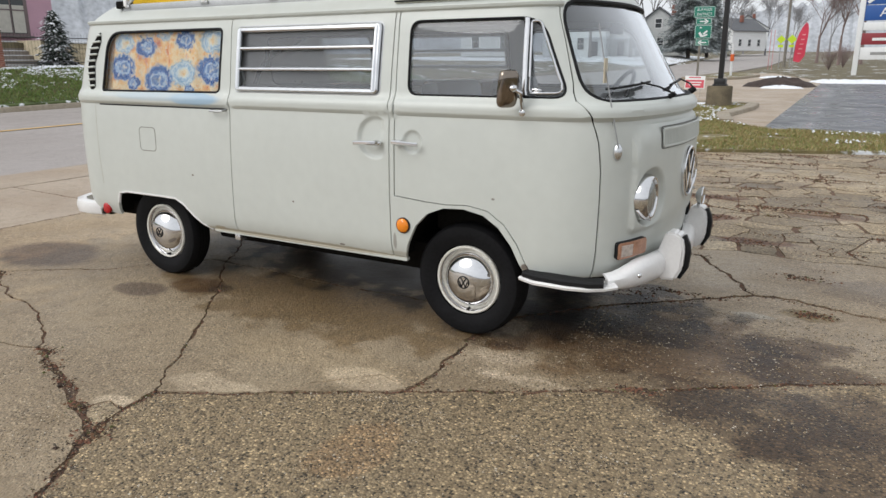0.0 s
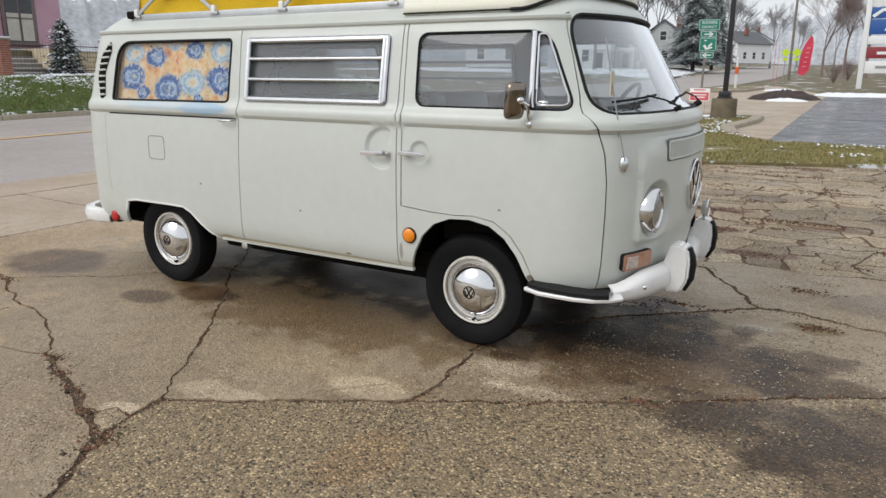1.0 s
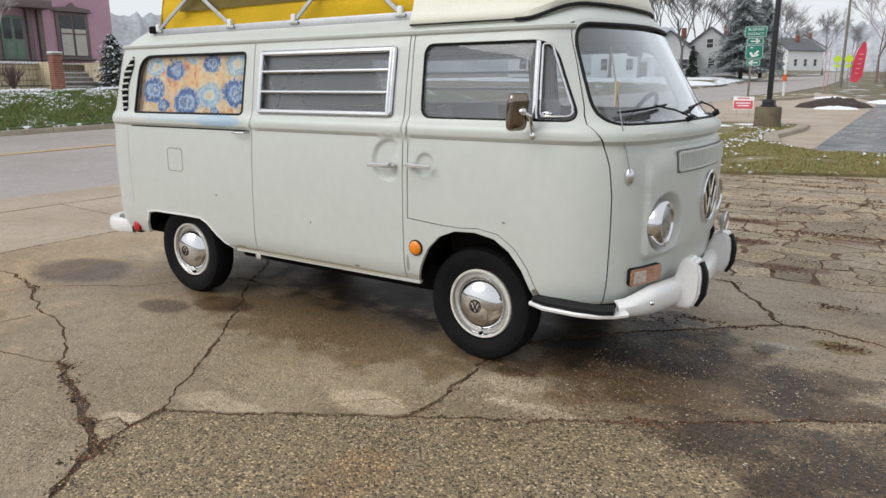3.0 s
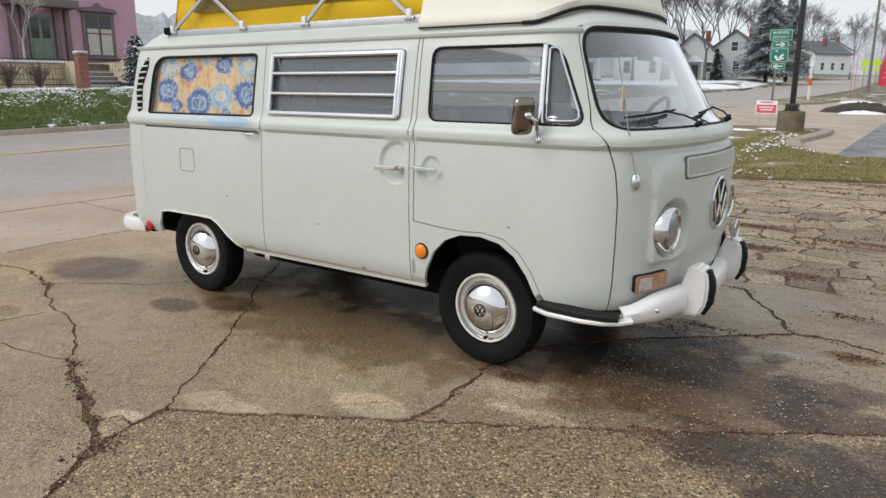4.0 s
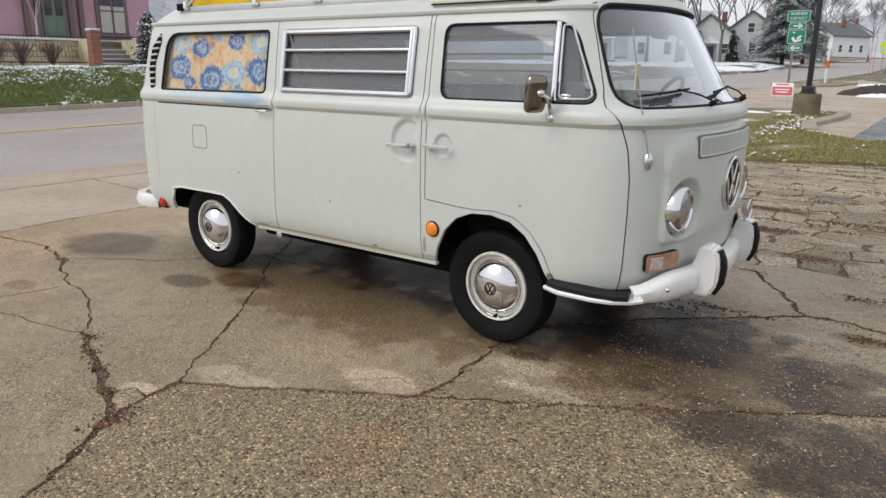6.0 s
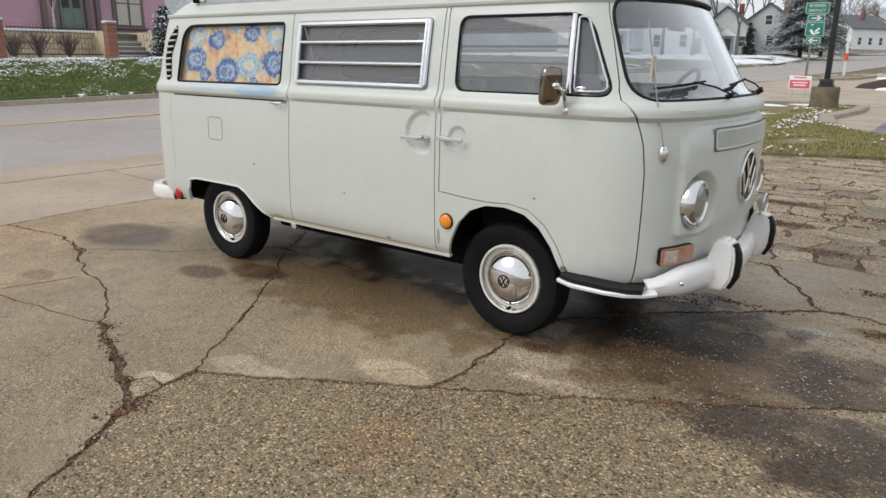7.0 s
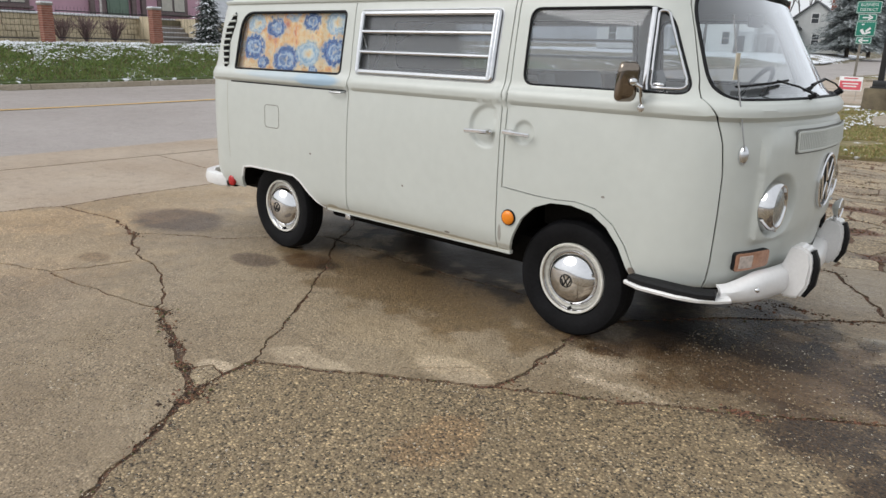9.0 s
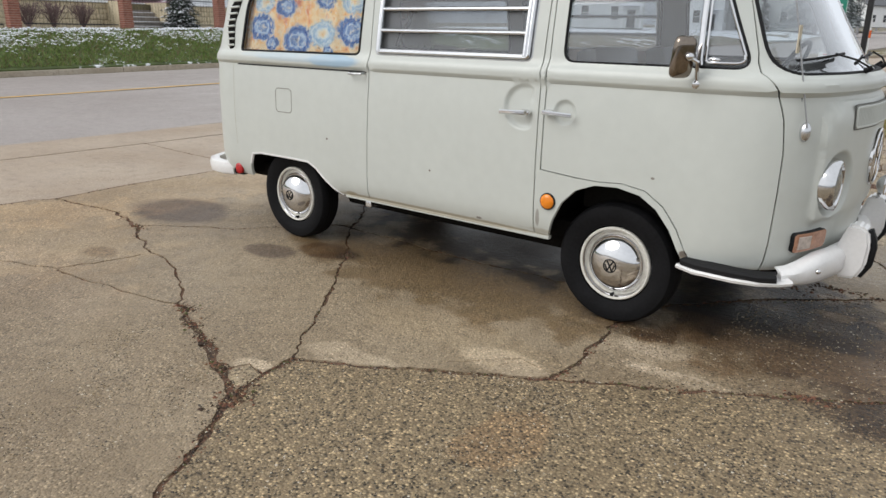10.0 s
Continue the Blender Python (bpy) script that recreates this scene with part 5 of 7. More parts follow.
# wipers
for ys, ya, za, yb, zb_ in ((0.62, 0.17, 1.325, 0.52, 1.352), (1.24, 0.80, 1.33, 1.14, 1.352)):
    p0 = skin(front_s(ys, 1.272), 1.272, 0.028)
    mid_y, mid_z = ya + (yb - ya) * 0.62, za + (zb_ - za) * 0.62
    p1 = skin(front_s(mid_y, mid_z), mid_z, 0.03)
    wiper = part("wiper", bm_tube([p0, p0.lerp(p1, 0.5) + Vector((0.010, 0, 0.006)), p1], 0.0045), SEAL, van, "black windscreen wiper")
    part("spindle", bm_cyl(0.014, 0.034, p0 - Vector((0.008, 0, 0.006)), Matrix.Rotation(radians(60), 4, "Y"), 14, 0.011), SEAL, wiper)
    bl = []
    for k in range(9):
        t = k / 8
        yy, zz = ya + (yb - ya) * t, za + (zb_ - za) * t
        bl.append(skin(front_s(yy, zz), zz, 0.010))
    part("wiper_blade", bm_sweep(bl, [(1, 0, 0)] * 9, flat(0.010, 0.014)), BLACK, wiper)
    part("blade_bridge", bm_sweep([q + Vector((0.012, 0, 0.004)) for q in bl[2:7]], [(1, 0, 0)] * 5, flat(0.008, 0.006)), BLACK, wiper)
part("washer_nozzle", bm_cyl(0.016, 0.035, skin(X0 + LF + 0.55, 1.275, 0.02), Matrix.Rotation(radians(40), 4, "Y"), 12, 0.008), SEAL, van)

# sills, underside and wheel wells
for y in (0.045, 2 * HALF - 0.045):
    part("sill", bm_box((1.5, 0.03, 0.022), (1.31, y, 0.395), 0.006), PAINT, van)
    part("jacking_point", bm_box((0.05, 0.06, 0.04), (0.745, y + (0.03 if y < 1 else -0.03), 0.362), 0.008), ALU, van)
part("underbody", bm_box((3.9, 1.40, 0.10), (1.2, HALF, 0.42), 0.02), DARK, van, "dark underbody")
# hidden low pan, beam, gearbox and exhaust, added to block light under the van
part("blocker_floor_pan", bm_box((1.75, 1.22, 0.12), (1.22, HALF, 0.33), 0.04), DARK, van, "plain dark floor pan box, added to block light under the van")
part("front_beam", bm_cyl(0.07, 1.1, (2.42, HALF, 0.27), ROT_Y, 16), DARK, van)
part("gearbox", bm_box((0.9, 0.42, 0.26), (-0.25, HALF, 0.31), 0.06), DARK, van)
part("exhaust", bm_cyl(0.07, 0.9, (-0.62, HALF, 0.29), ROT_Y, 16), DARK, van)
for x, w in ((2.40, 0.76), (0.08, 1.0)):
    for y in (0.27, 2 * HALF - 0.27):
        bm = bmesh.new()
        ring = [(x + w / 2 * math.cos(a), 0.41 + 0.35 * math.sin(a)) for a in np.linspace(0, math.pi, 18)]
        va = [bm.verts.new((u, y - 0.22, v)) for u, v in ring]
        vb = [bm.verts.new((u, y + 0.22, v)) for u, v in ring]
        for j in range(17):
            bm.faces.new((va[j], va[j + 1], vb[j + 1], vb[j]))
        bm.faces.new(vb if y < 1 else va)
        part("wheel_well", bm, DARK, van, "dark wheel well")
for x in (0.0, 2.4):
    part("axle", bm_cyl(0.05, 1.3, (x, HALF, 0.31), ROT_Y, 14), DARK, van)
rim_strip("arch_bead", xz([(x, z - 0.006) for x, z in REAR_ARCH[1:]]), disc(0.010, 6), WHITE, van, "pale wheel arch bead", off=-0.006, closed=False)

# wheels
def wheel(x, y, turn):
    w = part("wheel", bm_lathe([(0.186, 0.02), (0.200, 0.062), (0.235, 0.078), (0.27, 0.082), (0.296, 0.074), (0.309, 0.055), (0.312, 0.03), (0.312, -0.03), (0.309, -0.055), (0.296, -0.074), (0.25, -0.082), (0.21, -0.064), (0.186, -0.03)], Matrix(), 56, close=True), TYRE, van, "black tyre on a cream steel wheel with chrome cap")
    w.matrix_local = pose(x, y, 0.31, 90, 0, 0) if not turn else pose(x, y, 0.31, 90, 0, 180)
    part("tyre_tread", bm_lathe([(0.3135, a) for a in (-0.048, -0.04)] , Matrix(), 56), DARK, w)
    for a in (-0.024, 0.0, 0.024):
        part("tread_groove", bm_lathe([(0.3128, a - 0.003), (0.3131, a), (0.3128, a + 0.003)], Matrix(), 56), DARK, w)
    part("rim", bm_lathe([(0.190, 0.046), (0.190, 0.060), (0.185, 0.066), (0.177, 0.064), (0.172, 0.052), (0.168, 0.034), (0.160, 0.028), (0.148, 0.034), (0.140, 0.026), (0.13, 0.026)], Matrix(), 48), RIM, w, "cream painted steel rim")
    part("rim_band", bm_lathe([(0.1745, 0.061), (0.1705, 0.053), (0.1675, 0.037)], Matrix(), 48), CHROME, w, "bright trim band")
    part("valve", bm_cyl(0.006, 0.03, (0.0, -0.165, 0.05), None, 8), BLACK, w)
    cap = part("hub_cap", bm_lathe([(0.150, 0.030), (0.150, 0.042), (0.144, 0.050), (0.140, 0.056), (0.124, 0.076), (0.097, 0.094), (0.060, 0.106), (0.027, 0.110), (0.004, 0.1105)], Matrix(), 48), CHROME, w, "domed chrome hub cap")
    part("cap_mark", bm_lathe([(0.036, 0.106), (0.036, 0.1115), (0.030, 0.1120), (0.030, 0.106)], Matrix(), 24), BLACK, cap, "small round black mark")
    for a, b in (((-0.016, 0.024), (0, -0.002)), ((0.016, 0.024), (0, -0.002)), ((-0.026, 0.006), (-0.012, -0.026)), ((0.026, 0.006), (0.012, -0.026)), ((-0.012, -0.026), (0, 0)), ((0.012, -0.026), (0, 0))):
        part("cap_bar", bm_sweep([(a[0], a[1], 0.111), (b[0], b[1], 0.111)], [(0, 0, 1)] * 2, flat(0.007, 0.004)), BLACK, cap)


for x in (0.0, 2.405):
    wheel(x, 0.145 if x < 1 else 0.16, False)
    wheel(x, 2 * HALF - 0.145, True)

# ---- pop-up roof ----
def cap_edge(s):
    """Height of the luggage cap's lower edge: low along the sides, sweeping up over the windscreen."""
    x = on_body(s, TOP).x
    return 0.046 + 0.075 * smooth_step((x - 2.62) / 0.30)


def cap_ring(inset, up):
    s_a = s_at_x(1.945, TOP)
    ss = list(np.linspace(s_a, X0 + LF, 50))
    ss += [2 * (X0 + LF) - s for s in ss[-2::-1]]
    out = []
    for s in ss:
        p = on_body(s, TOP)
        t = 0.035 + inset + 0.10 * smooth_step((p.x - 2.6) / 0.35)
        spine = Vector((max(1.945, min(2.35, p.x)), HALF, TOP))
        q = p.lerp(spine, t)
        q.z = TOP + cap_edge(s) + up
        out.append(q)
    return out


cap_rings = [cap_ring(0.02, -0.02), cap_ring(0.0, 0.0), cap_ring(0.0, 0.035), cap_ring(0.015, 0.05), cap_ring(0.035, 0.09), cap_ring(0.06, 0.16), cap_ring(0.12, 0.225), cap_ring(0.25, 0.27), cap_ring(0.5, 0.29), cap_ring(0.97, 0.295)]
bm = bm_loft(cap_rings, closed=False)
luggage = part("luggage_cap", bm, CAP, van, "cream fibreglass luggage tray over the cab")
back_wall = [r[0] for r in cap_rings] + [r[-1] for r in cap_rings[::-1]]
bm = bmesh.new()
bm.faces.new([bm.verts.new(p) for p in back_wall])
part("tray_back", bm, CAP, luggage, smooth=False)
edge_line = [p + Vector((0, 0, -0.004)) for p in cap_ring(-0.004, 0.0)]
front_edge = [q for q in edge_line if q.x > 2.55]
part("rubber_edge", bm_sweep(front_edge, [(0, 0, 1)] * len(front_edge), disc(0.010, 6)), SEAL, luggage)
part("rubber_edge", bm_sweep(edge_line, [(0, 0, 1)] * len(edge_line), disc(0.005, 6)), SEAL, luggage, "black rubber edge seal")

pop = part("canvas_tent", bmesh.new(), YELLOW, van, "yellow and olive canvas of the raised roof")
def tent_side(y, sgn):
    """Canvas side with slack folds; bottom on the roof rail."""
    us, vs = np.linspace(0, 1, 46), np.linspace(0, 1, 16)
    verts, faces = [], []
    for v in vs:
        for u in us:
            lean = 0.16 * v
            x = -0.35 + lean * 0.75 + u * (2.28 - lean * 0.75)
            fold = 0.012 * math.sin(9 * v + 3 * u) + 0.008 * math.sin(23 * v + 2 * u)
            verts.append((x, y + sgn * (0.05 * v + fold), 1.835 + 0.62 * v))
    n = len(us)
    for j in range(len(vs) - 1):
        for i in range(n - 1):
            faces.append((j * n + i, j * n + i + 1, (j + 1) * n + i + 1, (j + 1) * n + i))
    return verts, faces


for y, sgn in ((0.24, 1), (1.48, -1)):
    v, f = tent_side(y, sgn)
    pydata("canvas_side", v, f, YELLOW, pop)
    # darker olive panel of the canvas
    us, vs = np.linspace(0, 1, 36), np.linspace(0, 1, 10)
    vv = []
    for b in vs:
        for a in us:
            h = 0.115 + b * 0.42
            lean = 0.16 * h / 0.62
            x = -0.12 + lean * 0.9 + a * (1.86 - lean * 0.5)
            fold = 0.010 * math.sin(14 * b + 4 * a)
            vv.append((x, y + sgn * (0.05 * h / 0.62 + fold) - sgn * 0.022, 1.835 + h))
    ff = [(j * 36 + i, j * 36 + i + 1, (j + 1) * 36 + i + 1, (j + 1) * 36 + i) for j in range(9) for i in range(35)]
    pydata("olive_panel", vv, ff, OLIVE, pop, "olive canvas panel")
for x0, x1 in ((-0.35, -0.23), (1.93, 1.93)):
    bm = bmesh.new()
    q = [bm.verts.new(p) for p in ((x0, 0.24, 1.835), (x0, 1.48, 1.835), (x1, 1.43, 2.455), (x1, 0.29, 2.455))]
    bm.faces.new(q)
    part("canvas_end", bm, YELLOW, pop)
part("tent_lid", bm_box((2.25, 1.3, 0.05), (0.88, HALF, 2.47), 0.02), CAP, van, "raised roof lid")
rail_z = 1.815
for y in (0.215, 1.505):
    rail = part("roof_rail", bm_box((2.30, 0.03, 0.055), (0.80, y, rail_z), 0.006), DULL_ALU, van, "aluminium rail along the tent base")
for xa, xb in ((-0.30, 0.02), (0.455, 0.188), (1.03, 1.23), (1.835, 1.60)):
    for y in (0.20, 1.52):
        st = part("lifting_strut", bm_sweep([(xa, y, 1.835), (xb, y, 2.02 if xb != 1.23 else 1.99), (xb + (xb - xa) * 1.9, y, 2.40)], [(0, -1, 0)] * 3, flat(0.026, 0.014)), DULL_ALU, van, "aluminium lifting strut")
        part("strut_bracket", bm_box((0.07, 0.026, 0.02), (xa, y, 1.825), 0.006), DULL_ALU, st)
        part("strut_foot", bm_box((0.035, 0.022, 0.05), (xa, y - 0.006, 1.85), 0.008), WHITE, st)
part("rear_bracket", bm_box((0.10, 0.10, 0.05), (-0.35, 0.235, 1.84), 0.01), DARK, van)

# ---- inside ----
part("cabin_floor", bm_box((3.7, 0.8, 0.03), (1.25, HALF, 0.55)), DARK, van)
def seat(y):
    s = part("front_seat", bm_box((0.50, 0.52, 0.16), (2.42, y, 0.98), 0.05), VINYL, van, "black pleated vinyl seat")
    part("seat_base", bm_box((0.5, 0.5, 0.35), (2.42, y, 0.73), 0.02), DARK, s)
    part("backrest", bm_box((0.13, 0.52, 0.46), (2.16, y, 1.13), 0.05, Matrix.Rotation(radians(-10), 4, "Y")), VINYL, s)
    for k in range(7):
        part("pleat", bm_tube([(2.235, y - 0.21 + k * 0.07, 0.94), (2.205, y - 0.21 + k * 0.07, 1.14), (2.165, y - 0.21 + k * 0.07, 1.335)], 0.02, 6), VINYL, s)


seat(0.42), seat(1.28)
dash_pts = [(3.0, 0.16, 1.20), (3.06, 0.4, 1.21), (3.09, HALF, 1.215), (3.06, 1.32, 1.21), (3.0, 1.56, 1.20)]
dash = part("dashboard", bm_sweep(dash_pts, [(0, 0, 1)] * 5, [(-0.13, -0.12), (-0.16, 0.0), (-0.10, 0.045), (0.14, 0.06), (0.16, -0.06)]), mat("dash_grey", (0.12, 0.13, 0.13), 0.6), van, "grey dashboard")
wm = Matrix.Translation((2.80, 1.30, 1.22)) @ Matrix.Rotation(radians(-62), 4, "Y") @ Matrix.Rotation(radians(90), 4, "Z")
bm = bmesh.new()
ring = [wm @ Vector((0.20 * math.cos(a), 0.20 * math.sin(a), 0)) for a in np.linspace(0, 2 * math.pi, 37)[:-1]]
up = wm.to_3x3() @ Vector((0, 0, 1))
sw = part("steering_wheel", bm_sweep(ring, [up] * 36, disc(0.013, 8), True), BLACK, van, "thin black steering wheel")
part("spoke", bm_tube([wm @ Vector((-0.2, 0, 0)), wm @ Vector((0, -0.02, -0.03)), wm @ Vector((0.2, 0, 0))], 0.014), BLACK, sw)
part("column", bm_tube([wm @ Vector((0, 0, -0.03)), wm @ Vector((0, 0, -0.45))], 0.03), BLACK, sw)
part("inner_mirror", bm_box((0.02, 0.20, 0.06), (2.92, HALF, 1.63), 0.008), BLACK, van)
part("headlining", bm_loft([[roof_point(s, t, -0.03) for s in PERI] for t in (0.02, 0.1, 0.3, 0.6, 0.9)], cap=True), mat("pale_headlining", (0.42, 0.42, 0.40), 0.85), van)
for sgn in (0, 1):
    lp = [(-0.66, 1.24), (-0.70, 0.58), (2.0, 0.58), (2.0, 1.24)]
    lp = xz(lp) if not sgn else flip(xz(lp))
    panel("side_lining", lp, parent=van, material=BIRCH, off=-0.06, depth=0.0, step=0.12, label="brown inner side panel")
part("camp_cabinet", bm_box((0.45, 0.5, 0.75), (1.75, 1.35, 0.95), 0.01), BIRCH, van, "brown wooden camping cabinet")
part("rear_bench", bm_box((0.6, 1.2, 0.5), (0.35, 0.95, 0.8), 0.05), mat("bench_cloth", (0.25, 0.2, 0.14), 0.9), van)

# tie-dyed curtain
BLOOMS = ((0.34, 0.74, 0.066), (0.13, 0.40, 0.084), (0.455, 0.19, 0.092), (0.90, 0.36, 0.088), (0.675, 0.86, 0.060), (0.72, 0.03, 0.036), (0.23, 0.13, 0.046))
PALE_BLOOMS = ((0.665, 0.31, 0.080), (0.90, 0.84, 0.075), (0.14, 0.82, 0.062), (0.50, 0.98, 0.05))


def curtain_mat():
    """Orange and cream cloth with rings of blue dye."""
    m = mat("tie_dye_cloth", (0.72, 0.42, 0.20), 0.9)
    n, l = m.node_tree.nodes, m.node_tree.links
    b = n["Principled BSDF"]
    co = n.new("ShaderNodeTexCoord")

    def cloth_noise(scale, detail=6):
        t = n.new("ShaderNodeTexNoise")
        t.inputs["Scale"].default_value, t.inputs["Detail"].default_value = scale, detail
        l.new(co.outputs["Object"], t.inputs["Vector"])
        return t

    def ramp_of(src, stops):
        r = n.new("ShaderNodeValToRGB")
        e = r.color_ramp.elements
        e[0].position, e[0].color = stops[0][0], rgb(stops[0][1])
        e[1].position, e[1].color = stops[-1][0], rgb(stops[-1][1])
        for p, c in stops[1:-1]:
            e.new(p).color = rgb(c)
        l.new(src, r.inputs["Fac"])
        return r.outputs["Color"]

    def mixed(fac, a, c):
        mx = n.new("ShaderNodeMix")
        mx.data_type = "RGBA"
        l.new(fac, mx.inputs["Factor"])
        l.new(a, mx.inputs[6])
        l.new(c, mx.inputs[7])
        return mx.outputs[2]

    ground_cloth = ramp_of(cloth_noise(13, 8).outputs["Fac"], [(0.30, (0.62, 0.20, 0.11)), (0.40, (0.80, 0.42, 0.16)), (0.50, (0.84, 0.56, 0.26)), (0.58, (0.86, 0.70, 0.44)), (0.66, (0.82, 0.44, 0.18)), (0.75, (0.25, 0.32, 0.48))])
    warp = cloth_noise(40, 7)
    shift = n.new("ShaderNodeMixRGB")
    shift.blend_type = "LINEAR_LIGHT"
    shift.inputs["Fac"].default_value = 0.036
    l.new(co.outputs["Object"], shift.inputs[1])
    l.new(warp.outputs["Color"], shift.inputs[2])
    def nearest(blooms):
        """Distance to the nearest bloom, in its radii, halved."""
        last = None
        for u, v, r in blooms:
            sub = n.new("ShaderNodeVectorMath")
            sub.operation = "SUBTRACT"
            sub.inputs[1].default_value = (-0.40 + 1.11 * u, 0, 1.275 + 0.375 * v)
            l.new(shift.outputs[0], sub.inputs[0])
            sc = n.new("ShaderNodeVectorMath")
            sc.operation = "MULTIPLY"
            sc.inputs[1].default_value = (0.5 * 0.66 / r, 0, 0.5 / r)
            l.new(sub.outputs[0], sc.inputs[0])
            ln = n.new("ShaderNodeVectorMath")
            ln.operation = "LENGTH"
            l.new(sc.outputs[0], ln.inputs[0])
            if last is None:
                last = ln.outputs["Value"]
            else:
                mn = n.new("ShaderNodeMath")
                mn.operation = "MINIMUM"
                l.new(last, mn.inputs[0])
                l.new(ln.outputs["Value"], mn.inputs[1])
                last = mn.outputs[0]
        return last

    col = ground_cloth
    for blooms, stops in (
        (PALE_BLOOMS, [(0.0, (0.78, 0.50, 0.22)), (0.13, (0.80, 0.70, 0.50)), (0.22, (0.62, 0.70, 0.74)), (0.32, (0.25, 0.42, 0.60)), (0.39, (0.66, 0.72, 0.72)), (0.47, (0.22, 0.40, 0.58)), (0.53, (0.60, 0.66, 0.64))]),
        (BLOOMS, [(0.0, (0.70, 0.62, 0.50)), (0.07, (0.30, 0.40, 0.56)), (0.15, (0.08, 0.18, 0.42)), (0.23, (0.50, 0.62, 0.72)), (0.30, (0.10, 0.22, 0.50)), (0.38, (0.030, 0.08, 0.27)), (0.46, (0.08, 0.20, 0.46)), (0.53, (0.45, 0.56, 0.66))]),
    ):
        d = nearest(blooms)
        edge = n.new("ShaderNodeMapRange")
        edge.inputs["From Min"].default_value, edge.inputs["From Max"].default_value = 0.46, 0.57
        l.new(d, edge.inputs["Value"])
        col = mixed(edge.outputs["Result"], ramp_of(d, stops), col)
    # scattered dark dye flecks
    fleck = n.new("ShaderNodeMapRange")
    fleck.inputs["From Min"].default_value, fleck.inputs["From Max"].default_value = 0.66, 0.72
    fleck.inputs["To Max"].default_value = 0.8
    l.new(cloth_noise(22, 4).outputs["Fac"], fleck.inputs["Value"])
    navy = n.new("ShaderNodeRGB")
    navy.outputs[0].default_value = (0.06, 0.09, 0.18, 1)
    col = mixed(fleck.outputs["Result"], col, navy.outputs[0])
    streak = n.new("ShaderNodeMapRange")
    streak.inputs["From Min"].default_value, streak.inputs["From Max"].default_value = 0.56, 0.66
    streak.inputs["To Max"].default_value = 0.75
    l.new(cloth_noise(34, 7).outputs["Fac"], streak.inputs["Value"])
    pale = n.new("ShaderNodeRGB")
    pale.outputs[0].default_value = (0.80, 0.72, 0.56, 1)
    l.new(mixed(streak.outputs["Result"], col, pale.outputs[0]), b.inputs["Base Color"])
    return m


CURTAIN = curtain_mat()
def curtain(y, flipit, name, x0, x1):
    us, vs = np.linspace(0, 1, 60), np.linspace(0, 1, 8)
    verts = []
    for v in vs:
        for u in us:
            z = 1.255 + 0.40 * v
            d = y + 0.07 * v + 0.007 * math.sin(u * 40) + 0.004 * math.sin(u * 93 + 2)
            verts.append((x0 + (x1 - x0) * u, d if not flipit else 2 * HALF - d, z))
    faces = [(j * 60 + i, j * 60 + i + 1, (j + 1) * 60 + i + 1, (j + 1) * 60 + i) for j in range(7) for i in range(59)]
    return tagged(pydata(name, verts, faces, CURTAIN), "orange and blue tie-dyed cloth curtain behind the rear window", "curtain")


curtain(0.055, False, "curtain", -0.45, 0.72)

# ---- verge, island and drive beyond the lot ----
strip = [(-4.6, 6.4), (1.9, 8.55), (9, 10.95), (14, 12.6), (14, 13.0), (9.0, 12.2), (4.56, 11.95), (2.43, 12.35), (1.55, 13.5), (1.15, 15.2), (1.40, 17.6), (1.35, 18.9), (0.4, 19.5), (-0.9, 19.2), (-2.6, 17.5), (-4.4, 12.0)]
verge = flat_piece("grass_verge", strip, TURF, 0.04, 0.5, 0.12)
tagged(verge, "thin yellowing grass verge dusted with snow", "verge", kind="structure")
drive = flat_piece("drive", [(-5.67, 6.1), (-4.5, 6.3), (-4.4, 12.0), (-2.6, 17.5), (-0.9, 19.2), (0.4, 19.5), (1.35, 18.9), (1.40, 17.6), (1.15, 15.2), (1.55, 13.5), (2.43, 12.35), (2.38, 20), (2.3, 34.9), (1.5, 40), (-1.2, 50), (-4.2, 50), (-5.0, 36), (-5.5, 20)], DRIVE, -0.004, 1.0)
tagged(drive, "tan concrete drive between road and car park", "drive", kind="structure")
park = flat_piece("car_park", [(2.43, 12.35), (4.56, 11.95), (9.0, 12.2), (14, 13), (60, 14), (60, 36), (2.3, 34.9), (2.38, 20)], ASPH, -0.002, 2.0)
tagged(park, "smooth wet black asphalt car park", "car park", kind="structure")


def at_ground(x, y):
    return (x, y, height(x, y))


def mound(name, x, y, rx, ry, h, material, label, category, turn=0, kind="", seed=1):
    """Low heap with an uneven outline."""
    rng = random.Random(seed)
    bm = bmesh.new()
    n, rings = 28, 6
    wob = [1 + 0.22 * noise.noise((math.cos(2 * math.pi * k / n) * 1.3, math.sin(2 * math.pi * k / n) * 1.3, seed)) for k in range(n)]
    vr = []
    for r in range(rings):
        f = 1 - r / rings
        vr.append([bm.verts.new((rx * f * wob[k] * math.cos(2 * math.pi * k / n), ry * f * wob[k] * math.sin(2 * math.pi * k / n), h * (1 - f ** 2) * (0.8 + 0.5 * noise.noise((f * 3, k * 0.6, seed))) - (0.05 if r == 0 else 0))) for k in range(n)])
    for a, b in zip(vr, vr[1:]):
        for k in range(n):
            bm.faces.new((a[k], a[(k + 1) % n], b[(k + 1) % n], b[k]))
    bm.faces.new(vr[-1])
    ob = part(name, bm, material)
    ob.matrix_world = pose(x, y, height(x, y) + 0.03, 0, 0, turn)
    return tagged(ob, label, category, kind=kind)


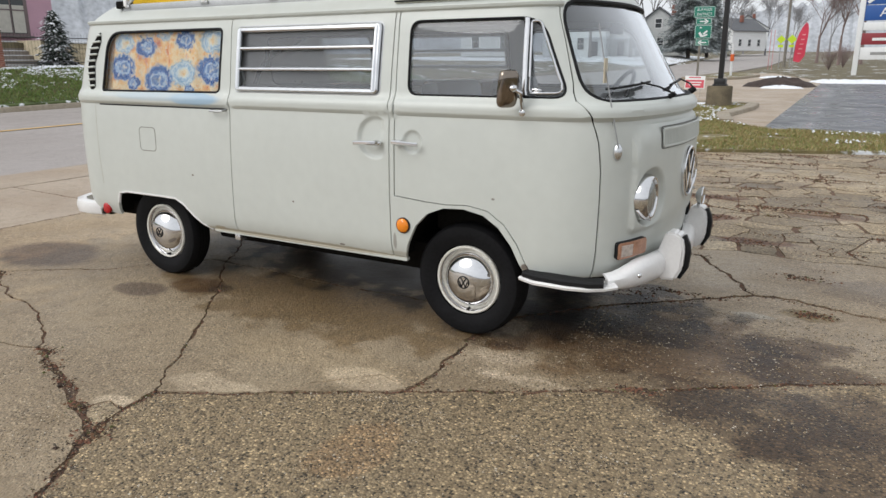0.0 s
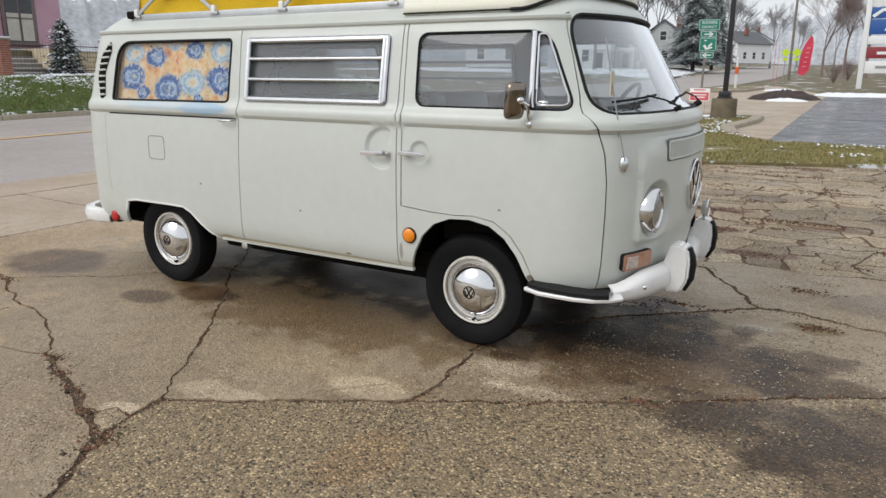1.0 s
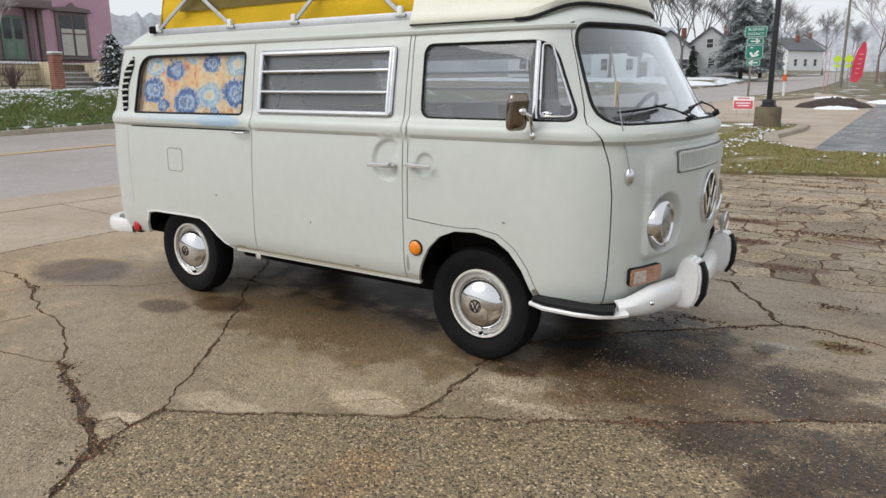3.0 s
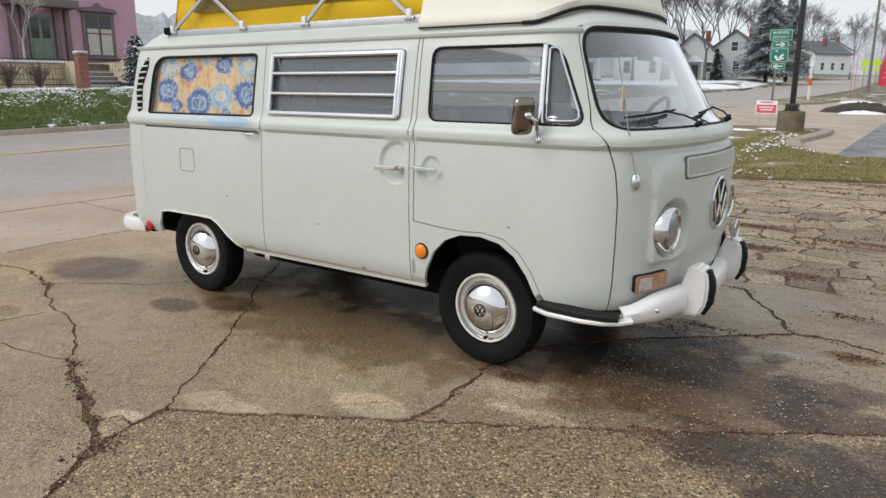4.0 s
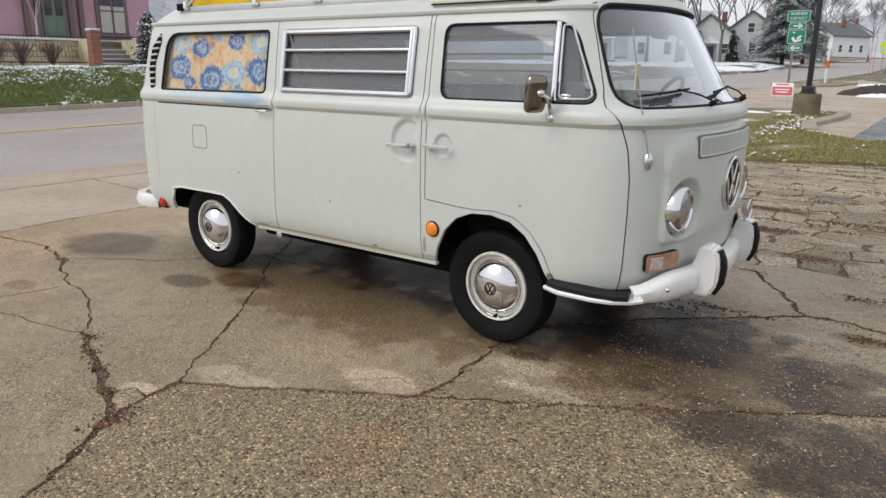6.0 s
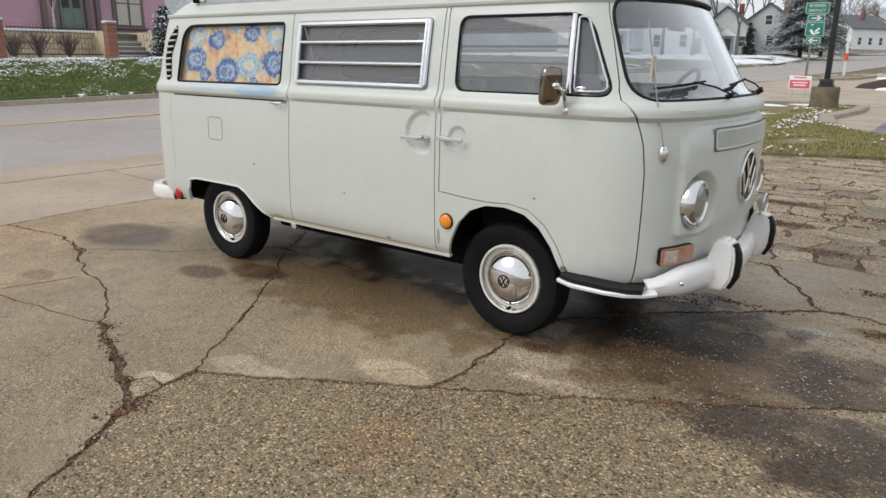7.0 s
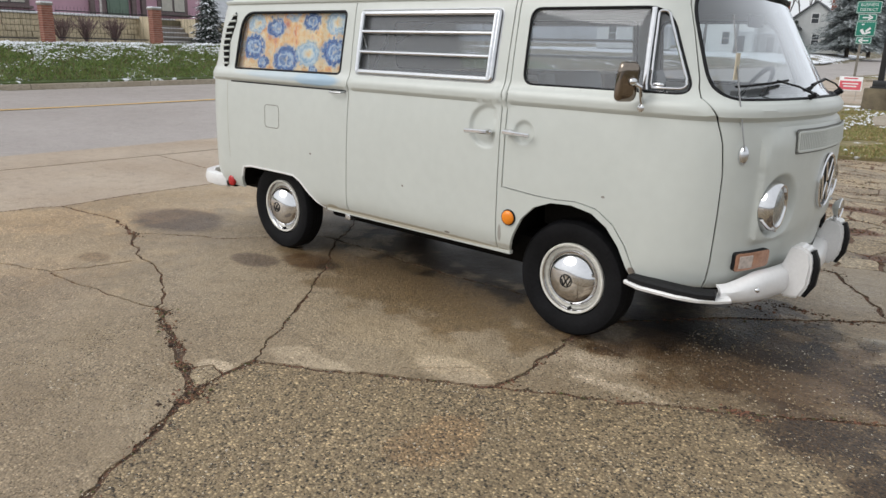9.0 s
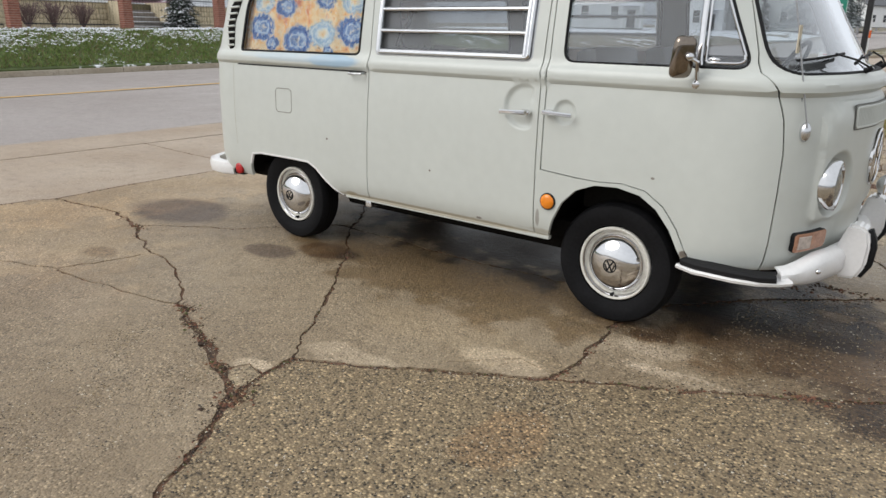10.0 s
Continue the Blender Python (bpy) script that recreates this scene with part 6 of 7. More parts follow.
# snow lying on the island, bed and car park edge
for k, (x, y, rx, ry, h) in enumerate([(1.0, 18.6, 0.5, 0.22, 0.05), (-0.7, 18.2, 0.6, 0.3, 0.05), (0.1, 19.0, 0.6, 0.2, 0.04), (1.25, 16.4, 0.16, 0.7, 0.04), (1.2, 14.6, 0.14, 0.5, 0.03), (1.1, 29.7, 0.9, 0.35, 0.10), (3.9, 35.6, 1.9, 0.6, 0.16), (-0.3, 41.5, 0.9, 0.4, 0.1), (2.6, 36.4, 1.0, 0.5, 0.12), (8.0, 36.2, 3.0, 0.7, 0.16)]):
    mound("snow_patch", x, y, rx, ry, h, SNOW, "patch of thin melting snow on the ground", "snow", kind="stuff", seed=k)
kerb("kerb_island", [(1.62, 13.4), (1.25, 15.2), (1.50, 17.6), (1.45, 19.0), (0.4, 19.65), (-0.95, 19.35), (-2.7, 17.6)], 0.30, 0.10)
mulch = mound("mulch_bed", 0.9, 31.3, 1.5, 1.1, 0.42, MULCH, "dark bark mulch bed with snow patches", "mulch bed", seed=21)
tagged(flat_piece("grass_island", [(-4.6, 38.6), (-3.2, 37.6), (-2.0, 39.0), (-1.5, 43.0), (-2.4, 47.5), (-3.9, 49)], TURF, 0.09, 0.6, 0.14), "grass traffic island with snow", "island", kind="structure")
kerb("kerb_grass_island", [(-1.4, 43.2), (-1.9, 38.9), (-3.2, 37.5), (-4.7, 38.5), (-4.0, 49)], 0.15, 0.13)
# far lawns with snow on both sides of the road
tagged(flat_piece("far_lawn", [(-14.0, 62), (-13.2, 71), (-22.3, 140), (-48, 140), (-48, 62)], snow_grass("lawn_under_snow", (0.13, 0.12, 0.06), 0.30, 0.6), 0.02, 5.0, 0.1), "snow-covered front lawns beyond the road", "lawn", kind="structure")

bank = flat_piece("grass_bank", [(kerb_x(y) - 0.03, y) for y in (30, 24, 16, 8, 0, -12)] + [(kerb_x(y) - BANK_W - 0.1, y) for y in (-12, 0, 8, 16, 24, 30)], BANK, 0.02, 0.5, 0.1)
tagged(bank, "green roadside bank with thin snow", "bank", kind="structure")

# grass blades: verge, island and bank
BLADE = bpy.data.materials.new("grass_blades")
BLADE.use_nodes = True
bn_, bl_ = BLADE.node_tree.nodes, BLADE.node_tree.links
geo = bn_.new("ShaderNodeNewGeometry")
gr = bn_.new("ShaderNodeValToRGB")
ge = gr.color_ramp.elements
gr.color_ramp.interpolation = "CONSTANT"
ge[0].position, ge[0].color = 0.0, (0.15, 0.23, 0.05, 1)
ge[1].position, ge[1].color = 0.3, (0.20, 0.27, 0.07, 1)
for p, c in ((0.55, (0.185, 0.18, 0.07, 1)), (0.75, (0.20, 0.16, 0.08, 1)), (0.88, (0.09, 0.135, 0.034, 1))):
    q = ge.new(p)
    q.color = c
bl_.new(geo.outputs["Random Per Island"], gr.inputs["Fac"])
bl_.new(gr.outputs["Color"], bn_["Principled BSDF"].inputs["Base Color"])
bn_["Principled BSDF"].inputs["Roughness"].default_value = 0.7
STRAW = BLADE.copy()
STRAW.name = "straw_grass_blades"
for el, c in zip(STRAW.node_tree.nodes["Color Ramp"].color_ramp.elements, ((0.31, 0.245, 0.09, 1), (0.21, 0.235, 0.07, 1), (0.37, 0.29, 0.14, 1), (0.24, 0.17, 0.085, 1), (0.17, 0.21, 0.06, 1))):
    el.color = c
rg = np.random.RandomState(3)


def blades(name, points, h0, h1, w, material, label, lift=0.0, parent=None):
    verts, faces = [], []
    for x, y in points:
        z = height(x, y) + lift - 0.01
        for _ in range(3):
            a = rg.uniform(0, 2 * math.pi)
            h = rg.uniform(h0, h1)
            dx, dy = math.cos(a), math.sin(a)
            ox, oy = x + rg.uniform(-0.04, 0.04), y + rg.uniform(-0.04, 0.04)
            lean = rg.uniform(0.2, 0.9) * h
            b = len(verts)
            verts += [(ox - dy * w, oy + dx * w, z), (ox + dy * w, oy - dx * w, z), (ox + dx * lean * 0.4 + dy * w * 0.7, oy + dy * lean * 0.4 - dx * w * 0.7, z + h * 0.65), (ox + dx * lean, oy + dy * lean, z + h)]
            faces += [(b, b + 1, b + 2), (b, b + 2, b + 3)]
    ob = pydata(name, verts, faces, material, parent, smooth=False)
    return tagged(ob, label, "grass", kind="stuff")


pts_v = []
while len(pts_v) < 24000:
    x, y = rg.uniform(0.2, 8.5), rg.uniform(8.3, 19.2)
    if inside((x, y), strip) and noise.noise((x * 0.9, y * 0.9, 7)) > -0.45:
        pts_v.append((x, y))
blades("verge_grass", pts_v, 0.02, 0.065, 0.006, STRAW, "short winter grass, green and straw yellow", 0.04)


def bank_x(d, y):
    return kerb_x(y) - d


pts_b = [(bank_x(0.12 + 3.35 * u ** 1.1, y), y) for u, y in zip(rg.uniform(0, 1, 24000), rg.uniform(-2, 22, 24000))]
blades("bank_grass", pts_b, 0.05, 0.15, 0.009, BLADE, "rough green grass on the roadside bank")
# snow caught in the grass: many small clots, more towards the top of the bank
v_, f_ = [], []
for _ in range(13000):
    u = rg.uniform(0, 1) ** 0.55
    y = rg.uniform(-4, 24)
    if noise.noise((u * 5, y * 0.9, 2)) + 0.5 * noise.noise((u * 14, y * 3, 4)) + 0.62 * u < 0.30:
        continue
    x = bank_x(0.25 + 3.3 * u, y)
    z = height(x, y) + rg.uniform(0.03, 0.10)
    s = rg.uniform(0.010, 0.042) * (0.6 + 0.8 * u)
    b = len(v_)
    v_ += [(x + s, y, z), (x - s * 0.6, y + s * rg.uniform(0.8, 2), z), (x - s * 0.6, y - s * rg.uniform(0.8, 2), z), (x, y, z + s * 0.6)]
    f_ += [(b, b + 1, b + 3), (b + 1, b + 2, b + 3), (b + 2, b, b + 3)]
tagged(pydata("bank_snow", v_, f_, SNOW, None), "clots of wet snow caught in the bank grass", "snow", kind="stuff")
v_, f_ = [], []
for _ in range(1500):
    x, y = pts_v[rg.randint(len(pts_v))]
    if noise.noise((x * 1.4, y * 0.9, 5)) < (0.18 if y < 13 else -0.1):
        continue
    s = rg.uniform(0.01, 0.04)
    z = height(x, y) + 0.08
    b = len(v_)
    v_ += [(x + s, y, z), (x - s * 0.6, y + s, z), (x - s * 0.6, y - s, z), (x, y, z + s * 0.6)]
    f_ += [(b, b + 1, b + 3), (b + 1, b + 2, b + 3), (b + 2, b, b + 3)]
tagged(pydata("verge_snow", v_, f_, SNOW, None), "clots of snow in the verge grass", "snow", kind="stuff")

# ---- brick piers, iron fence, terrace wall ----
BRICK = mat("red_brick", (0.32, 0.14, 0.10), 0.85, vary=0.35, scale=5, fine=40, bump=0.4, bump_scale=50)
BRICK_B = mat("dark_red_brick", (0.27, 0.11, 0.08), 0.85, vary=0.35, scale=5, fine=40, bump=0.4, bump_scale=50)
MORTAR = mat("mortar", (0.46, 0.40, 0.33), 0.95, vary=0.25)
IRON = mat("black_iron", (0.025, 0.025, 0.025), 0.6, vary=0.3)
STONE = mat("buff_limestone", (0.62, 0.53, 0.37), 0.85, vary=0.35, scale=2, fine=20, bump=0.5, bump_scale=18)
STEP = mat("step_stone", (0.26, 0.23, 0.20), 0.85, vary=0.3)
brick_me = [None, None]
for k, m in enumerate((BRICK, BRICK_B)):
    me = bpy.data.meshes.new("brick")
    b = bm_box((0.20, 0.095, 0.062), (0, 0, 0), 0.004)
    b.to_mesh(me)
    b.free()
    me.materials.append(m)
    brick_me[k] = me
FENCE_X = lambda y: bank_x(BANK_W, y)


def pier(y, h=1.2):
    x = FENCE_X(y)
    z = height(x, y) - 0.05
    p = thing("brick_pier", "red brick gate pier with a snow-topped stone cap", "pier", (x, y, z), "brick piers of the fence")
    part("core", bm_box((0.37, 0.37, h), (0, 0, h / 2)), MORTAR, p)
    part("pier_cap", bm_box((0.48, 0.48, 0.07), (0, 0, h + 0.045), 0.015), STEP, p, "pale stone cap")
    part("cap_snow", bm_box((0.46, 0.46, 0.06), (0, 0, h + 0.095), 0.025), SNOW, p, "snow on the cap")
    course = 0
    for zz in np.arange(0.05, h - 0.03, 0.073):
        course += 1
        for face in range(4):
            for u in (-0.105, 0.105):
                o = u + (0.025 if course % 2 else -0.025)
                ob = new("brick", brick_me[0 if (course * 7 + face * 3 + int(u * 50)) % 3 else 1])
                ob.parent = p
                a = face * 90
                ca, sa = math.cos(radians(a)), math.sin(radians(a))
                px, py = o * 0.9, -0.155
                ob.matrix_local = pose(ca * px - sa * py, sa * px + ca * py, zz + 0.03, 0, 0, a)
    p.scale = (0.8, 0.8, 1)
    return p


PIERS = (3.1, 7.0, 10.65, 14.4)
for y in PIERS:
    pier(y)
for a, b in zip(PIERS, PIERS[1:]):
    xa, xb = FENCE_X(a), FENCE_X(b)
    f = thing("iron_fence", "black iron picket fence panel between brick piers", "fence", at_ground(xa, a), "iron fence panels")
    x0, y0, z0 = at_ground(xa, a)
    for zz in (0.18, 1.02):
        part("rail", bm_tube([(0, 0.3, zz), (xb - xa, b - a - 0.3, zz)], 0.016, 6), IRON, f)
    n = int((b - a - 0.6) / 0.115)
    for k in range(n):
        t = (0.32 + 0.115 * k) / (b - a)
        part("picket", bm_cyl(0.004, 1.12, ((xb - xa) * t, (b - a) * t, 0.60), None, 6), IRON, f)
snowline = [(FENCE_X(y) + 0.25, y) for y in np.arange(-3, 22, 0.25)]
tagged(part("snow_ledge", bm_sweep([(x, y, height(x, y) + 0.055 + 0.05 * noise.noise((x, y * 1.7, 3))) for x, y in snowline], [(0, 0, 1)] * len(snowline), [(-0.35, -0.06), (-0.3, -0.01), (0.05, 0.015), (0.2, -0.01), (0.25, -0.06)]), SNOW), "strip of snow lying along the fence foot", "snow", kind="stuff")

WALL_X = -23.6
wz0 = height(WALL_X, 9) - 0.1
wall = thing("terrace_wall", "buff limestone terrace wall with snow along its top", "wall", (WALL_X, 0, wz0), kind="structure")
wh = 1.0
for y0, y1 in ((-6, 11.5), (13.4, 24)):
    part("wall_core", bm_box((0.30, y1 - y0, wh), (-0.2, (y0 + y1) / 2, wh / 2)), MORTAR, wall)
    part("wall_snow", bm_box((0.5, y1 - y0, 0.08), (-0.15, (y0 + y1) / 2, wh + 0.04), 0.03), SNOW, wall, "snow along the coping")
    for c in range(5):
        y = y0
        while y < y1 - 0.1:
            w = rnd.uniform(0.35, 0.85)
            w = min(w, y1 - y)
            part("stone", bm_box((0.12, w - 0.02, wh / 5 - 0.018), (-0.05 + rnd.uniform(-0.008, 0.012), y + w / 2, wh / 5 * (c + 0.5)), 0.012), STONE, wall)
            y += w
terrace = flat_piece("terrace", [(WALL_X - 0.2, -6), (WALL_X - 0.2, 24), (-45, 24), (-45, -6)], LAWN, 0, 3.0, 0.2, fn=lambda x, y: wz0 + wh)
tagged(terrace, "snow-dusted lawn terrace in front of the house", "terrace", kind="structure")
stairs = thing("stone_stairs", "stone garden stairs with snow on the treads", "stairs", (WALL_X + 0.75, 12.45, wz0 + 0.0))
for k in range(6):
    part("tread", bm_box((0.32, 1.7, 0.17), (-0.28 * k, 0, 0.085 + 0.172 * k), 0.012), STEP, stairs)
    part("tread_snow", bm_box((0.16, 1.6, 0.03), (-0.28 * k + 0.05, 0, 0.185 + 0.172 * k), 0.012), SNOW, stairs)
for s in (-0.95, 0.95):
    part("stair_wall", bm_box((1.9, 0.22, 1.15), (-0.8, s, 0.5), 0.03), STONE, stairs)


# ---- plants ----
def twig_shrub(x, y, h, seed, material, label):
    rng = random.Random(seed)
    bm = bmesh.new()
    for _ in range(60):
        a, r = rng.uniform(0, 6.28), rng.uniform(0.1, 0.6) * h
        p = Vector((0, 0, 0))
        mid = Vector((math.cos(a) * r * 0.5, math.sin(a) * r * 0.5, h * rng.uniform(0.3, 0.6)))
        end = Vector((math.cos(a) * r, math.sin(a) * r, h * rng.uniform(0.6, 1.0)))
        bm_tube([p, mid, end], 0.008, 4, bm)
        for _ in range(3):
            e2 = mid.lerp(end, rng.random()) + Vector((rng.uniform(-1, 1), rng.uniform(-1, 1), rng.uniform(0, 1))) * 0.2 * h
            bm_tube([mid.lerp(end, rng.random()), e2], 0.005, 3, bm)
    ob = part("shrub", bm, material)
    ob.matrix_world = pose(x, y, height(x, y))
    return tagged(ob, label, "shrub", "bare shrubs behind the fence")


TWIG = mat("bare_twigs", (0.20, 0.135, 0.13), 0.9, vary=0.4)
for k, y in enumerate((5.0, 7.8, 8.6, 9.6)):
    twig_shrub(FENCE_X(y) - 0.9, y, 0.85, 40 + k, TWIG, "bare brown garden shrub behind the iron fence")
NEEDLE = mat("dark_needles", (0.030, 0.045, 0.032), 0.8, vary=0.5, scale=8)
# frosted boughs of the far spruces, paled further to paint in haze
HAZED_NEEDLE = mat("hazed_frosted_needles", (0.20, 0.225, 0.22), 0.9, vary=0.5, scale=0.6, fine=3)
HAZED_FROST = mat("hazed_frost", (0.42, 0.45, 0.46), 0.9, vary=0.3, scale=2)
BARK = mat("tree_bark", (0.085, 0.07, 0.058), 0.95, vary=0.4, scale=6, bump=0.6, bump_scale=20)


def conifer(x, y, z, h, r, seed, label, group, n_branch=900, snow=0.35, size=0.12, bare=0.06, needle=None, hazed_frost=None, power=0.85):
    """Conifer: tapered trunk, drooping boughs of small needle sprays, some with snow."""
    rng = random.Random(seed)
    t = thing("conifer", label, "tree", (x, y, z), group)
    part("trunk", bm_lathe([(0.035 * h * 0.6, 0), (0.025 * h * 0.6, h * 0.3), (0.004 * h, h)], Matrix(), 8), BARK, t)
    gv, gf, sv, sf = [], [], [], []
    for _ in range(n_branch):
        u = rng.random() ** 1.4
        zz = h * (bare + (1 - bare) * u)
        a = rng.uniform(0, 6.283)
        layer = 0.75 + 0.35 * math.sin(u * 40 + 2 * math.sin(a * 3 + seed))
        R = r * (1 - u) ** power * layer * rng.uniform(0.75, 1.12) + 0.04 * h * 0.1
        ca, sa = math.cos(a), math.sin(a)
        for k in range(4):
            f = rng.uniform(0.3, 1.0)
            c = Vector((ca * R * f, sa * R * f, zz - 0.22 * R * f + rng.uniform(-1, 1) * size * 0.5))
            s = size * rng.uniform(0.6, 1.5) * (0.6 + 0.5 * (1 - u))
            side = Vector((-sa, ca, rng.uniform(-0.3, 0.3))) * s * 0.55
            tip = Vector((ca, sa, rng.uniform(-0.7, 0.1))) * s * 1.3
            lift = Vector((0, 0, s * 0.28))
            V, F = (sv, sf) if rng.random() < snow else (gv, gf)
            b = len(V)
            V += [c + side - tip * 0.3, c - side - tip * 0.3, c + tip, c + lift]
            F += [(b, b + 1, b + 3), (b + 1, b + 2, b + 3), (b + 2, b, b + 3)]
    pydata("crown", gv, gf, needle or NEEDLE, t, "dark green needle boughs", smooth=False)
    pydata("crown_snow", sv, sf, hazed_frost or SNOW, t, "snow on the boughs", smooth=False)
    return t


conifer(-22.2, 13.55, height(-22.2, 13.55), 1.95, 0.72, 4, "small snow-dusted conifer beside the stone stairs", "", 1300, 0.30, 0.085, power=0.42)


def grow(bm, p, d, length, r, depth, rng, spread_, out_tips):
    q = p + d * length
    mid = p.lerp(q, 0.5) + Vector((rng.uniform(-1, 1), rng.uniform(-1, 1), 0)) * length * 0.06
    bm_tube([p, mid, q], r, 5 if r > 0.05 else 3, bm)
    if depth == 0:
        return
    n = 3 if depth > 2 else 7
    for k in range(n):
        f = rng.uniform(0.45, 1.0) if k else 1.0
        a = rng.uniform(0, 6.283)
        tilt = rng.uniform(0.3, 1.0) * spread_
        side = Vector((math.cos(a), math.sin(a), 0))
        nd = (d + side * tilt + Vector((0, 0, 0.12))).normalized()
        grow(bm, p.lerp(q, f), nd, length * rng.uniform(0.58, 0.82), r * 0.58, depth - 1, rng, spread_, out_tips)


def bare_tree(x, y, z, h, seed, material, label, group, depth=5, spread_=0.8):
    rng = random.Random(seed)
    t = thing("bare_tree", label, "tree", (x, y, z), group)
    part("trunk", bm_lathe([(0.020 * h, -0.2), (0.014 * h, 0.05 * h), (0.010 * h, 0.28 * h)], Matrix(), 8), material, t)
    bm = bmesh.new()
    for k in range(3):
        a = rng.uniform(0, 6.283)
        grow(bm, Vector((0, 0, 0.24 * h)), Vector((math.cos(a) * 0.35, math.sin(a) * 0.35, 1)).normalized(), 0.27 * h, 0.0058 * h, depth - 1, rng, spread_, None)
    part("crown", bm, material, t, "bare twiggy crown", double=False)
    return t


# bark with haze painted into its colour, paler for the farther trees
HAZE1 = mat("haze_painted_bark", (0.15, 0.14, 0.135), 0.95, vary=0.25)
HAZE2 = mat("far_haze_painted_bark", (0.27, 0.265, 0.27), 0.95, vary=0.2)
BROWN_T = mat("reddish_twigs", (0.24, 0.18, 0.165), 0.95, vary=0.25)
E_ = (4.3, -3.0)


def away(dx, d):
    """A place d metres off along a bearing from the lot's front corner."""
    dy = math.sqrt(1 - dx * dx)
    return E_[0] + dx * d, E_[1] + dy * d


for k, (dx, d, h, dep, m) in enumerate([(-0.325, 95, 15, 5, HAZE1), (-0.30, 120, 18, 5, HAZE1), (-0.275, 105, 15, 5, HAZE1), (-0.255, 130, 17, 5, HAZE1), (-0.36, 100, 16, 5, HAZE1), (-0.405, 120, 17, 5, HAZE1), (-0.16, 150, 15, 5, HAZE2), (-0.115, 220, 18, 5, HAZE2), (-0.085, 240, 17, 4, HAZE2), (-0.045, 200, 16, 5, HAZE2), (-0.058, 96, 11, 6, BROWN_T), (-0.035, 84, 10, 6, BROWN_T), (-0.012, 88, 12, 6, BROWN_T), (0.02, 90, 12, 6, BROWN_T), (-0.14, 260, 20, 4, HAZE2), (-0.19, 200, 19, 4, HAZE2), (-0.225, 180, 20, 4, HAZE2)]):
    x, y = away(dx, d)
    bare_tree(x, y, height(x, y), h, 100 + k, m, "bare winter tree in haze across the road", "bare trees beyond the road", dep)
FROST_T = mat("frosted_twigs", (0.60, 0.57, 0.57), 0.9, vary=0.3, tint=(0.22, 0.18, 0.16))
bare_tree(-24.9, 10.6, wz0 + wh - 0.1, 3.6, 71, FROST_T, "small frosted garden tree on the terrace", "", 5, 0.95)
x, y = away(-0.205, 112)
conifer(x, y, 1.7, 14, 4.6, 9, "tall snow-dusted spruce beside the far road", "", 6500, 0.42, 0.24, 0.12, HAZED_NEEDLE, HAZED_FROST)
x, y = away(-0.183, 120)
conifer(x, y, 1.8, 13, 3.4, 12, "tall snow-dusted spruce beside the far road", "", 4500, 0.42, 0.24, 0.14, HAZED_NEEDLE, HAZED_FROST)
x, y = away(-0.262, 108)
conifer(x, y, 1.8, 4.2, 0.9, 13, "narrow dark evergreen beside the grey house", "", 500, 0.06, 0.3, 0.04)

# ---- houses ----
SIDING = mat("grey_siding", (0.56, 0.57, 0.56), 0.8, vary=0.12, scale=2)
WSIDING = mat("white_siding", (0.78, 0.79, 0.79), 0.8, vary=0.1, scale=2)
SHINGLE = mat("frosted_shingles", (0.14, 0.145, 0.155), 0.9, vary=0.3, scale=3)
PANE = mat("dark_pane", (0.05, 0.055, 0.06), 0.15, vary=0.3, scale=2)
TRIMW = mat("white_trim", (0.74, 0.74, 0.73), 0.7, vary=0.1)


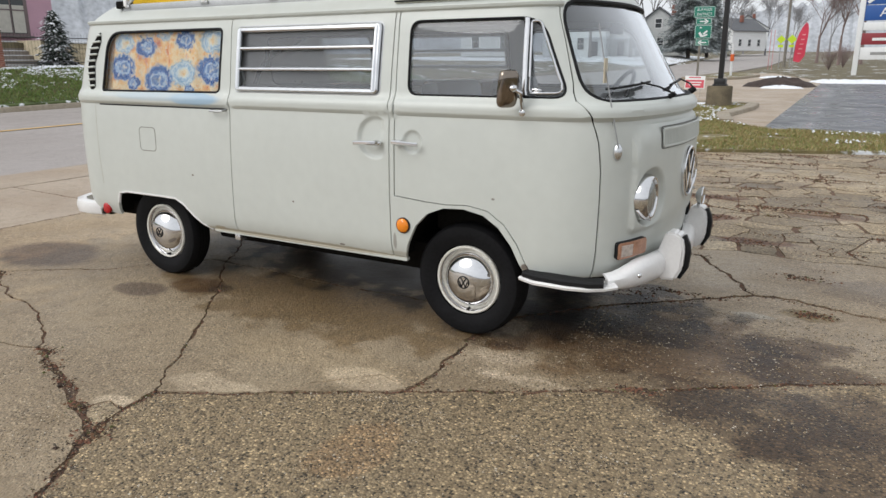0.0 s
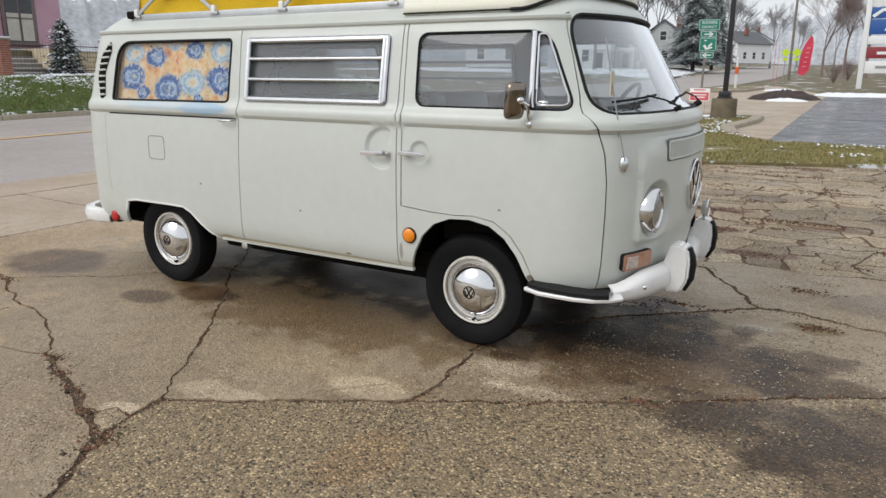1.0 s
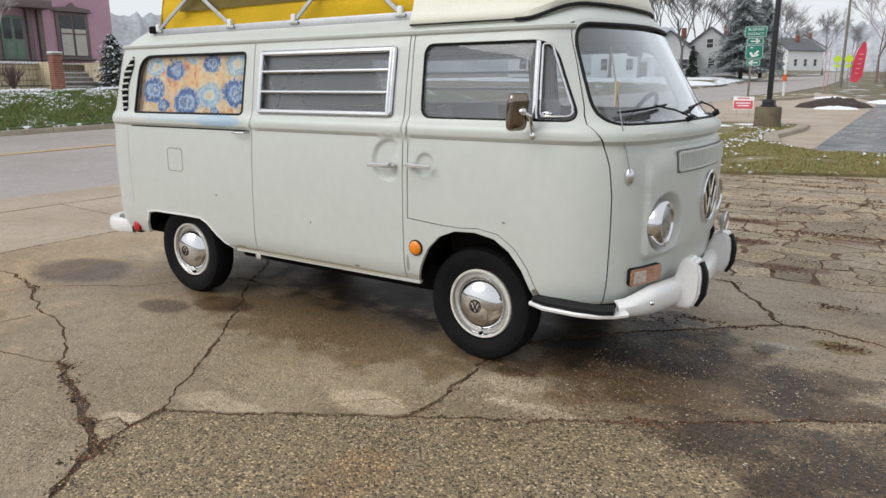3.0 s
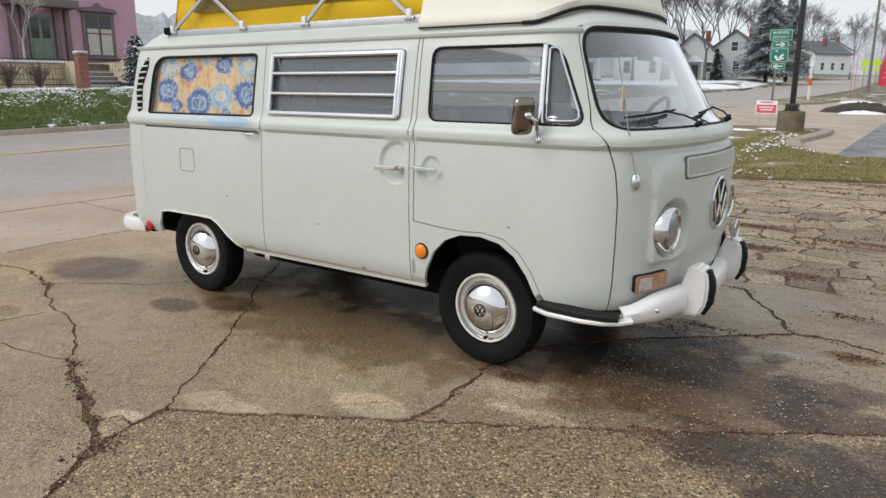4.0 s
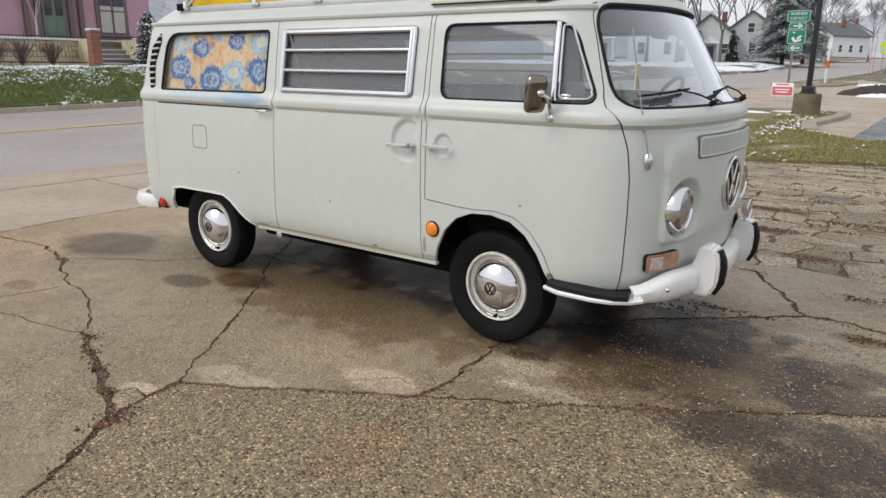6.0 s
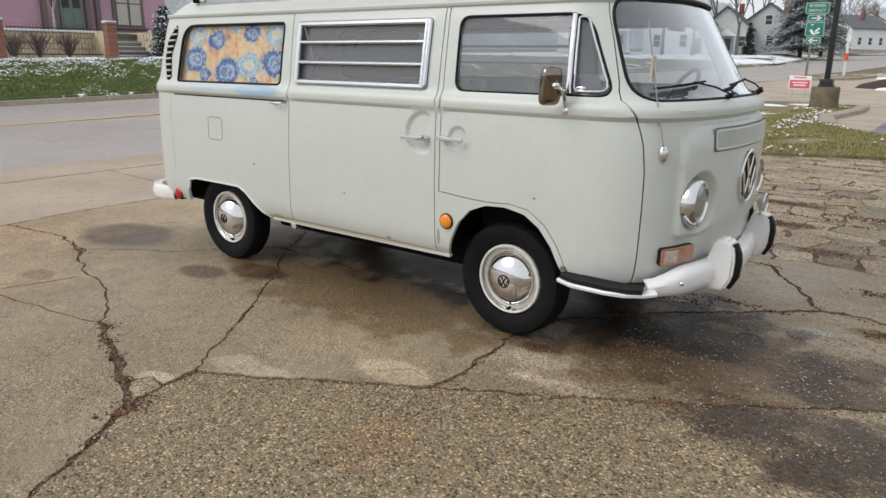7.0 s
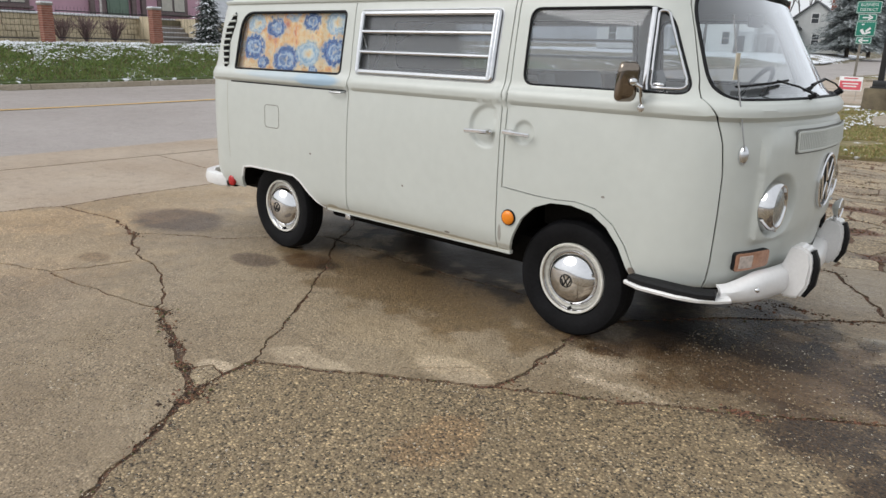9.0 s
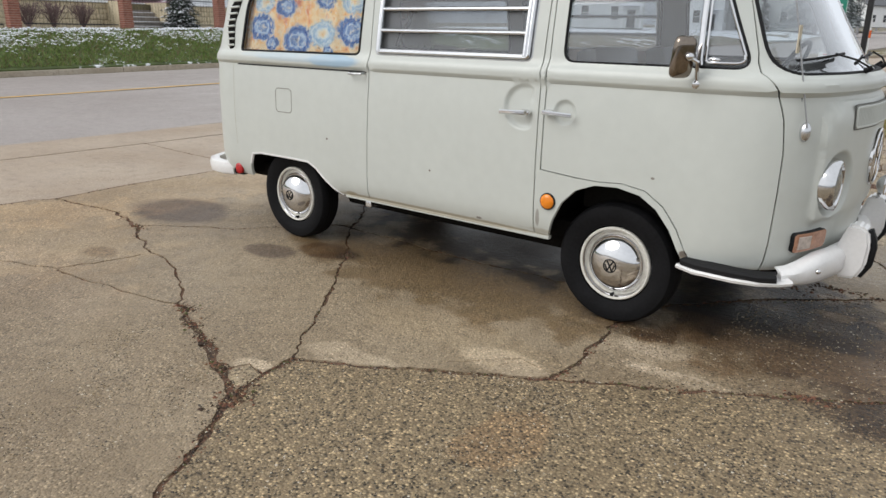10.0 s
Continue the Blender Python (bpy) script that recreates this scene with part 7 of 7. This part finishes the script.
def house(x, y, z, w, d, h, roof_h, turn, wallm, label, windows, porch=None, group="houses beyond the road"):
    """Gabled house: gable faces the viewer's side (local -y); windows (u, z, w, h) on that face."""
    t = thing("house", label, "house", (x, y, z), group, turn=turn)
    bm = bmesh.new()
    v = [bm.verts.new(p) for p in ((-w / 2, 0, 0), (w / 2, 0, 0), (w / 2, 0, h), (0, 0, h + roof_h), (-w / 2, 0, h), (-w / 2, d, 0), (w / 2, d, 0), (w / 2, d, h), (0, d, h + roof_h), (-w / 2, d, h))]
    for f in ((0, 1, 2, 3, 4), (9, 8, 7, 6, 5), (1, 6, 7, 2), (5, 0, 4, 9)):
        bm.faces.new([v[i] for i in f])
    part("wall", bm, wallm, t, smooth=False)
    for s in (-1, 1):
        bm = bmesh.new()
        q = [(0, -0.4, h + roof_h + 0.05), (s * (w / 2 + 0.4), -0.4, h - 0.25), (s * (w / 2 + 0.4), d + 0.4, h - 0.25), (0, d + 0.4, h + roof_h + 0.05)]
        lo = [bm.verts.new(p) for p in q]
        hi = [bm.verts.new((p[0], p[1], p[2] + 0.2)) for p in q]
        bm.faces.new(hi), bm.faces.new(lo[::-1])
        for i in range(4):
            bm.faces.new((lo[i], lo[(i + 1) % 4], hi[(i + 1) % 4], hi[i]))
        part("roof", bm, SHINGLE, t, "dark shingle roof", smooth=False)
    for u, zz, ww, hh in windows:
        wn_ = part("window", bm_box((ww + 0.24, 0.10, hh + 0.24), (u, -0.03, zz), 0.0), TRIMW, t, "white framed window")
        part("pane", bm_box((ww, 0.06, hh), (u, -0.07, zz)), PANE, wn_)
        part("sash_bar", bm_box((ww, 0.04, 0.07), (u, -0.11, zz)), TRIMW, wn_)
    for s in (-1, 1):
        for v in (d * 0.22, d * 0.5, d * 0.78):
            for zz in ((1.8, 4.3) if h > 4.5 else (1.8,)):
                if zz + 0.9 > h:
                    continue
                wn_ = part("window", bm_box((0.10, 1.14, 1.7), (s * (w / 2 + 0.03), v, zz)), TRIMW, t, "white framed window")
                part("pane", bm_box((0.06, 0.9, 1.46), (s * (w / 2 + 0.07), v, zz)), PANE, wn_)
                part("sash_bar", bm_box((0.04, 0.9, 0.07), (s * (w / 2 + 0.11), v, zz)), TRIMW, wn_)
    if porch:
        u, pw, ph = porch
        po = part("porch_roof", bm_box((pw + 0.5, 1.8, 0.16), (u, -0.9, ph), 0.02), SNOW, t, "snow-covered porch roof")
        bm = bmesh.new()
        tri = [(u - pw / 2 - 0.2, ph), (u + pw / 2 + 0.2, ph), (u, ph + pw * 0.38)]
        a_ = [bm.verts.new((p[0], -1.75, p[1])) for p in tri]
        b_ = [bm.verts.new((p[0], 0, p[1])) for p in tri]
        bm.faces.new(a_), bm.faces.new(b_[::-1])
        for i in range(3):
            bm.faces.new((a_[i], a_[(i + 1) % 3], b_[(i + 1) % 3], b_[i]))
        part("porch_gable", bm, TRIMW, t, smooth=False)
        for s in (-1, 1):
            part("porch_post", bm_box((0.16, 0.16, ph), (u + s * pw / 2, -1.65, ph / 2)), TRIMW, t)
        part("front_door", bm_box((0.95, 0.08, 2.05), (u, -0.05, 1.1)), PANE, t, "dark front door")
    part("chimney", bm_box((0.7, 0.7, 1.6), (w * 0.2, d * 0.5, h + roof_h), 0.02), BRICK_B, t)
    return t


x, y = away(-0.243, 122)
house(x, y, 2.15, 8.5, 12, 3.8, 3.4, 8, SIDING, "grey gabled house with a white porch in the haze", [(-2.2, 1.9, 0.9, 1.5), (0.4, 1.9, 0.9, 1.5), (2.6, 1.9, 0.9, 1.5), (0, 4.9, 0.9, 1.3)])
x, y = away(-0.29, 118)
house(x, y, 2.1, 7, 11, 3.6, 3.0, 10, SIDING, "low grey house with a small white gabled porch", [(-2.0, 1.8, 0.9, 1.4), (2.4, 1.8, 0.8, 1.4)], (0.4, 2.4, 2.6))
x, y = away(-0.138, 205)
house(x, y, 4.2, 10, 12, 5.0, 3.0, 14, WSIDING, "tall white clapboard house far along the road", [(-3, 1.8, 0.9, 1.7), (0, 1.8, 0.9, 1.7), (3, 1.8, 0.9, 1.7), (-3, 4.4, 0.9, 1.5), (0, 4.4, 0.9, 1.5), (3, 4.4, 0.9, 1.5)], (2.6, 2.4, 2.8))
x, y = away(-0.172, 190)
house(x, y, 3.6, 9, 12, 4.6, 2.8, -30, WSIDING, "white house with a dark roof behind trees", [(-2.6, 1.8, 0.9, 1.6), (1, 1.8, 0.9, 1.6), (-2.6, 4.2, 0.9, 1.4), (1, 4.2, 0.9, 1.4)])
x, y = away(-0.345, 110)
house(x, y, 2.0, 9, 12, 4.4, 3.0, 14, WSIDING, "white gabled house half hidden behind bare trees", [(-2.6, 1.8, 0.9, 1.6), (1, 1.8, 0.9, 1.6), (-1, 4.4, 0.9, 1.4)], (3.0, 2.2, 2.7))
x, y = away(-0.44, 95)
house(x, y, 2.0, 9, 12, 4.4, 3.0, 24, SIDING, "grey gabled house across the road", [(-2.6, 1.8, 0.9, 1.6), (1, 1.8, 0.9, 1.6), (-1, 4.4, 0.9, 1.4)], (3.0, 2.2, 2.7))

# purple house on the terrace
PURPLE = mat("mauve_stucco", (0.56, 0.345, 0.43), 0.85, vary=0.14, scale=1.2, bump=0.2, bump_scale=40)
PTRIM = mat("brown_mauve_trim", (0.19, 0.145, 0.145), 0.75, vary=0.2)
GREEN_D = mat("sage_green_door", (0.16, 0.23, 0.18), 0.55, vary=0.15)
CURT = mat("pale_window_blind", (0.55, 0.53, 0.48), 0.9, vary=0.15)
hz = wz0 + wh
vh = thing("purple_house", "mauve two-storey house with dark trim on a terrace", "house", (-31.0, 10.5, hz))
hl, hd, hh_ = 17.4, 10.0, 8.0
part("wall", bm_box((hd, hl, hh_), (-hd / 2, 0, hh_ / 2)), PURPLE, vh, smooth=False)
part("plinth", bm_box((hd + 0.16, hl + 0.16, 0.28), (-hd / 2, 0, 0.14), 0.02), STEP, vh)
part("eaves", bm_box((hd + 1.0, hl + 1.0, 0.35), (-hd / 2, 0, hh_ + 0.1), 0.04), PTRIM, vh)
bm = bmesh.new()
v = [bm.verts.new(p) for p in ((0.5, -hl / 2 - 0.5, hh_ + 0.25), (0.5, hl / 2 + 0.5, hh_ + 0.25), (-hd - 0.5, hl / 2 + 0.5, hh_ + 0.25), (-hd - 0.5, -hl / 2 - 0.5, hh_ + 0.25), (-hd / 2, -hl / 4, hh_ + 2.4), (-hd / 2, hl / 4, hh_ + 2.4))]
for f in ((0, 1, 5, 4), (1, 2, 5), (2, 3, 4, 5), (3, 0, 4)):
    bm.faces.new([v[i] for i in f])
part("roof", bm, SHINGLE, vh, smooth=False)


def tall_window(yc, z0, w=1.35, h=2.0):
    wnd = part("window", bm_box((0.10, w + 0.28, h + 0.2), (0.03, yc, z0 + h / 2), 0.01), PTRIM, vh, "paired sash window with a dark hood")
    for s in (-1, 1):
        part("pane", bm_box((0.04, w / 2 - 0.08, h - 0.1), (0.075, yc + s * w / 4, z0 + h / 2)), PANE, wnd)
        part("blind", bm_box((0.02, w / 2 - 0.12, h * 0.62), (0.10, yc + s * w / 4, z0 + h * 0.35)), CURT, wnd, "pale lace blind")
        part("meeting_rail", bm_box((0.05, w / 2 - 0.06, 0.06), (0.10, yc + s * w / 4, z0 + h * 0.55)), PTRIM, wnd)
    part("sill", bm_box((0.25, w + 0.5, 0.10), (0.08, yc, z0 - 0.1), 0.01), PTRIM, wnd)
    bm = bmesh.new()
    hood = [(-w / 2 - 0.3, 0), (w / 2 + 0.3, 0), (w / 2 + 0.2, 0.16), (0.2, 0.24), (0, 0.42), (-0.2, 0.24), (-w / 2 - 0.2, 0.16)]
    a_ = [bm.verts.new((0.0, yc + u, z0 + h + 0.12 + q)) for u, q in hood]
    b_ = [bm.verts.new((0.22, yc + u, z0 + h + 0.12 + q)) for u, q in hood]
    bm.faces.new(a_), bm.faces.new(b_[::-1])
    for i in range(len(hood)):
        bm.faces.new((a_[i], a_[(i + 1) % 7], b_[(i + 1) % 7], b_[i]))
    part("hood", bm, PTRIM, wnd, smooth=False)


for yc in (6.6, -1.0, -4.2):
    tall_window(yc, 0.55)
for yc in (6.6, 3.7, 0.5, -3.0):
    tall_window(yc, 4.5)
door = part("front_door", bm_box((0.08, 1.05, 2.05), (0.06, 3.75, 1.30), 0.01), GREEN_D, vh, "sage green panelled front door")
for zz, hh2 in ((0.75, 0.7), (1.75, 0.9)):
    for s in (-0.25, 0.25):
        part("door_panel", bm_box((0.03, 0.34, hh2), (0.11, 3.75 + s, zz), 0.01), PANE if zz > 1 else GREEN_D, door)
for s in (-0.75, 0.75, -1.25, 1.25):
    part("door_pilaster", bm_box((0.22, 0.22, 2.5), (0.12, 3.75 + s, 1.45), 0.02), PTRIM, vh)
part("door_hood", bm_box((0.9, 3.1, 0.38), (0.4, 3.75, 2.85), 0.05), PTRIM, vh, "dark moulded hood over the door")
part("doorstep", bm_box((1.2, 2.4, 0.28), (0.6, 3.75, 0.14), 0.02), STEP, vh)

# wooded ridge behind the houses, haze painted in as a pale blue-grey colour
RIDGE = mat("haze_painted_woods", (0.46, 0.48, 0.515), 1.0, vary=0.35, scale=0.06, fine=0.5, bump=1.0, bump_scale=0.5)
def ridge(name, x0, y0, x1, y1, h, seed, n=260):
    verts, faces = [], []
    for k in range(n + 1):
        t = k / n
        x, y = x0 + (x1 - x0) * t, y0 + (y1 - y0) * t
        top = h * (0.75 + 0.25 * noise.noise((t * 5, seed, 0))) + 5.5 * abs(noise.noise((t * 60, seed, 1))) + 3.5 * abs(noise.noise((t * 170, seed, 2)))
        dx, dy = (y1 - y0), -(x1 - x0)
        L = math.hypot(dx, dy)
        verts += [(x, y, -2), (x - dx / L * 18, y - dy / L * 18, top * 0.7), (x - dx / L * 26, y - dy / L * 26, top)]
    for k in range(n):
        b = 3 * k
        faces += [(b, b + 3, b + 4, b + 1), (b + 1, b + 4, b + 5, b + 2)]
    return tagged(pydata(name, verts, faces, RIDGE), "wooded hills on the horizon, winter haze painted into their colour", "backdrop", kind="structure")


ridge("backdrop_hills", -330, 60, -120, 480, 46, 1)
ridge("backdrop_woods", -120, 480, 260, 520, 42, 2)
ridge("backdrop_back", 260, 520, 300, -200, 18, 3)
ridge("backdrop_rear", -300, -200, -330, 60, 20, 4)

# ---- light pole, signs and posts ----
BLKPAINT = mat("black_pole_paint", (0.018, 0.018, 0.02), 0.4, vary=0.2)
FOOT = mat("stained_concrete_footing", (0.155, 0.125, 0.08), 0.85, vary=0.5, scale=4, tint=(0.075, 0.06, 0.04))
px, py = 0.65, 18.1
pole = thing("light_pole", "black steel light pole on a round stained concrete footing", "street lamp", at_ground(px, py))
part("footing", bm_lathe([(0.34, -0.1), (0.335, 0.55), (0.32, 0.585), (0.004, 0.59)], Matrix(), 28), FOOT, pole, "stained round concrete footing")
part("base_plate", bm_box((0.36, 0.36, 0.04), (0, 0, 0.61), 0.008), BLKPAINT, pole)
part("base_cover", bm_box((0.30, 0.30, 0.16), (0, 0, 0.70), 0.02), BLKPAINT, pole)
part("shaft", bm_box((0.13, 0.13, 7.2), (0, 0, 4.3), 0.012), BLKPAINT, pole)
part("lamp_head", bm_box((0.9, 0.35, 0.14), (-0.4, 0, 7.95), 0.03), BLKPAINT, pole)


def letters(text, size, at, facing, parent, material, name="lettering", spacing=1.0, depth=0.004):
    cu = bpy.data.curves.new(name, "FONT")
    cu.body, cu.size, cu.extrude, cu.align_x, cu.align_y = text, size, depth, "CENTER", "CENTER"
    cu.space_character = spacing
    cu.materials.append(material)
    ob = new(name, cu)
    ob.parent = parent
    ob.matrix_local = Matrix.Translation(at) @ facing
    return ob


def faces_viewer(x, y):
    return math.degrees(math.atan2(4.3 - x, -(-3.0 - y)))


SIGN_G = mat("green_sign_sheet", (0.012, 0.20, 0.135), 0.35, vary=0.08)
SIGN_W = mat("white_sign_sheet", (0.78, 0.79, 0.79), 0.4, vary=0.06)
GALV = mat("grey_post", (0.30, 0.30, 0.29), 0.6, vary=0.2)
WOOD = mat("weathered_post", (0.22, 0.20, 0.17), 0.9, vary=0.3)
UPRIGHT = Matrix.Rotation(radians(90), 4, "X")
gx, gy = away(-0.192, 44)
sgn_ = thing("direction_sign", "green wayfinding sign stack with white arrows on a wooden post", "sign", (gx, gy, height(gx, gy)), turn=-faces_viewer(gx, gy) + 22)
gb = height(gx, gy)
part("post", bm_box((0.12, 0.10, 3.9), (-0.12, 0.06, 1.95), 0.01), WOOD, sgn_)
zt = 1.46 + 0.0654 * 44 - gb
zb = 1.46 + 0.0178 * 44 - gb
seg = (zt - zb)
plates = []
for name, z0, z1, w in (("top_plate", 0.72, 1.0, 1.12), ("arrow_plate", 0.54, 0.705, 0.84), ("symbol_plate", 0.18, 0.53, 0.90), ("lower_plate", 0.0, 0.165, 0.72)):
    p = part(name, bm_box((w, 0.02, seg * (z1 - z0)), (0, 0, zb + seg * (z0 + z1) / 2), 0.004), SIGN_G, sgn_)
    plates.append(p)
    lp = rounded([(-w / 2 + 0.03, zb + seg * z0 + 0.03), (w / 2 - 0.03, zb + seg * z0 + 0.03), (w / 2 - 0.03, zb + seg * z1 - 0.03), (-w / 2 + 0.03, zb + seg * z1 - 0.03)], 0.03, 3)
    part("border", bm_sweep([(u, -0.013, q) for u, q in lp], [(0, -1, 0)] * len(lp), flat(0.018, 0.004), True), SIGN_W, p)
letters("BUSINESS", 0.19, (0, -0.014, zb + seg * 0.915), UPRIGHT, plates[0], SIGN_W)
letters("DISTRICT", 0.19, (0, -0.014, zb + seg * 0.80), UPRIGHT, plates[0], SIGN_W)


def arrow(zc, sgn, parent):
    part("arrow", bm_sweep([(-0.22 * sgn, -0.016, zc), (0.12 * sgn, -0.016, zc)], [(0, -1, 0)] * 2, flat(0.06, 0.006)), SIGN_W, parent)
    for s in (-1, 1):
        part("arrow_head", bm_sweep([(0.04 * sgn, -0.018, zc + s * 0.11), (0.23 * sgn, -0.018, zc)], [(0, -1, 0)] * 2, flat(0.06, 0.006)), SIGN_W, parent)


arrow(zb + seg * 0.62, 1, plates[1])
arrow(zb + seg * 0.08, -1, plates[3])
sc = zb + seg * 0.35
for a, b, w in (((-0.2, -0.02), (-0.05, -0.24), 0.13), ((-0.05, -0.24), (0.24, -0.14), 0.09), ((0.02, -0.12), (0.22, 0.06), 0.10), ((-0.14, 0.20), (-0.14, 0.26), 0.12)):
    part("symbol", bm_sweep([(a[0], -0.016, sc + a[1]), (b[0], -0.016, sc + b[1])], [(0, -1, 0)] * 2, flat(w, 0.006)), SIGN_W, plates[2])

# marker post with orange top beside the sign
mx_, my_ = away(-0.155, 46)
mp = thing("marker_post", "white marker post with an orange band", "post", at_ground(mx_, my_))
part("post", bm_cyl(0.07, 1.9, (0, 0, 0.95), None, 12), SIGN_W, mp)
part("band", bm_cyl(0.11, 0.38, (0, 0, 1.1), None, 12), mat("orange_band", (0.75, 0.14, 0.03), 0.5), mp, "orange band")
# campaign-like yard sign
ysx, ysy = -0.85, 22.3
ys_ = thing("yard_sign", "small white and pink yard sign with unreadable text", "sign", at_ground(ysx, ysy), turn=-10)
PINK = mat("pink_print", (0.62, 0.10, 0.13), 0.6, vary=0.15)
part("board", bm_box((0.68, 0.012, 0.42), (0, 0, 0.50), 0.003), SIGN_W, ys_)
part("print_field", bm_box((0.62, 0.006, 0.26), (0, -0.010, 0.45)), PINK, ys_)
for zz, w in ((0.66, 0.4), (0.50, 0.46), (0.42, 0.38)):
    part("text_bar", bm_box((w, 0.005, 0.035), (0, -0.015, zz)), PINK if zz > 0.6 else SIGN_W, ys_)
for s in (-0.2, 0.2):
    part("wire_leg", bm_cyl(0.006, 0.4, (s, 0, 0.15), None, 6), GALV, ys_)
# feather flag
fx, fy = away(-0.085, 66)
flag = thing("feather_flag", "tall red feather flag with faint lettering", "flag", at_ground(fx, fy))
FLAG = mat("red_flag_cloth", (0.62, 0.05, 0.09), 0.75, vary=0.15, scale=2)
fv, ff_ = [], []
for k in range(21):
    t = k / 20
    z = 0.6 + 3.0 * t
    bend = 0.15 * t + 0.55 * t ** 4
    w = 0.80 * (1 - 0.85 * t ** 5) * (0.6 + 0.4 * min(1, t * 6))
    fv += [(bend, 0.02 * math.sin(7 * t), z), (bend + w, 0.05 * math.sin(9 * t), z - 0.10)]
for k in range(20):
    ff_.append((2 * k, 2 * k + 1, 2 * k + 3, 2 * k + 2))
pydata("flag_cloth", fv, ff_, FLAG, flag)
part("flag_pole", bm_tube([(0, 0, 0), (0.0, 0, 0.7), (0.05, 0, 1.8), (0.16, 0, 2.8), (0.45, 0, 3.45), (0.7, 0, 3.62)], 0.025, 6), GALV, flag)
for k in range(5):
    part("text_bar", bm_box((0.26, 0.01, 0.09), (0.42 + 0.05 * k, -0.06, 1.2 + 0.36 * k)), mat("flag_print", (0.70, 0.25, 0.28), 0.7), flag)
# crossing signs and utility pole
ux, uy = away(-0.094, 72)
util = thing("utility_pole", "thin grey wooden utility pole by the road", "utility pole", at_ground(ux, uy))
part("shaft", bm_cyl(0.13, 10, (0, 0, 5), None, 10, 0.09), WOOD, util)
part("cross_arm", bm_box((2.2, 0.1, 0.12), (0, 0, 9.2)), WOOD, util)
LIME = mat("lime_sign_sheet", (0.52, 0.70, 0.02), 0.5, vary=0.05)
for k, (dx, s) in enumerate(((-0.100, 0.5), (-0.088, 0.55))):
    x, y = away(dx, 70)
    ps = thing("crossing_sign", "fluorescent yellow-green crossing sign on a post", "sign", at_ground(x, y), "crossing signs")
    part("post", bm_cyl(0.04, 2.7, (0, 0, 1.35), None, 8), GALV, ps)
    part("plate", bm_box((s, 0.02, s), (0, -0.05, 2.35), 0.0, Matrix.Rotation(radians(45), 4, "Y")), LIME, ps)
    part("lower_plate", bm_box((0.42, 0.02, 0.22), (0, -0.05, 1.80)), LIME, ps)
for k, dx in enumerate((-0.108, -0.112)):
    x, y = away(dx, 63)
    dl = thing("delineator", "thin red and white marker pole", "post", at_ground(x, y))
    part("pole", bm_cyl(0.022, 3.0, (0, 0, 1.5), None, 8), mat("faded_red", (0.55, 0.24, 0.24), 0.6), dl)

# price pylon at the car park's far edge
bx, by = away(-0.0205, 50)
pyl = thing("price_pylon", "white-framed station price sign with blue panels", "sign", at_ground(bx, by))
BLUE = mat("blue_sign_panel", (0.02, 0.09, 0.32), 0.35, vary=0.06)
DRED = mat("dark_red_panel", (0.26, 0.03, 0.04), 0.4, vary=0.1)
LED = bpy.data.materials.new("red_led")
LED.use_nodes = True
LED.node_tree.nodes["Principled BSDF"].inputs["Base Color"].default_value = (0.6, 0.05, 0.03, 1)
LED.node_tree.nodes["Principled BSDF"].inputs["Emission Color"].default_value = (1, 0.08, 0.04, 1)
LED.node_tree.nodes["Principled BSDF"].inputs["Emission Strength"].default_value = 1.2
part("post", bm_box((0.28, 0.28, 7.0), (0.1, 0, 3.5), 0.02), SIGN_W, pyl)
part("post", bm_box((0.28, 0.28, 7.0), (3.9, 0, 3.5), 0.02), SIGN_W, pyl)
for z0, z1, m in ((4.65, 6.6, SIGN_W), (3.1, 3.95, BLUE), (2.55, 3.0, SIGN_W), (1.75, 2.4, DRED), (0.9, 1.6, SIGN_W)):
    part("panel", bm_box((3.5, 0.16, z1 - z0), (2.0, 0, (z0 + z1) / 2), 0.02), m, pyl)
led = part("price_panel", bm_box((3.5, 0.16, 0.62), (2.0, 0, 4.30), 0.02), BLUE, pyl)
letters("2", 0.62, (1.55, -0.10, 4.30), UPRIGHT, led, LED)
part("swoosh", bm_sweep([(0.35, -0.10, 4.1), (0.8, -0.10, 4.45), (1.2, -0.10, 4.5)], [(0, -1, 0)] * 3, flat(0.18, 0.01)), SIGN_W, led)
letters("ATM", 0.72, (1.75, -0.10, 3.52), UPRIGHT, pyl, SIGN_W)
for z in (2.05, 1.25):
    part("text_bar", bm_box((2.4, 0.01, 0.16), (2.0, -0.09, z)), SIGN_W if z > 2 else GALV, pyl)
# brown hedges past the bed
for k, (dx, d, h) in enumerate(((-0.045, 62, 1.6), (-0.03, 70, 1.8), (0.03, 62, 1.5))):
    x, y = away(dx, d)
    twig_shrub(x, y, h, 70 + k, BROWN_T, "bare reddish-brown roadside shrub")
